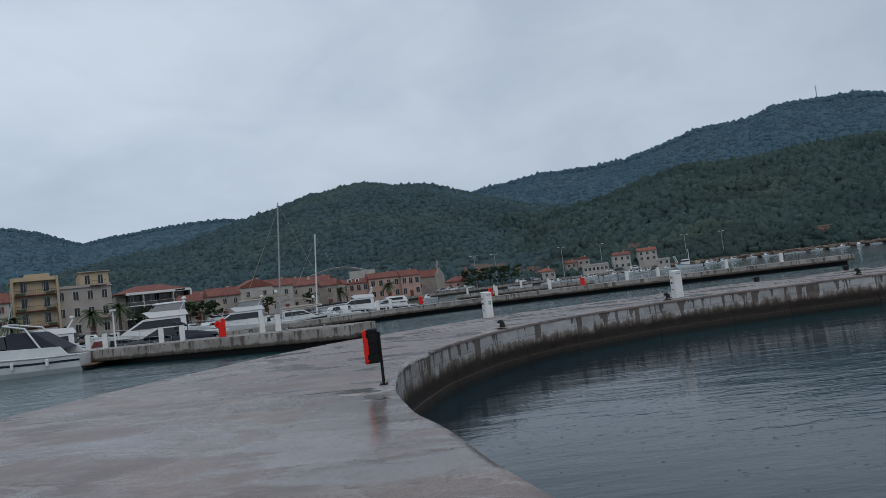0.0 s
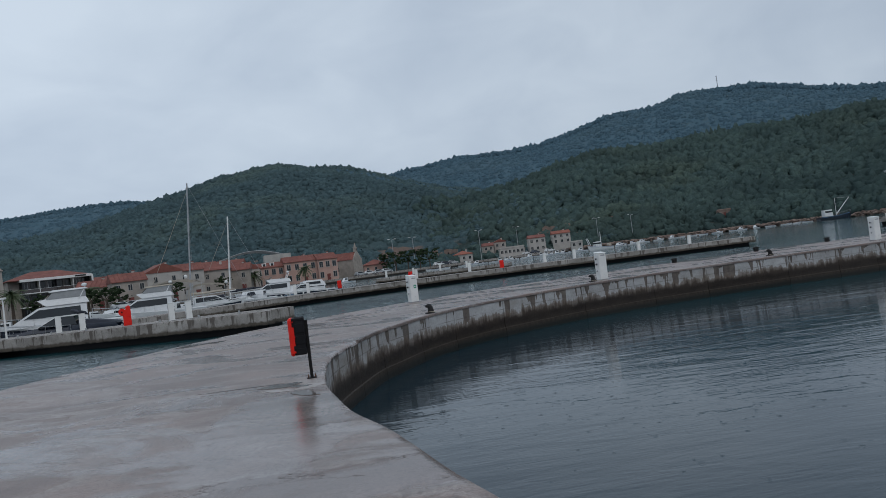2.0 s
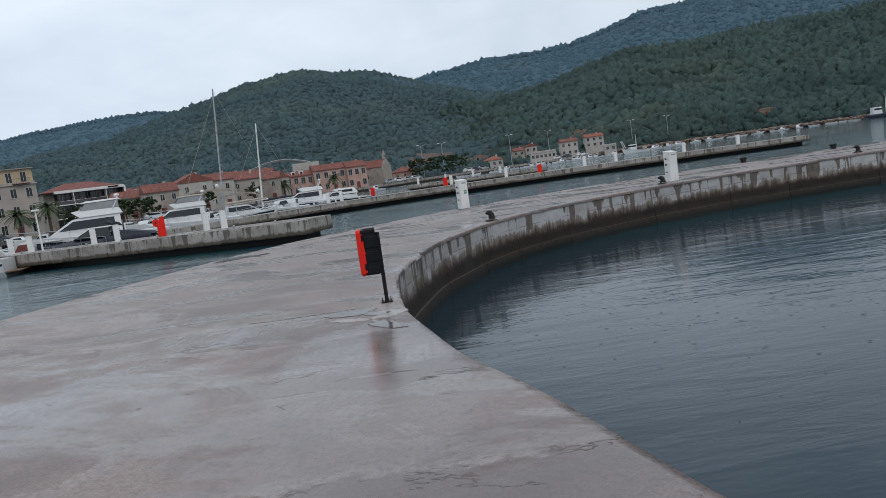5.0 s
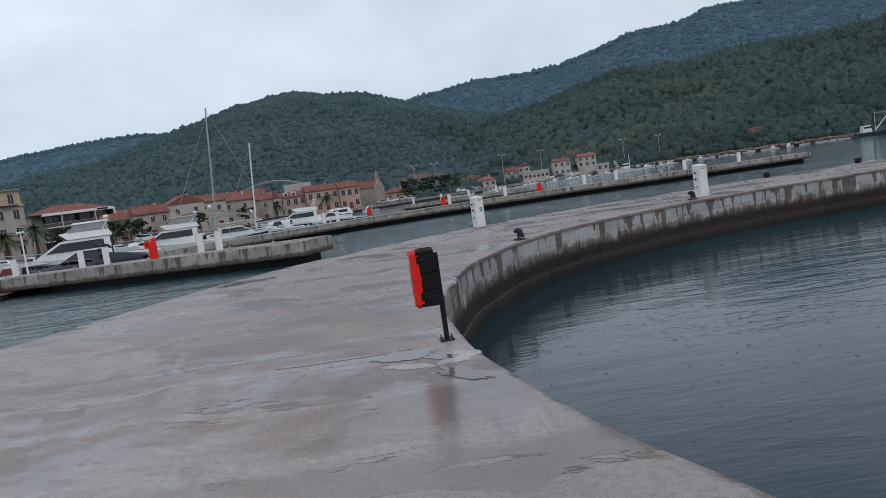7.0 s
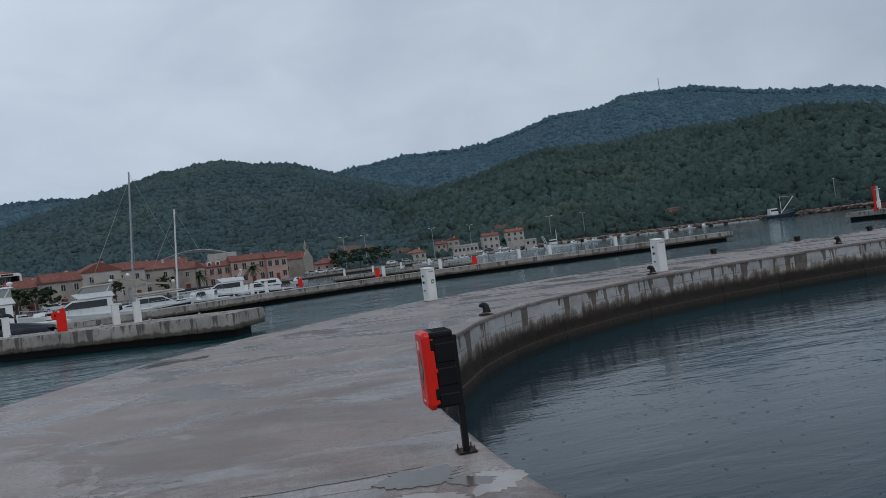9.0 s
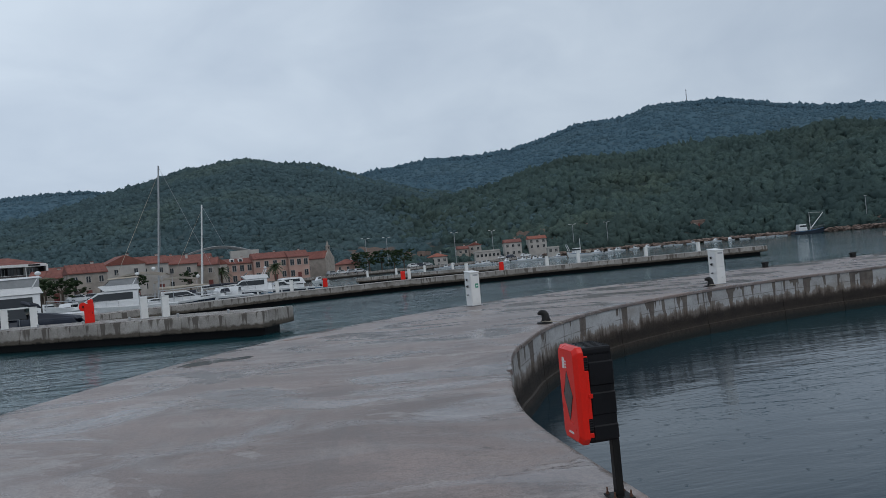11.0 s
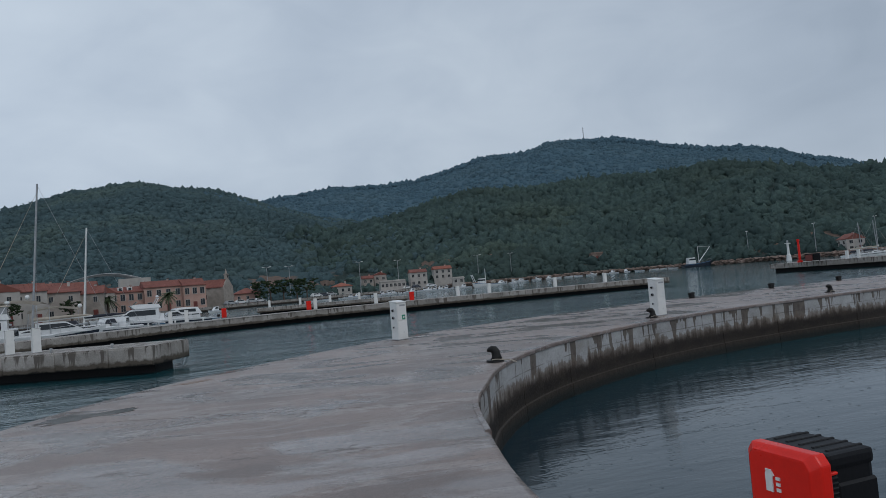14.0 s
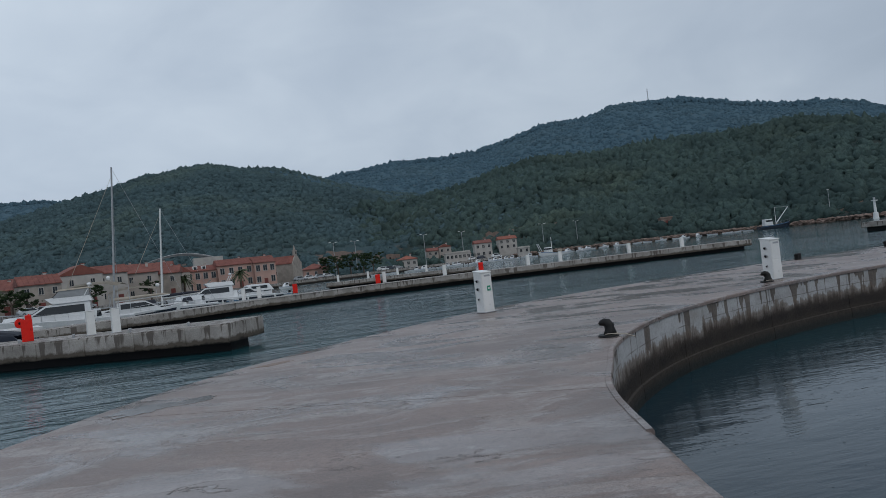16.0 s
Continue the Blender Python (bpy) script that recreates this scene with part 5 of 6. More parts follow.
def express_cruiser(m, L, label, hull=None, cover=None, arch=True, open_top=False):
    """A low sports cruiser: flared hull with portlights, raked screen, cockpit under canvas or a folded hood."""
    t = thing("sports_cruiser", m, label, "boat", "moored boats")
    B, fb, rise = L * 0.31, L * 0.095, L * 0.065
    part("hull", hull_mesh(L, B, fb, rise, 0.5, 0.36, 2.0), hull or GEL, t)
    part("stripe", stripe_mesh(L, B, fb, rise, 0.62, 0.74, 0.36, 2.0), NAVY if hull is None else GEL, t, "band along the hull")
    part("rubbing_strake", stripe_mesh(L, B, fb, rise, 0.93, 0.98, 0.36, 2.0), GALV, t)
    part("rail", rail_mesh(L, B, fb, rise, 0.42, 0.55, 0.36, 2.0), STEEL, t, "stainless steel bow rail")
    d, h = fb + rise * 0.15, L * 0.075
    prof = [(-0.08 * L, d - 0.1), (0.42 * L, d + 0.30 * rise), (0.34 * L, d + 0.46 * h), (0.20 * L, d + 0.78 * h), (0.08 * L, d + 0.92 * h), (-0.08 * L, d + 0.92 * h)]
    fore = part("foredeck", bevelled(wedge(prof, 0.38 * B, 0.27 * B), 0.03, 2), hull or GEL, t)
    for x in (0.10, 0.17, 0.24):
        for sd in (-1, 1):
            bm = bmesh.new()
            bmesh.ops.create_uvsphere(bm, u_segments=12, v_segments=6, radius=0.5, matrix=Matrix.Translation((x * L, sd * 0.375 * B, d + 0.26 * h)) @ Matrix.Diagonal((0.42, 0.10, 0.16, 1)))
            part("portlight", bm, GLASS, fore, smooth=True)
    z0, z1 = d + 0.80 * h, d + 1.75 * h
    part("windscreen", wedge([(-0.12 * L, z0), (0.17 * L, z0), (0.035 * L, z1), (-0.10 * L, z1 - 0.03)], 0.37 * B, 0.30 * B), GLASS, t)
    for sd in (-1, 1):
        rim = [(0.175 * L, sd * 0.30 * B, z0), (0.035 * L, sd * 0.27 * B, z1 + 0.02), (-0.11 * L, sd * 0.305 * B, z1)]
        part("screen_frame", tube([rim[0], rim[1], rim[2]], 0.035, 6), WHITE, t)
    part("screen_head", tube([(0.035 * L, -0.28 * B, z1 + 0.02), (0.055 * L, 0, z1 + 0.04), (0.035 * L, 0.28 * B, z1 + 0.02)], 0.035, 6), WHITE, t)
    for sd in (-1, 1):
        part("coaming", bevelled(wedge([(-0.44 * L, d - 0.1), (-0.06 * L, d - 0.1), (-0.06 * L, d + 0.75 * h), (-0.40 * L, d + 0.55 * h)], 0.05, 0.04, sd * 0.40 * B), 0.02, 1), hull or GEL, t)
    if open_top:
        hood = bmesh.new()
        for k in range(4):
            add_tube(hood, [(-0.16 * L + 0.05 * k, -0.33 * B, z1 - 0.05 + 0.07 * k), (-0.10 * L + 0.09 * k, 0, z1 + 0.26 + 0.04 * k), (-0.16 * L + 0.05 * k, 0.33 * B, z1 - 0.05 + 0.07 * k)], [0.05, 0.14, 0.05], 8)
        part("folded_hood", hood, cover or DARKCANVAS, t, "folded black hood")
        part("cockpit_cover", bevelled(wedge([(-0.43 * L, d + 0.35 * h), (-0.12 * L, d + 0.55 * h), (-0.12 * L, d + 1.25 * h), (-0.24 * L, d + 1.05 * h), (-0.41 * L, d + 0.6 * h)], 0.37 * B, 0.22 * B), 0.06, 2), cover or DARKCANVAS, t)
    else:
        prof = [(-0.40 * L, d + 0.4 * h), (-0.125 * L, d + 0.6 * h), (-0.105 * L, z1 + 0.05 * h), (-0.14 * L, z1 + 0.18 * h), (-0.26 * L, z1 + 0.02 * h)]
        part("cockpit_hood", bevelled(wedge(prof, 0.39 * B, 0.29 * B), 0.05, 2), cover or DARKCANVAS, t, "navy canvas cockpit hood")
    if arch:
        bars = []
        for sd in (-1, 1):
            bars.append(([(-0.30 * L, sd * 0.40 * B, d + 0.5 * h), (-0.22 * L, sd * 0.37 * B, z1 + 0.4 * h), (-0.10 * L, sd * 0.30 * B, z1 + 0.75 * h)], 0.07))
        bars.append(([(-0.10 * L, -0.30 * B, z1 + 0.75 * h), (-0.09 * L, 0, z1 + 0.82 * h), (-0.10 * L, 0.30 * B, z1 + 0.75 * h)], 0.08))
        a = part("radar_arch", join_bars(bars), GEL, t)
        part("aerial", tube([(-0.10 * L, 0.15 * B, z1 + 0.7 * h), (-0.14 * L, 0.15 * B, z1 + 2.6 * h)], 0.015, 5), WHITE, a)
    part("bathing_platform", box((-0.53 * L, 0, 0.34), (0.08 * L, B * 0.8, 0.08), 0.02), TEAK if hull is None else GEL, t)
    for x in (-0.34, -0.16, 0.02):
        for sd in (-1, 1):
            fender(t, x * L, sd * (B / 2 + 0.08), fb * 0.72)
    return t


def work_boat(m, L, label, crane=False):
    t = thing("fishing_boat", m, label, "boat", "moored boats")
    B, fb, rise = L * 0.30, L * 0.10, L * 0.09
    part("hull", hull_mesh(L, B, fb, rise, 0.6, 0.5, 2.2), NAVY if crane else GEL, t)
    part("bulwark_stripe", stripe_mesh(L, B, fb, rise, 0.85, 0.97, 0.5, 2.2), BLUE, t)
    d = fb + 0.2
    wx = -0.22 * L if crane else 0.10 * L
    w = part("wheelhouse", bevelled(wedge([(wx - 0.13 * L, d), (wx + 0.13 * L, d), (wx + 0.11 * L, d + 0.2 * L), (wx - 0.12 * L, d + 0.2 * L)], 0.34 * B, 0.30 * B), 0.05, 1), GEL, t)
    part("wheelhouse_window", wedge([(wx - 0.10 * L, d + 0.11 * L), (wx + 0.123 * L, d + 0.11 * L), (wx + 0.117 * L, d + 0.165 * L), (wx - 0.10 * L, d + 0.165 * L)], 0.325 * B, 0.315 * B), GLASS, w)
    part("mast", tube([(wx - 0.16 * L if not crane else 0.05 * L, 0, d), (wx - 0.16 * L if not crane else 0.05 * L, 0, d + 0.55 * L)], [0.14, 0.08], 8), GEL, t)
    if crane:
        part("crane_boom", tube([(0.06 * L, 0, d + 0.05 * L), (0.48 * L, 0, d + 0.52 * L)], [0.22, 0.12], 6), GEL, t)
        part("crane_stay", tube([(0.05 * L, 0, d + 0.54 * L), (0.48 * L, 0, d + 0.52 * L)], 0.06, 6), GALV, t)
    else:
        part("gantry", join_bars([([(0.40 * L, -0.6, d + 0.1 * L), (0.50 * L, -0.5, d + 0.34 * L)], 0.12), ([(0.40 * L, 0.6, d + 0.1 * L), (0.50 * L, 0.5, d + 0.34 * L)], 0.12), ([(0.50 * L, -0.5, d + 0.34 * L), (0.50 * L, 0.5, d + 0.34 * L)], 0.12)]), GEL, t)
        part("net_drum", tube([(-0.38 * L, -0.3 * B, d + 0.4), (-0.38 * L, 0.3 * B, d + 0.4)], 0.45, 12), CANVAS, t)
    part("rail", rail_mesh(L, B, fb, rise, 0.5, 0.8, 0.5, 2.2), GALV, t)
    return t


def afloat(p, heading):
    """A boat's pose on the water; heading is where the bow points, clockwise from straight ahead."""
    return pose(p[0], p[1], SEA_Z, 0, 0, 90 - heading)


express_cruiser(afloat(from_start(-33.3, 61), 262), 13.0, "white sports cruiser with a navy cockpit hood beside the jetty")
motor_yacht(afloat(from_start(-30.2, 70), 240), 11.0, "older white motor cruiser with a radar arch", fly=True)
motor_yacht(afloat(from_start(-22.7, 74), 248), 13.0, "white flybridge motor yacht with a clear canopy behind the jetty", canopy=GEL)
express_cruiser(afloat(from_start(-22.2, 63.5), 262), 9.6, "dark navy sports boat with a folded black hood", hull=NAVY, arch=False, open_top=True)
small_boat(afloat(from_start(-26.4, 64), 250), 6.2, "small white boat with a red windscreen", accent=RED)
small_boat(afloat(from_start(-28.4, 66), 250), 5.8, "small white cabin boat by the jetty")
motor_yacht(afloat(from_start(-16.5, 82), 258), 11.5, "cream-topped motor cruiser with a large awning", canopy=CANVAS, stripe=GEL)
sailing_yacht(afloat(from_start(-12.95, 92), 262), 13.0, 16.4, "white ketch with a tall mast and a beige awning")
motor_yacht(afloat(from_start(-12.3, 90), 78), 9.0, "white pilothouse boat behind the outer pier", fly=False, fenders=1)
sailing_yacht(afloat(from_start(-10.2, 98), 262), 10.5, 12.4, "white sloop with a bare mast", canvas=DARKCANVAS, mast_mat=WHITE)
motor_yacht(afloat(from_start(-7.3, 104), 258), 11.0, "white flybridge cruiser with a radar mast", canopy=None)
motor_yacht(afloat(from_start(-4.9, 108), 250), 8.5, "white and pale green cabin cruiser", fly=False, canopy=GEL, fenders=1)
between = small_boat(afloat(from_start(-9.2, 101), 210), 6.4, "white cabin boat between two yachts")
for b, d, a in ((-14.9, 84, 185), (-11.5, 93, 170), (-8.4, 100, 190), (-6.1, 104, 178), (-3.6, 112, 240), (-24.2, 86, 230), (-19.0, 88, 200), (-20.4, 96, 70), (-25.6, 98, 250), (-27.4, 112, 80), (-31.0, 120, 90), (-17.2, 110, 100), (-29.2, 104, 240)):
    copy_thing(between, afloat(from_start(b, d), a))


def dinghy(m):
    t = thing("dinghy", m, "light grey inflatable dinghy lashed on the yachts", "dinghy")
    pts = [(-1.4, -0.7, 0.3), (0.6, -0.7, 0.32), (1.3, -0.4, 0.42), (1.55, 0, 0.48), (1.3, 0.4, 0.42), (0.6, 0.7, 0.32), (-1.4, 0.7, 0.3)]
    part("tube", tube(pts, [0.2, 0.23, 0.23, 0.22, 0.23, 0.23, 0.2], 10), GEL, t, smooth=True)
    part("floor", box((-0.3, 0, 0.2), (2.2, 1.1, 0.08), 0.02), CANVAS, t)
    part("transom", box((-1.25, 0, 0.38), (0.08, 1.1, 0.45), 0.02), GEL, t)
    return t


dinghy(afloat(from_start(-12.9, 84.0), 100))


def awning(m, w, d, h):
    t = thing("boat_awning", m, "beige canvas awning stretched over a yacht deck", "awning", "boat awnings")
    bm = bmesh.new()
    n = 8
    rows = [[bm.verts.new((-w / 2 + w * i / n, s * d / 2, h - 0.35 * abs(2 * i / n - 1) ** 2 + (0.25 if s == 0 else 0))) for i in range(n + 1)] for s in (-1, 0, 1)]
    for a, b in zip(rows, rows[1:]):
        for i in range(n):
            bm.faces.new((a[i], a[i + 1], b[i + 1], b[i]))
    bmesh.ops.solidify(bm, geom=bm.faces[:], thickness=0.03)
    part("cloth", bm, CANVAS, t)
    for x in (-w / 2, w / 2):
        for s in (-1, 1):
            part("pole", tube([(x, s * d / 2, 0.8), (x, s * d / 2, h - 0.36)], 0.03, 6), STEEL, t)
    return t


awning(afloat(from_start(-14.6, 86), 100), 5.2, 2.6, 4.3)
awning(afloat(from_start(-12.4, 94), 80), 4.6, 2.4, 3.6)

work_boat(afloat(from_start(19.4, 236), 262), 9.0, "white fishing trawler with a bow gantry by the far quay")
work_boat(afloat(from_late(37.8, 312), 100), 13, "dark blue and white work boat with a crane boom", crane=True)
rb = random.Random(21)
first = small_boat(afloat(from_start(8.3, 236), 80), 4.4, "small white open boat moored off the far quay", cabin=False)
cuddy = small_boat(afloat(from_start(9.4, 238), 260), 4.8, "small white cabin boat moored off the far quay")
for b, d in ((10.3, 240), (11.2, 242), (12.1, 246), (12.9, 240), (13.8, 250), (14.6, 246), (15.6, 252), (16.5, 250), (17.3, 256), (20.9, 262), (21.9, 268), (22.7, 300), (8.8, 232), (10.8, 236), (11.7, 238), (13.3, 236), (15.1, 240), (16.0, 244), (17.9, 250),
             (-1.5, 190), (5.6, 228), (6.6, 230)):
    copy_thing(first if rb.random() < 0.35 else cuddy, afloat(from_start(b, d), rb.choice((75, 95, 255, 275)) + rb.uniform(-15, 15)))
for i in range(16):
    b = 21.2 + 0.9 * i + rb.uniform(-0.25, 0.25)
    copy_thing(first if rb.random() < 0.5 else cuddy, afloat(from_start(b, float(np.interp(b, [20, 26, 32, 36], [295, 321, 327, 322])) + rb.uniform(-3, 1)), rb.choice((75, 95, 255, 275)) + rb.uniform(-25, 25)))
sailing_yacht(afloat(from_late(48.6, 195), 80), 11.0, 8.6, "sailing yacht with a bare mast by the far shore")
sailing_yacht(afloat(from_late(49.5, 200), 90), 12.0, 9.0, "low sailing yacht with a furled sail by the far shore")


# ---------------------------------------------------------------- the town and the far shore
def window(parent, x, y, z, w, h, nx=0.0, ny=-1.0, frame_mat=None, shutters=None):
    """A framed pane standing proud of a wall that faces (nx, ny)."""
    turn = Matrix.Translation((x, y, z)) @ Matrix.Rotation(math.atan2(nx, -ny), 4, "Z")
    bm = bmesh.new()
    for c, s in (((0, 0, h / 2 + 0.05), (w + 0.2, 0.10, 0.10)), ((0, 0, -h / 2 - 0.05), (w + 0.26, 0.16, 0.10)), ((-w / 2 - 0.05, 0, 0), (0.10, 0.10, h)), ((w / 2 + 0.05, 0, 0), (0.10, 0.10, h)), ((0, 0.02, 0), (0.06, 0.08, h))):
        add_box(bm, c, s, m=turn)
    win = part("window", bm, frame_mat or PALE, parent)
    bm = bmesh.new()
    add_box(bm, (0, 0.03, 0), (w, 0.04, h), m=turn)
    part("pane", bm, GLASS, win)
    if shutters:
        for s in (-1, 1):
            bm = bmesh.new()
            add_box(bm, (s * (w / 2 + 0.10 + w * 0.25), -0.02, 0), (w * 0.5, 0.06, h), m=turn)
            part("shutter", bm, shutters, win)
    return win


def gable_roof(w, d, z, rise, over=0.35, axis="x"):
    """A tiled gable roof as a solid; the ridge runs along the axis."""
    if axis == "x":
        prof = [(-d / 2 - over, z - 0.05), (d / 2 + over, z - 0.05), (d / 2 + over, z + 0.10), (0, z + rise), (-d / 2 - over, z + 0.10)]
        bm = wedge(prof, w / 2 + over * 0.5, w / 2 + over * 0.5)
        bmesh.ops.rotate(bm, verts=bm.verts, cent=(0, 0, 0), matrix=Matrix.Rotation(radians(90), 3, "Z"))
    else:
        prof = [(-w / 2 - over, z - 0.05), (w / 2 + over, z - 0.05), (w / 2 + over, z + 0.10), (0, z + rise), (-w / 2 - over, z + 0.10)]
        bm = wedge(prof, d / 2 + over * 0.5, d / 2 + over * 0.5)
    return bm


def hip_roof(w, d, z, rise, over=0.4):
    bm = bmesh.new()
    a, b = w / 2 + over, d / 2 + over
    k = max(0.0, a - b)
    low = [bm.verts.new(p) for p in ((-a, -b, z), (a, -b, z), (a, b, z), (-a, b, z))]
    mid_v = [bm.verts.new((v.co.x, v.co.y, z + 0.14)) for v in low]
    top = [bm.verts.new((-k, 0, z + rise)), bm.verts.new((k, 0, z + rise))]
    bm.faces.new(low[::-1])
    for i in range(4):
        bm.faces.new((low[i], low[(i + 1) % 4], mid_v[(i + 1) % 4], mid_v[i]))
    bm.faces.new((mid_v[0], mid_v[1], top[1], top[0]))
    bm.faces.new((mid_v[1], mid_v[2], top[1]))
    bm.faces.new((mid_v[2], mid_v[3], top[0], top[1]))
    bm.faces.new((mid_v[3], mid_v[0], top[0]))
    return bm


def tile_rows(w, d, z, rise, over=0.35):
    """Raised tile courses on the front slope of a gable roof whose ridge runs along x."""
    bm = bmesh.new()
    n = max(6, int(w / 0.9))
    for i in range(n + 1):
        x = -w / 2 + w * i / n
        add_tube(bm, [(x, -d / 2 - over, z + 0.12), (x, 0, z + rise + 0.02)], 0.09, 5)
    return bm


def house(m, w, d, h, label, walls, roof="gable_x", rise=1.8, tiles=None, floors=2, cols=3, win=(0.85, 1.3), side=1, shutters=None, chimney=True, door=True, name="house", base=3.0):
    t = thing(name, m, label, "house", "town houses")
    body = box((0, 0, (h - base) / 2), (w, d, h + base))
    if roof in ("gable_x", "gable_y"):
        a = "x" if roof == "gable_x" else "y"
        g = gable_roof(w - 0.1, d - 0.1, h - 0.02, rise - 0.18, 0.0, a)
        tmp = bpy.data.meshes.new("gable")
        g.to_mesh(tmp)
        g.free()
        body.from_mesh(tmp)
        bpy.data.meshes.remove(tmp)
    part("wall", body, walls, t)
    tm = tiles or TILE
    if roof == "gable_x":
        r = part("roof", gable_roof(w, d, h + 0.06, rise), tm, t, "terracotta tiled roof")
        part("tile_relief", tile_rows(w, d, h + 0.06, rise), tm, r)
    elif roof == "gable_y":
        r = part("roof", gable_roof(w, d, h + 0.06, rise, 0.3, "y"), tm, t, "terracotta tiled roof")
    elif roof == "hip":
        r = part("roof", hip_roof(w, d, h, rise), tm, t, "terracotta tiled roof")
    else:
        r = part("roof", box((0, 0, h + 0.12), (w + 0.5, d + 0.5, 0.24), 0.04), walls, t, "flat roof slab")
        part("parapet", box((0, -d / 2 + 0.1, h + 0.40), (w, 0.2, 0.4), 0.03), walls, r)
    if chimney and roof != "flat":
        c = part("chimney", box((w * 0.22, d * 0.12, h + rise * 0.95), (0.6, 0.5, 1.1), 0.04), PALE, r)
        part("chimney_cap", box((w * 0.22, d * 0.12, h + rise * 0.95 + 0.6), (0.75, 0.65, 0.12), 0.02), TILE, c)
    fh = h / floors
    for f in range(floors):
        for c in range(cols):
            x = -w / 2 + w * (c + 0.5) / cols
            z = fh * (f + 0.55)
            if f == 0 and door and c == cols // 2:
                dr = part("door", box((x, -d / 2 - 0.03, 1.05), (1.1, 0.10, 2.1), 0.02), DARKRED, t)
                part("handle", box((x + 0.4, -d / 2 - 0.10, 1.05), (0.05, 0.06, 0.2)), GALV, dr)
                continue
            window(t, x, -d / 2 - 0.03, z, win[0], min(win[1], fh * 0.6), shutters=shutters)
        for c in range(side):
            y = -d / 2 + d * (c + 0.5) / side
            for s in (-1, 1):
                window(t, s * (w / 2 + 0.03), y, fh * (f + 0.55), win[0], min(win[1], fh * 0.6), nx=s, ny=0)
    return t


def facing(p, bearing, turn=0.0):
    """A house's pose with its front towards the walk, turned a little."""
    return pose(p[0], p[1], -0.1 if p[2] == 0 else p[2], 0, 0, -bearing + turn)


def on_hill(bearing, dist):
    p = from_start(bearing, dist)
    q = p - O
    return Vector((p.x, p.y, land(math.degrees(math.atan2(q.x, q.y)), q.length)))


def balcony(parent, x, y, z, w, dep=1.1):
    b = part("balcony", box((x, y - dep / 2, z), (w, dep, 0.16), 0.03), parent.children[0].data.materials[0], parent)
    bars = [([(x - w / 2, y - dep, z + 1.0), (x + w / 2, y - dep, z + 1.0)], 0.03)]
    n = max(4, int(w / 0.35))
    for i in range(n + 1):
        q = x - w / 2 + w * i / n
        bars.append(([(q, y - dep, z), (q, y - dep, z + 1.0)], 0.015))
    part("railing", join_bars(bars), IRON, b)


# ochre block of flats with loggias
p = from_start(-30.75, 166)
t = house(facing(p, -30.7, 4), 7.6, 12, 12.6, "four-storey ochre apartment house with balconies", OCHRE, "flat", floors=4, cols=2, side=3, win=(1.1, 1.9))
for f in (1, 2, 3):
    balcony(t, 0, -6.0, 12.6 / 4 * f + 0.1, 7.2)
    for x in (-2.6, 2.6):
        part("planter", box((x, -6.6, 12.6 / 4 * f + 0.42), (1.6, 0.4, 0.45), 0.05), PALM, t)
for x in (-3.9, 3.9):
    part("loggia_wall", box((x, -6.55, 6.8), (0.45, 1.3, 12.6), 0.03), OCHRE, t)
for f in range(4):
    for x in (-1.5, 1.5, 2.9):
        part("balcony_door_frame", box((x, -6.10, 12.6 / 4 * f + 1.35), (0.09, 0.08, 2.3)), GALV, t)
for x in (-2.6, 0.2, 2.8):
    part("shop_front", box((x, -6.08, 1.25), (2.0, 0.10, 2.3), 0.02), GLASS, t)
part("shop_awning", bevelled(wedge([(-0.1, 2.55), (1.3, 2.45), (1.3, 2.60), (-0.1, 3.0)], 3.4, 3.4), 0.02, 1), PALE, t).matrix_basis = Matrix.Translation((0, -6.1, 0)) @ Matrix.Rotation(radians(-90), 4, "Z")
part("roof_hut", box((1.0, 2.0, 13.4), (4.5, 5, 1.6), 0.05), OCHRE, t)
part("cornice", box((0, -6.15, 12.45), (8.4, 1.6, 0.25), 0.04), OCHRE, t)
part("aerial", tube([(-2.5, 0, 12.7), (-2.5, 0, 15.2)], 0.03, 5), GALV, t)
# grey-beige hotel block with a stepped upper floor
p = from_start(-27.75, 167)
t = house(facing(p, -27.7, 4), 10.6, 13, 10.2, "grey-beige four-storey house with a stepped top floor", GREYR, "flat", floors=3, cols=4, side=3, win=(0.95, 1.7))
part("top_floor", box((2.5, 1.2, 11.9), (5.6, 10, 3.2), 0.04), OCHRE, t)
for x in (1.2, 3.7):
    window(t, x, -3.86, 11.9, 0.9, 1.9)
part("top_roof", box((2.5, 1.0, 13.55), (6.2, 10.6, 0.16), 0.04), GREYR, t)
balcony(t, 2.9, -6.5, 10.45, 3.0, 0.8)
balcony(t, 2.9, -6.5, 3.6, 4.0, 1.0)
# old stone house at the edge
p = from_start(-33.6, 160)
house(facing(p, -33.5, 0), 7.5, 9, 8.3, "old pale stone house with dark red shutters", PALE, "gable_x", 2.2, TILE, 3, 2, (0.9, 1.2), 2, DARKRED)
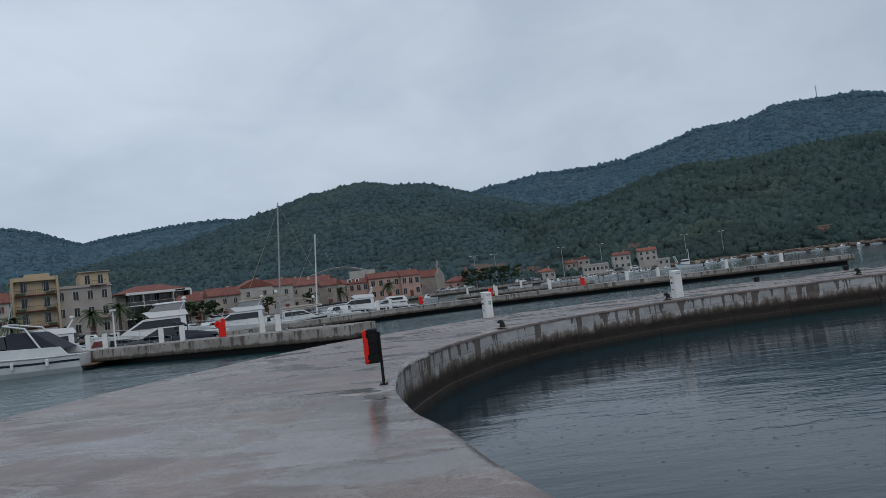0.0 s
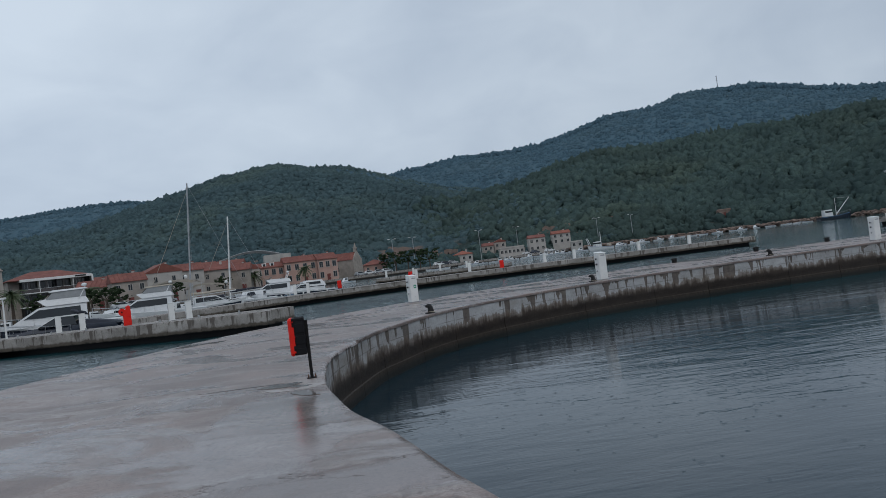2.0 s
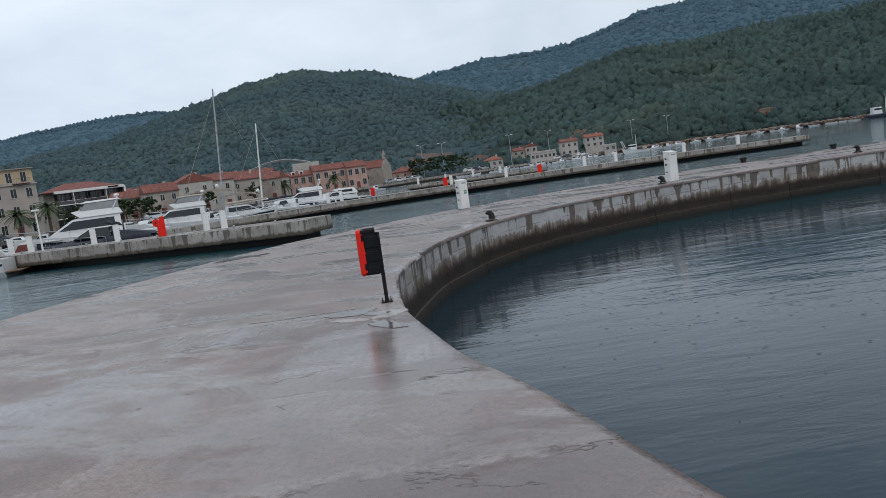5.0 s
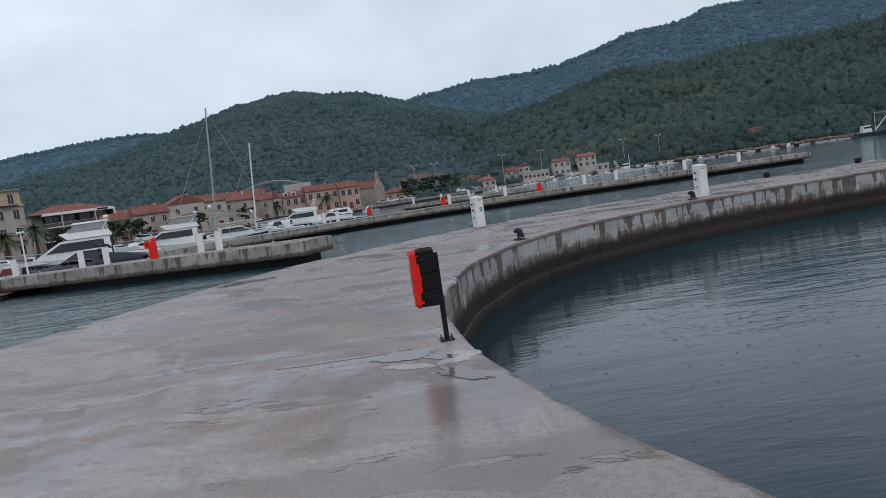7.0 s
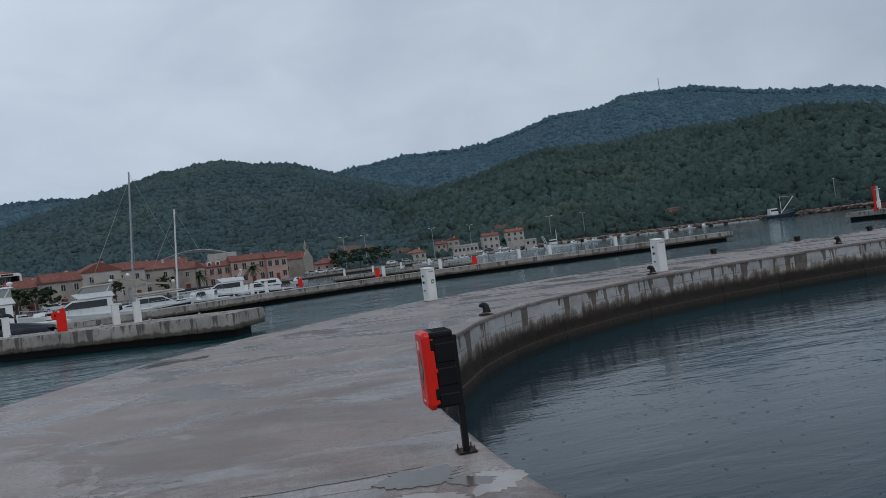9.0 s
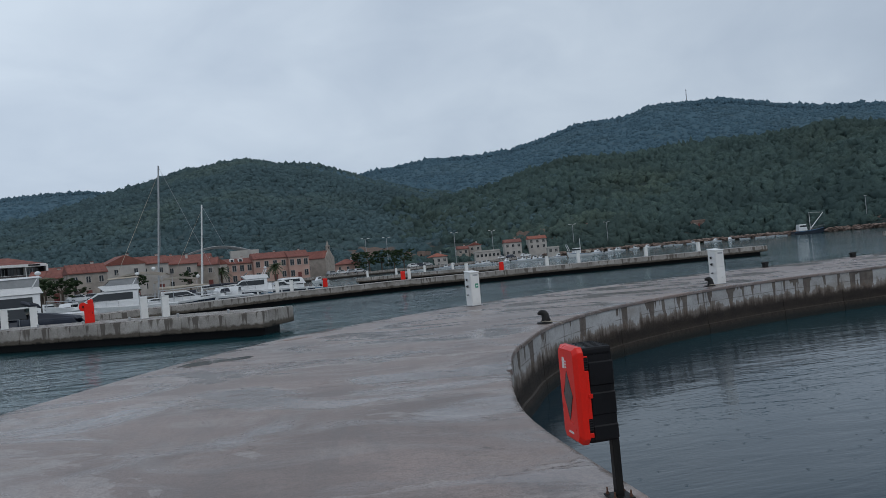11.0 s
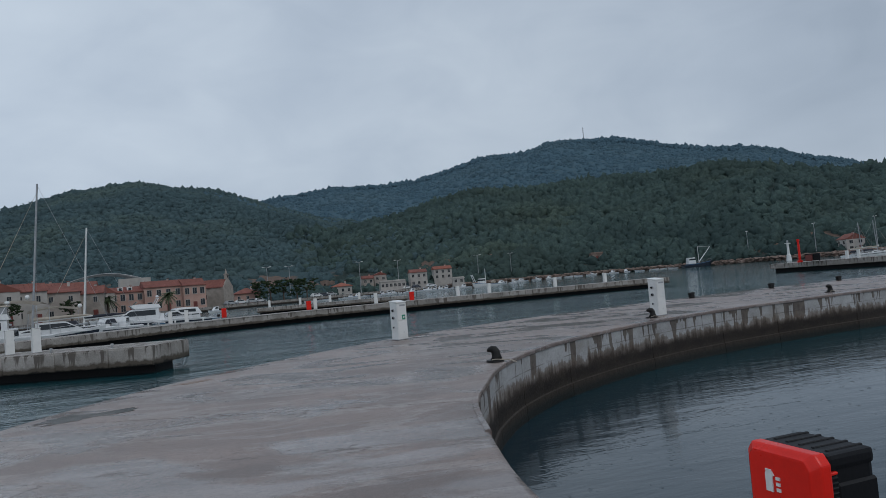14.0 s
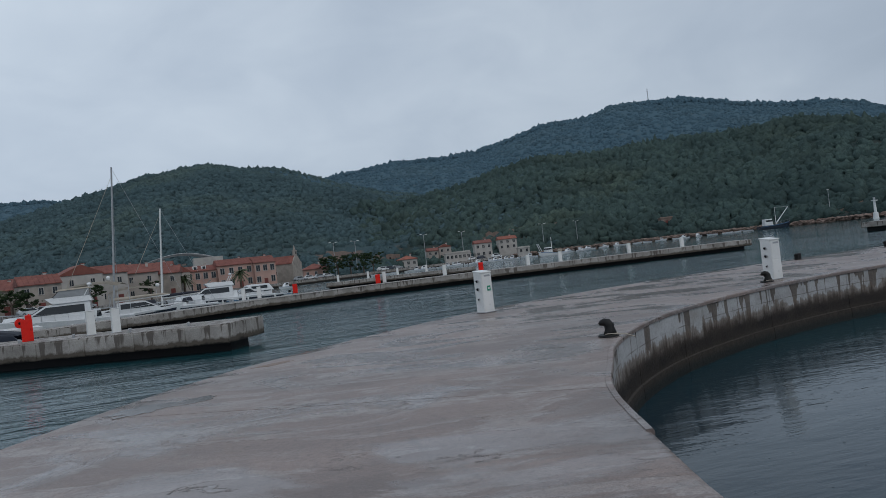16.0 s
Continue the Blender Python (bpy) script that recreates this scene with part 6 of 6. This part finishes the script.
# modern white hotel with a glazed front, in front of a red-roofed stone block
p = from_start(-23.2, 196)
t = thing("hotel", facing(p, -22.9, 12), "modern hotel with white balcony slabs and a red tiled roof", "hotel")
part("wall", box((0, 1.3, 3.9), (17.0, 11, 10.8)), STONE, t)
part("roof", hip_roof(17.4, 11.6, 9.1, 2.1), TILE, t, "red tiled hip roof")
part("back_wall", box((1.0, -4.26, 4.6), (14.6, 0.10, 9.0)), DIAMOND, t)
for z, th in ((2.7, 0.22), (5.9, 0.22), (9.0, 0.62)):
    part("balcony_slab", box((1.2, -5.4, z), (15.4, 2.6, th), 0.03), WHITE, t)
for z in (1.2, 4.3, 7.3):
    for i in range(8):
        window(t, -5.2 + 1.85 * i, -4.36, z, 1.15, 2.3, frame_mat=IRON if i % 3 else GALV)
    for i in range(5):
        part("balcony_divider", box((-6.1 + 3.6 * i, -5.5, z), (0.12, 2.3, 2.75)), WHITE if i % 2 else BLACK, t)
for z in (4.3, 7.3):
    part("glass_rail", box((1.2, -6.6, z - 0.95), (15.2, 0.05, 0.95)), DIAMOND, t)
    part("hand_rail", tube([(-6.4, -6.62, z - 0.44), (8.8, -6.62, z - 0.44)], 0.04, 6), STEEL, t)
part("end_wall", box((9.0, -5.4, 4.4), (0.40, 2.7, 9.4), 0.02), WHITE, t)
part("roof_sign", box((6.4, -6.75, 9.05), (2.4, 0.06, 0.34)), IRON, t)

TOWN = [  # bearing, distance, width, depth, wall height, roof, rise, label, wall, turn, floors, windows across
    (-17.9, 172, 7.2, 8, 5.6, "gable_x", 2.0, "pale stone house with a red tiled roof", STONE, 8, 2, 3),
    (-20.0, 182, 7.0, 8, 5.2, "gable_x", 1.9, "stone cottage with a weathered tile roof", STONE, -12, 2, 2),
    (-15.6, 186, 8.5, 9, 7.2, "gable_y", 2.2, "white gabled house with a red roof", PALE, 14, 2, 2),
    (-13.6, 190, 7.0, 8, 7.0, "gable_x", 2.0, "plastered house with a loggia and red roof", PALE, 6, 2, 2),
    (-11.6, 198, 8.0, 9, 6.6, "hip", 2.2, "beige house under a hipped tile roof", GREYR, 0, 2, 2),
    (-9.9, 206, 7.5, 8, 6.0, "gable_x", 2.0, "stone house with a red tiled roof", STONE, -6, 2, 2),
    (-12.6, 222, 9.0, 9, 8.0, "gable_x", 2.0, "town house behind the front row", PALE, 10, 2, 3),
    (-10.4, 232, 9.0, 9, 8.0, "gable_x", 2.2, "town house with a red roof on the back row", GREYR, -8, 2, 3),
    (-15.5, 215, 9.0, 9, 7.2, "gable_x", 2.0, "back-row house with an orange roof", PALE, 0, 2, 3),
    (-19.0, 214, 9.0, 9, 6.8, "gable_x", 2.0, "back-row stone house with a red roof", STONE, 4, 2, 3),
    (0.95, 262, 8.6, 8, 3.3, "hip", 2.0, "low pink house with a red hipped roof", PINKR, 6, 1, 3),
]
for b, dist, w, d, h, roof, rise, label, mat, turn, fl, co in TOWN:
    house(facing(from_start(b, dist), b, turn), w, d, h, label, mat, roof, rise, TILE if "orange" not in label else TILE2, fl, co, (0.8, 1.25), 1, door=(roof != "hip"))

# long salmon waterfront building in three stretches, and the chapel at its end
for b, w, h, rise, mat, label, cols in ((-7.55, 9.0, 6.2, 1.7, PINKR, "salmon-painted waterfront house with dormers", 3), (-5.15, 10.4, 7.0, 2.0, PINKR, "long salmon waterfront building with a red roof", 3),
                                       (-3.05, 6.4, 6.8, 2.1, PINKR, "orange-pink waterfront house with large windows", 2)):
    p = from_start(b, 232)
    t = house(facing(p, -5, 10), w, 9, h, label, mat, "gable_x", rise, TILE, 2, cols + 1, (1.15, 1.75), 1, None, True, True)
    if "dormers" in label:
        for x in (-1.5, 1.0):
            dm = part("dormer", box((x, -2.6, h + 1.0), (1.3, 1.6, 1.2), 0.03), WHITE, t)
            part("dormer_window", box((x, -3.42, h + 1.0), (0.8, 0.05, 0.8)), GLASS, dm)
part_house = from_start(-9.1, 222)
house(facing(part_house, -9, 12), 5.0, 9, 6.2, "grey gabled stone house with small windows", GREYR, "gable_y", 2.0, TILE, 2, 1, (0.8, 1.2), 1)


def chapel(m):
    t = thing("chapel", m, "pale stone chapel with a bell gable and tiled roof", "chapel")
    w, d, h, rise = 9.0, 6.6, 5.8, 2.6
    body = box((0, 0, h / 2 - 1), (w, d, h + 2))
    g = gable_roof(w - 0.1, d - 0.1, h - 0.02, rise - 0.2, 0.0, "x")
    tmp = bpy.data.meshes.new("gable")
    g.to_mesh(tmp)
    g.free()
    body.from_mesh(tmp)
    bpy.data.meshes.remove(tmp)
    part("wall", body, STONE, t)
    r = part("roof", gable_roof(w, d, h + 0.05, rise, 0.2), TILE, t, "red tiled roof")
    part("tile_relief", tile_rows(w, d, h + 0.05, rise, 0.2), TILE, r)
    part("front_gable", outline_gable(w / 2 + 0.1, d, h, rise), STONE, t)
    tower = bmesh.new()
    add_box(tower, (w / 2 - 0.2, 0, h + rise + 0.7), (0.9, 1.3, 1.4), 0.03)
    add_box(tower, (w / 2 - 0.2, 0, h + rise + 1.5), (1.1, 1.6, 0.2), 0.03)
    bt = part("bell_tower", tower, STONE, t)
    # black block stands in for the shade inside the bell opening
    part("bell_opening", box((w / 2 - 0.2, 0, h + rise + 0.8), (0.96, 0.55, 0.8)), BLACK, bt)
    part("spire", tube([(w / 2 - 0.2, 0, h + rise + 1.6), (w / 2 - 0.2, 0, h + rise + 2.4), (w / 2 - 0.2, 0, h + rise + 3.3)], [0.5, 0.30, 0.05], 6), STONE, bt)
    window(t, -1.2, -d / 2 - 0.03, 3.0, 0.6, 1.5)
    part("door", box((w / 2 + 0.15, 0, 1.2), (0.12, 1.3, 2.4), 0.02), DARKRED, t)
    bm = bmesh.new()
    bmesh.ops.create_cone(bm, cap_ends=True, segments=16, radius1=0.5, radius2=0.5, depth=0.12, matrix=Matrix.Translation((w / 2 + 0.2, 0, 4.6)) @ Matrix.Rotation(radians(90), 4, "Y"))
    part("rose_window", bm, GLASS, t)
    return t


def outline_gable(x, d, h, rise):
    bm = outline_plate([(-d / 2 - 0.1, -2), (d / 2 + 0.1, -2), (d / 2 + 0.1, h + 0.1), (0, h + rise + 0.5), (-d / 2 - 0.1, h + 0.1)], -0.2, 0.2)
    bmesh.ops.rotate(bm, verts=bm.verts, cent=(0, 0, 0), matrix=Matrix.Rotation(radians(90), 3, "Z"))
    bmesh.ops.translate(bm, verts=bm.verts, vec=(x, 0, 0))
    return bm


chapel(pose(*from_start(-1.38, 244, -0.1), 0, 0, -26))

# steel arch roof under construction behind the town
t = thing("arched_hall", facing(from_start(-8.6, 300), -8.6, 4), "low arched hall roof of bare steel ribs behind the town", "hall")
bars = []
for i in range(9):
    y = i * 2.2
    bars.append(([(-15 + 30 * k / 12, y, 12.0 + 3.4 * math.sin(math.pi * k / 12)) for k in range(13)], 0.16))
for k in (2, 4, 6, 8, 10):
    x, z = -15 + 30 * k / 12, 12.0 + 3.4 * math.sin(math.pi * k / 12)
    bars.append(([(x, 0, z), (x, 17.6, z)], 0.12))
part("ribs", join_bars(bars), GALV, t)
part("hall_wall", box((10, 2, 6.0), (11, 6, 14.0)), PALE, t)
part("hall_base", box((-6, 9, 4.0), (18, 10, 11.0)), GREYR, t)

# houses along the far shore
FAR = [  # bearing, distance, width, depth, wall height, roof, rise, label, wall, tiles, floors, across, lift
    (8.3, 282, 7.6, 7, 3.6, "hip", 2.0, "yellow bungalow with an orange hipped roof", PALE, TILE2, 1, 3, 0.0),
    (10.4, 296, 5.0, 6, 5.5, "gable_x", 1.6, "unfinished stone house on the shore road", STONE, TILE, 2, 2, 0.6),
    (11.4, 300, 5.5, 6, 6.8, "gable_y", 1.6, "grey gabled house above the shore", GREYR, TILE, 2, 2, 0.6),
    (12.3, 280, 10.5, 6, 3.6, "flat", 0, "long low white building with a row of windows", PALE, TILE, 1, 6, 0.2),
    (14.4, 290, 7.4, 8, 6.6, "gable_x", 1.7, "two-storey cream house with a shallow roof", PALE, TILE, 2, 3, 0.4),
    (16.4, 300, 8.2, 8, 4.9, "gable_x", 1.7, "white house with a bright red roof and terrace", PALE, TILE2, 2, 3, 2.6),
    (13.0, 286, 4.0, 4, 2.6, "flat", 0, "small block shed by the shore road", GREYR, TILE, 1, 1, 0.2),
    (17.6, 287, 5.0, 4, 2.6, "flat", 0, "low plastered boat shed", PALE, TILE, 1, 2, 0.2),
]
for b, dist, w, d, h, roof, rise, label, mat, tiles, fl, co, lift in FAR:
    house(facing(from_start(b, dist, lift if lift else 0.0), b, 6), w * 0.92, d, h * 0.86, label, mat, roof, rise * 0.8, tiles, fl, co, (0.9, 1.1), 1, door=False, base=6.0)
house(facing(from_late(48.2, 304), 48.2, 24), 6.6, 8, 4.6, "white gabled house with a red roof on the far shore", PALE, "gable_y", 2.1, TILE, 2, 2, (1.2, 1.2), 2)
house(facing(from_late(51.3, 296), 51.3, 10), 5.6, 6, 3.0, "small orange-roofed cottage by the far shore", PINKR, "gable_x", 1.5, TILE2, 1, 2, (0.8, 1.0), 1)
house(facing(from_late(54.6, 286), 54.6, 0), 6.2, 6, 3.2, "low stone building by the far shore", STONE, "flat", 0, TILE, 1, 2, (0.8, 1.0), 1)


def ruin(m, w, label, n):
    """A roofless stone wall with gaps, from rough-topped bays."""
    t = thing("stone_ruin", m, label, "ruin", "hillside ruins")
    rr = random.Random(n)
    x = -w / 2
    while x < w / 2:
        s = rr.uniform(2.0, 4.0)
        h = rr.uniform(2.2, 4.2)
        bm = outline_plate([(x, -3), (x + s - 0.1, -3), (x + s - 0.1, h * rr.uniform(0.7, 1)), (x + s * 0.5, h), (x, h * rr.uniform(0.7, 1))], -0.4, 0.4)
        wl_ = part("wall_bay", bm, RUBBLE, t)
        if rr.random() < 0.6:
            # black plate on the face paints the shade of a wall opening
            part("opening", box((x + s * 0.5, -0.42, h * 0.45), (0.8, 0.06, 1.0)), BLACK, wl_)
        x += s
    return t


ruin(facing(on_hill(14.3, 352), 14, 5), 9, "ruined reddish stone walls on the hillside", 1)
ruin(facing(on_hill(15.9, 360), 16, -5), 11, "long ruined stone terrace wall among trees", 2)
ruin(facing(on_hill(20.4, 362), 20, 0), 9, "overgrown reddish stone wall on the slope", 3)
ruin(facing(on_hill(6.6, 330), 6.6, -14), 14, "bare reddish retaining wall on the slope", 4)
q = on_hill(29.0, 356)
house(facing(q, 29, 8), 6.0, 5, 3.2, "small white hut among the pines", RUBBLE, "flat", 0, TILE, 1, 3, (0.8, 0.9), 1)


def shore_lamp(m, h):
    t = thing("street_lamp", m, "tall galvanised twin-arm street lamp on the quay", "street lamp", "quay street lamps")
    part("pole", tube([(0, 0, 0), (0, 0, h)], [0.16, 0.09], 8), GALV, t)
    part("arms", join_bars([([(-1.1, 0, h + 0.25), (0, 0, h - 0.05), (1.1, 0, h + 0.25)], 0.06)]), GALV, t)
    for s in (-1, 1):
        part("lamp_head", bevelled(box((s * 1.25, 0, h + 0.28), (0.8, 0.4, 0.18)), 0.05), WHITE, t)
    return t


sl = shore_lamp(place(from_start(19.4, 312, -0.1)), 11.8)
for b, d, z in ((22.1, 326, 0), (12.9, 294, 0), (9.8, 280, 0), (2.6, 262, 0), (4.3, 268, 0)):
    copy_thing(sl, place(from_start(b, d, -0.1), 20))
for b, d in ((41.5, 325), (46.0, 306), (49.8, 294), (53.4, 284), (56.0, 276)):
    copy_thing(sl, place(from_late(b, d, -0.1), 60))

# harbour lights and the quay's fittings
q = from_late(44.6, 112)
t = thing("harbour_light", place(q, 0, 0.0), "red steel harbour light column", "light")
part("column", tube([(0, 0, 0), (0, 0, 0.3), (0, 0, 0.31), (0, 0, 3.0)], [0.35, 0.35, 0.17, 0.15], 12), RED, t)
part("lantern", tube([(0, 0, 3.0), (0, 0, 3.35)], 0.2, 12), RED, t)
q = from_late(44.15, 268)
t = thing("harbour_light", place(q, 0, -0.5), "white harbour light with a railed top on the breakwater", "light")
part("column", tube([(0, 0, -1), (0, 0, 1.2), (0, 0, 1.3), (0, 0, 5.0)], [0.9, 0.7, 0.42, 0.36], 12), WHITE, t)
part("gallery", tube([(0, 0, 5.0), (0, 0, 5.25)], 0.95, 12), WHITE, t)
part("lantern", tube([(0, 0, 5.25), (0, 0, 6.2)], 0.35, 12), GALV, t)
for b, d in ((45.2, 112), (45.7, 112.5)):
    q = from_late(b, d)
    t = thing("waste_container", place(q, 40, 0.004), "dark grey waste container on the quay", "container", "waste containers")
    part("body", bevelled(box((0, 0, 0.55), (1.2, 0.9, 0.9)), 0.05), DARKRED if b < 45.5 else BLACK, t)
    part("lid", bevelled(box((0, 0, 1.06), (1.25, 0.95, 0.12)), 0.03), BLACK, t)
    for s in (-0.4, 0.4):
        part("wheel", tube([(s, -0.35, 0.09), (s, -0.30, 0.09)], 0.09, 10), BLACK, t)
for b, d in ((47.6, 112), (48.3, 112), (53.2, 109)):
    copy_thing(ped, place(from_late(b, d), 200, 0.004))


# ---------------------------------------------------------------- trees, palms and cars on the waterfront
def palm(m, h):
    t = thing("palm_tree", m, "feathery date palm on the waterfront", "palm", "waterfront palms")
    part("trunk", tube([(0, 0, -0.3), (0.05, 0, h * 0.3), (0.0, 0.05, h * 0.7), (0, 0, h)], [0.34, 0.27, 0.24, 0.30], 10), BARK, t)
    bm = bmesh.new()
    rr = random.Random(int(h * 10))
    for i in range(58):
        a, up = i * 2.399, rr.uniform(-0.5, 1.25)
        L = rr.uniform(2.1, 3.1)
        side = Vector((-math.sin(a), math.cos(a), 0))
        prev = None
        for k in range(8):
            s = k / 7
            r = L * s * math.cos(up * (1 - s * 0.5))
            z = h + 0.1 + L * (math.sin(up) * s - 0.62 * s * s)
            c = Vector((math.cos(a) * r, math.sin(a) * r, z))
            if prev is not None:
                for sg in (-1, 1):
                    tip = c + side * sg * 0.48 * (1 - 0.65 * s) - Vector((0, 0, 0.24 * (1 - s * 0.4)))
                    bm.faces.new([bm.verts.new(v) for v in (prev, prev.lerp(c, 0.55), tip)])
                    bm.faces.new([bm.verts.new(v) for v in (prev.lerp(c, 0.5), c, tip + (c - prev) * 0.5)])
            prev = c
    part("fronds", bm, PALM, t)
    return t


pl = palm(place(from_start(-27.1, 146, -0.1)), 4.2)
pl2 = palm(place(from_start(-25.3, 148, -0.1)), 5.0)
for b, d, k in ((-32.2, 138, 0), (-8.7, 205, 0), (-4.7, 214, 0), (-20.6, 158, 0)):
    copy_thing(pl2 if k else pl, pose(*from_start(b, d, -0.1), 0, 0, b * 37))


def broad_tree(m, h, spread, label, seed, count=60):
    """A tapered trunk with forked limbs and a crown of many small leaf clumps."""
    t = thing("tree", m, label, "tree", "waterfront trees")
    rr = random.Random(seed)
    part("trunk", tube([(0, 0, -0.4), (0.05, 0.02, h * 0.25), (0.0, 0.06, h * 0.55)], [0.26, 0.20, 0.13], 8), BARK, t)
    clumps = []
    for i in range(7):
        a = i * 2.4 + rr.random()
        e = Vector((math.cos(a) * spread * rr.uniform(0.35, 0.8), math.sin(a) * spread * rr.uniform(0.35, 0.8), h * rr.uniform(0.22, 0.86)))
        part("limb", tube([(0, 0, h * rr.uniform(0.25, 0.5)), e * 0.5 + Vector((0, 0, h * 0.22)), e], [0.11, 0.07, 0.03], 6), BARK, t)
        clumps.append(e)
    kinds = [leafy(seed + i, 60, 0.24, 0.60) for i in range(4)]
    vs, fs, base = [], [], 0
    for i in range(count):
        c = rr.choice(clumps) + Vector((rr.gauss(0, 1), rr.gauss(0, 1), rr.gauss(0, 0.6))) * spread * 0.24
        pts, fcs = kinds[i % 4]
        s = rr.uniform(0.35, 0.9) * spread * 0.42
        vs.append(pts * np.array([s, s, s * 0.75]) + np.array(c[:]))
        fs.append(fcs + base)
        base += len(pts)
    me = bpy.data.meshes.new("crown")
    me.from_pydata(np.concatenate(vs).tolist(), [], np.concatenate(fs).tolist())
    me.materials.append(LEAF)
    ob = new("crown", me)
    ob.parent = t
    return t


pine = broad_tree(place(from_start(2.7, 246, -0.1)), 7.0, 3.6, "broad dark pine beside the promenade", 31, 80)
for b, d in ((1.9, 256), (3.7, 252), (4.7, 250), (5.5, 258)):
    copy_thing(pine, pose(*from_start(b, d, -0.1), 0, 0, b * 70))
bush = broad_tree(place(from_start(-19.4, 150, -0.1)), 4.6, 2.4, "leafy green tree in front of the houses", 41, 80)
for b, d in ((-18.5, 156), (-20.4, 152), (-14.7, 168), (-11.0, 182), (-23.6, 150)):
    copy_thing(bush, pose(*from_start(b, d, -0.1), 0, 0, b * 53))


def car(m, paint, label):
    t = thing("car", m, label, "car", "parked cars")
    part("body", bevelled(wedge([(-2.05, 0.28), (2.05, 0.28), (2.1, 0.62), (1.2, 0.86), (-1.95, 0.92), (-2.1, 0.6)], 0.86, 0.80), 0.06, 1), paint, t)
    c = part("cabin", bevelled(wedge([(-1.85, 0.86), (1.15, 0.84), (0.45, 1.42), (-1.35, 1.46)], 0.80, 0.62), 0.05, 1), paint, t)
    part("side_glass", wedge([(-1.55, 0.95), (0.85, 0.95), (0.38, 1.34), (-1.25, 1.36)], 0.795, 0.665), GLASS, c)
    for x in (-1.3, 1.3):
        for s in (-1, 1):
            wh = part("wheel", tube([(x, s * 0.70, 0.31), (x, s * 0.88, 0.31)], 0.31, 14), BLACK, t)
            part("rim", tube([(x, s * 0.86, 0.31), (x, s * 0.89, 0.31)], 0.19, 10), GALV, wh)
    for s in (-0.6, 0.6):
        part("headlight", box((2.06, s, 0.62), (0.08, 0.32, 0.14), 0.02), GLASS, t)
    return t


c1 = car(place(from_start(0.5, 246, -0.1), 15), GEL, "white hatchback parked by the promenade")
c2 = car(place(from_start(1.3, 247, -0.1), 15), GALV, "silver-grey car parked by the promenade")
c3 = car(place(from_start(6.8, 262, -0.1), 10), NAVY, "dark car parked by the shore road")
for b, d, k in ((1.9, 248, c1), (-0.3, 238, c2), (6.2, 256, c1), (7.4, 268, c2), (13.4, 279, c1), (14.2, 280, c3), (15.4, 281, c1), (-18.4, 152, c1), (-17.4, 155, c2), (-16.5, 158, c1), (-28.5, 144, c3), (-15.3, 165, c2)):
    copy_thing(k, pose(*from_start(b, d, -0.1), 0, 0, b * 11 % 40))


def shore_edge():
    """The stone quay wall of the town, and tumbled stones along the open shore."""
    t = thing("town_quay", pose(0, 0, 0), "stone edge of the town waterfront", "quay", kind="structure")
    pts = [polar(b, np.interp(b, [s[0] for s in SHORE], [s[1] for s in SHORE]) - 1.5) for b in np.linspace(-60, 18, 60)]
    out = [(p.x, p.y) for p in pts]
    bm = bmesh.new()
    for (a, b), (c, d) in zip(out, out[1:]):
        v = [bm.verts.new(q) for q in ((a, b, -2.2), (c, d, -2.2), (c, d, 0.0), (a, b, 0.0))]
        bm.faces.new(v)
        w = [bm.verts.new(q) for q in ((a, b, 0.0), (c, d, 0.0), (c * 1.03, d * 1.03, 0.0), (a * 1.03, b * 1.03, 0.0))]
        bm.faces.new(w)
    part("quay_wall", bm, FARWALL, t)
    rr = random.Random(3)
    spots = []
    for i in range(6500):
        b = rr.uniform(17.5, 62)
        r = np.interp(b, [s[0] for s in SHORE], [s[1] for s in SHORE]) + rr.gauss(1.2, 2.4)
        p = polar(b, r)
        w = rr.uniform(0.4, 1.5)
        spots.append((p.x, p.y, rr.uniform(-1.3, 0.3), w * 1.5, w * 0.8, rr.randrange(9)))
    ob = scatter("shore_stones", spots, [blob(70 + i, 1, 0.8, 0.6) for i in range(4)], RUBBLE, "tumbled reddish stones along the shore")
    tagged(ob, category="stones")


shore_edge()
# mast on the hilltop
q = from_late(30.15, 1225)
t = thing("radio_mast", place(q, 0, 222), "thin lattice radio mast on the hilltop", "mast")
part("mast", tube([(0, 0, 0), (0, 0, 27)], [0.9, 0.4], 5), GALV, t)
part("aerials", join_bars([([(-1.5, 0, z), (1.5, 0, z)], 0.3) for z in (18, 22, 25)]), GALV, t)
quay("inner_pier", [(2, 128), (14, 128), (26, 124)], 3.0, -0.2, "low concrete pier in the inner harbour")
for x in (4, 9, 14, 19):
    copy_thing(ped, pose(x, 129.6, -0.198, 0, 0, 180))
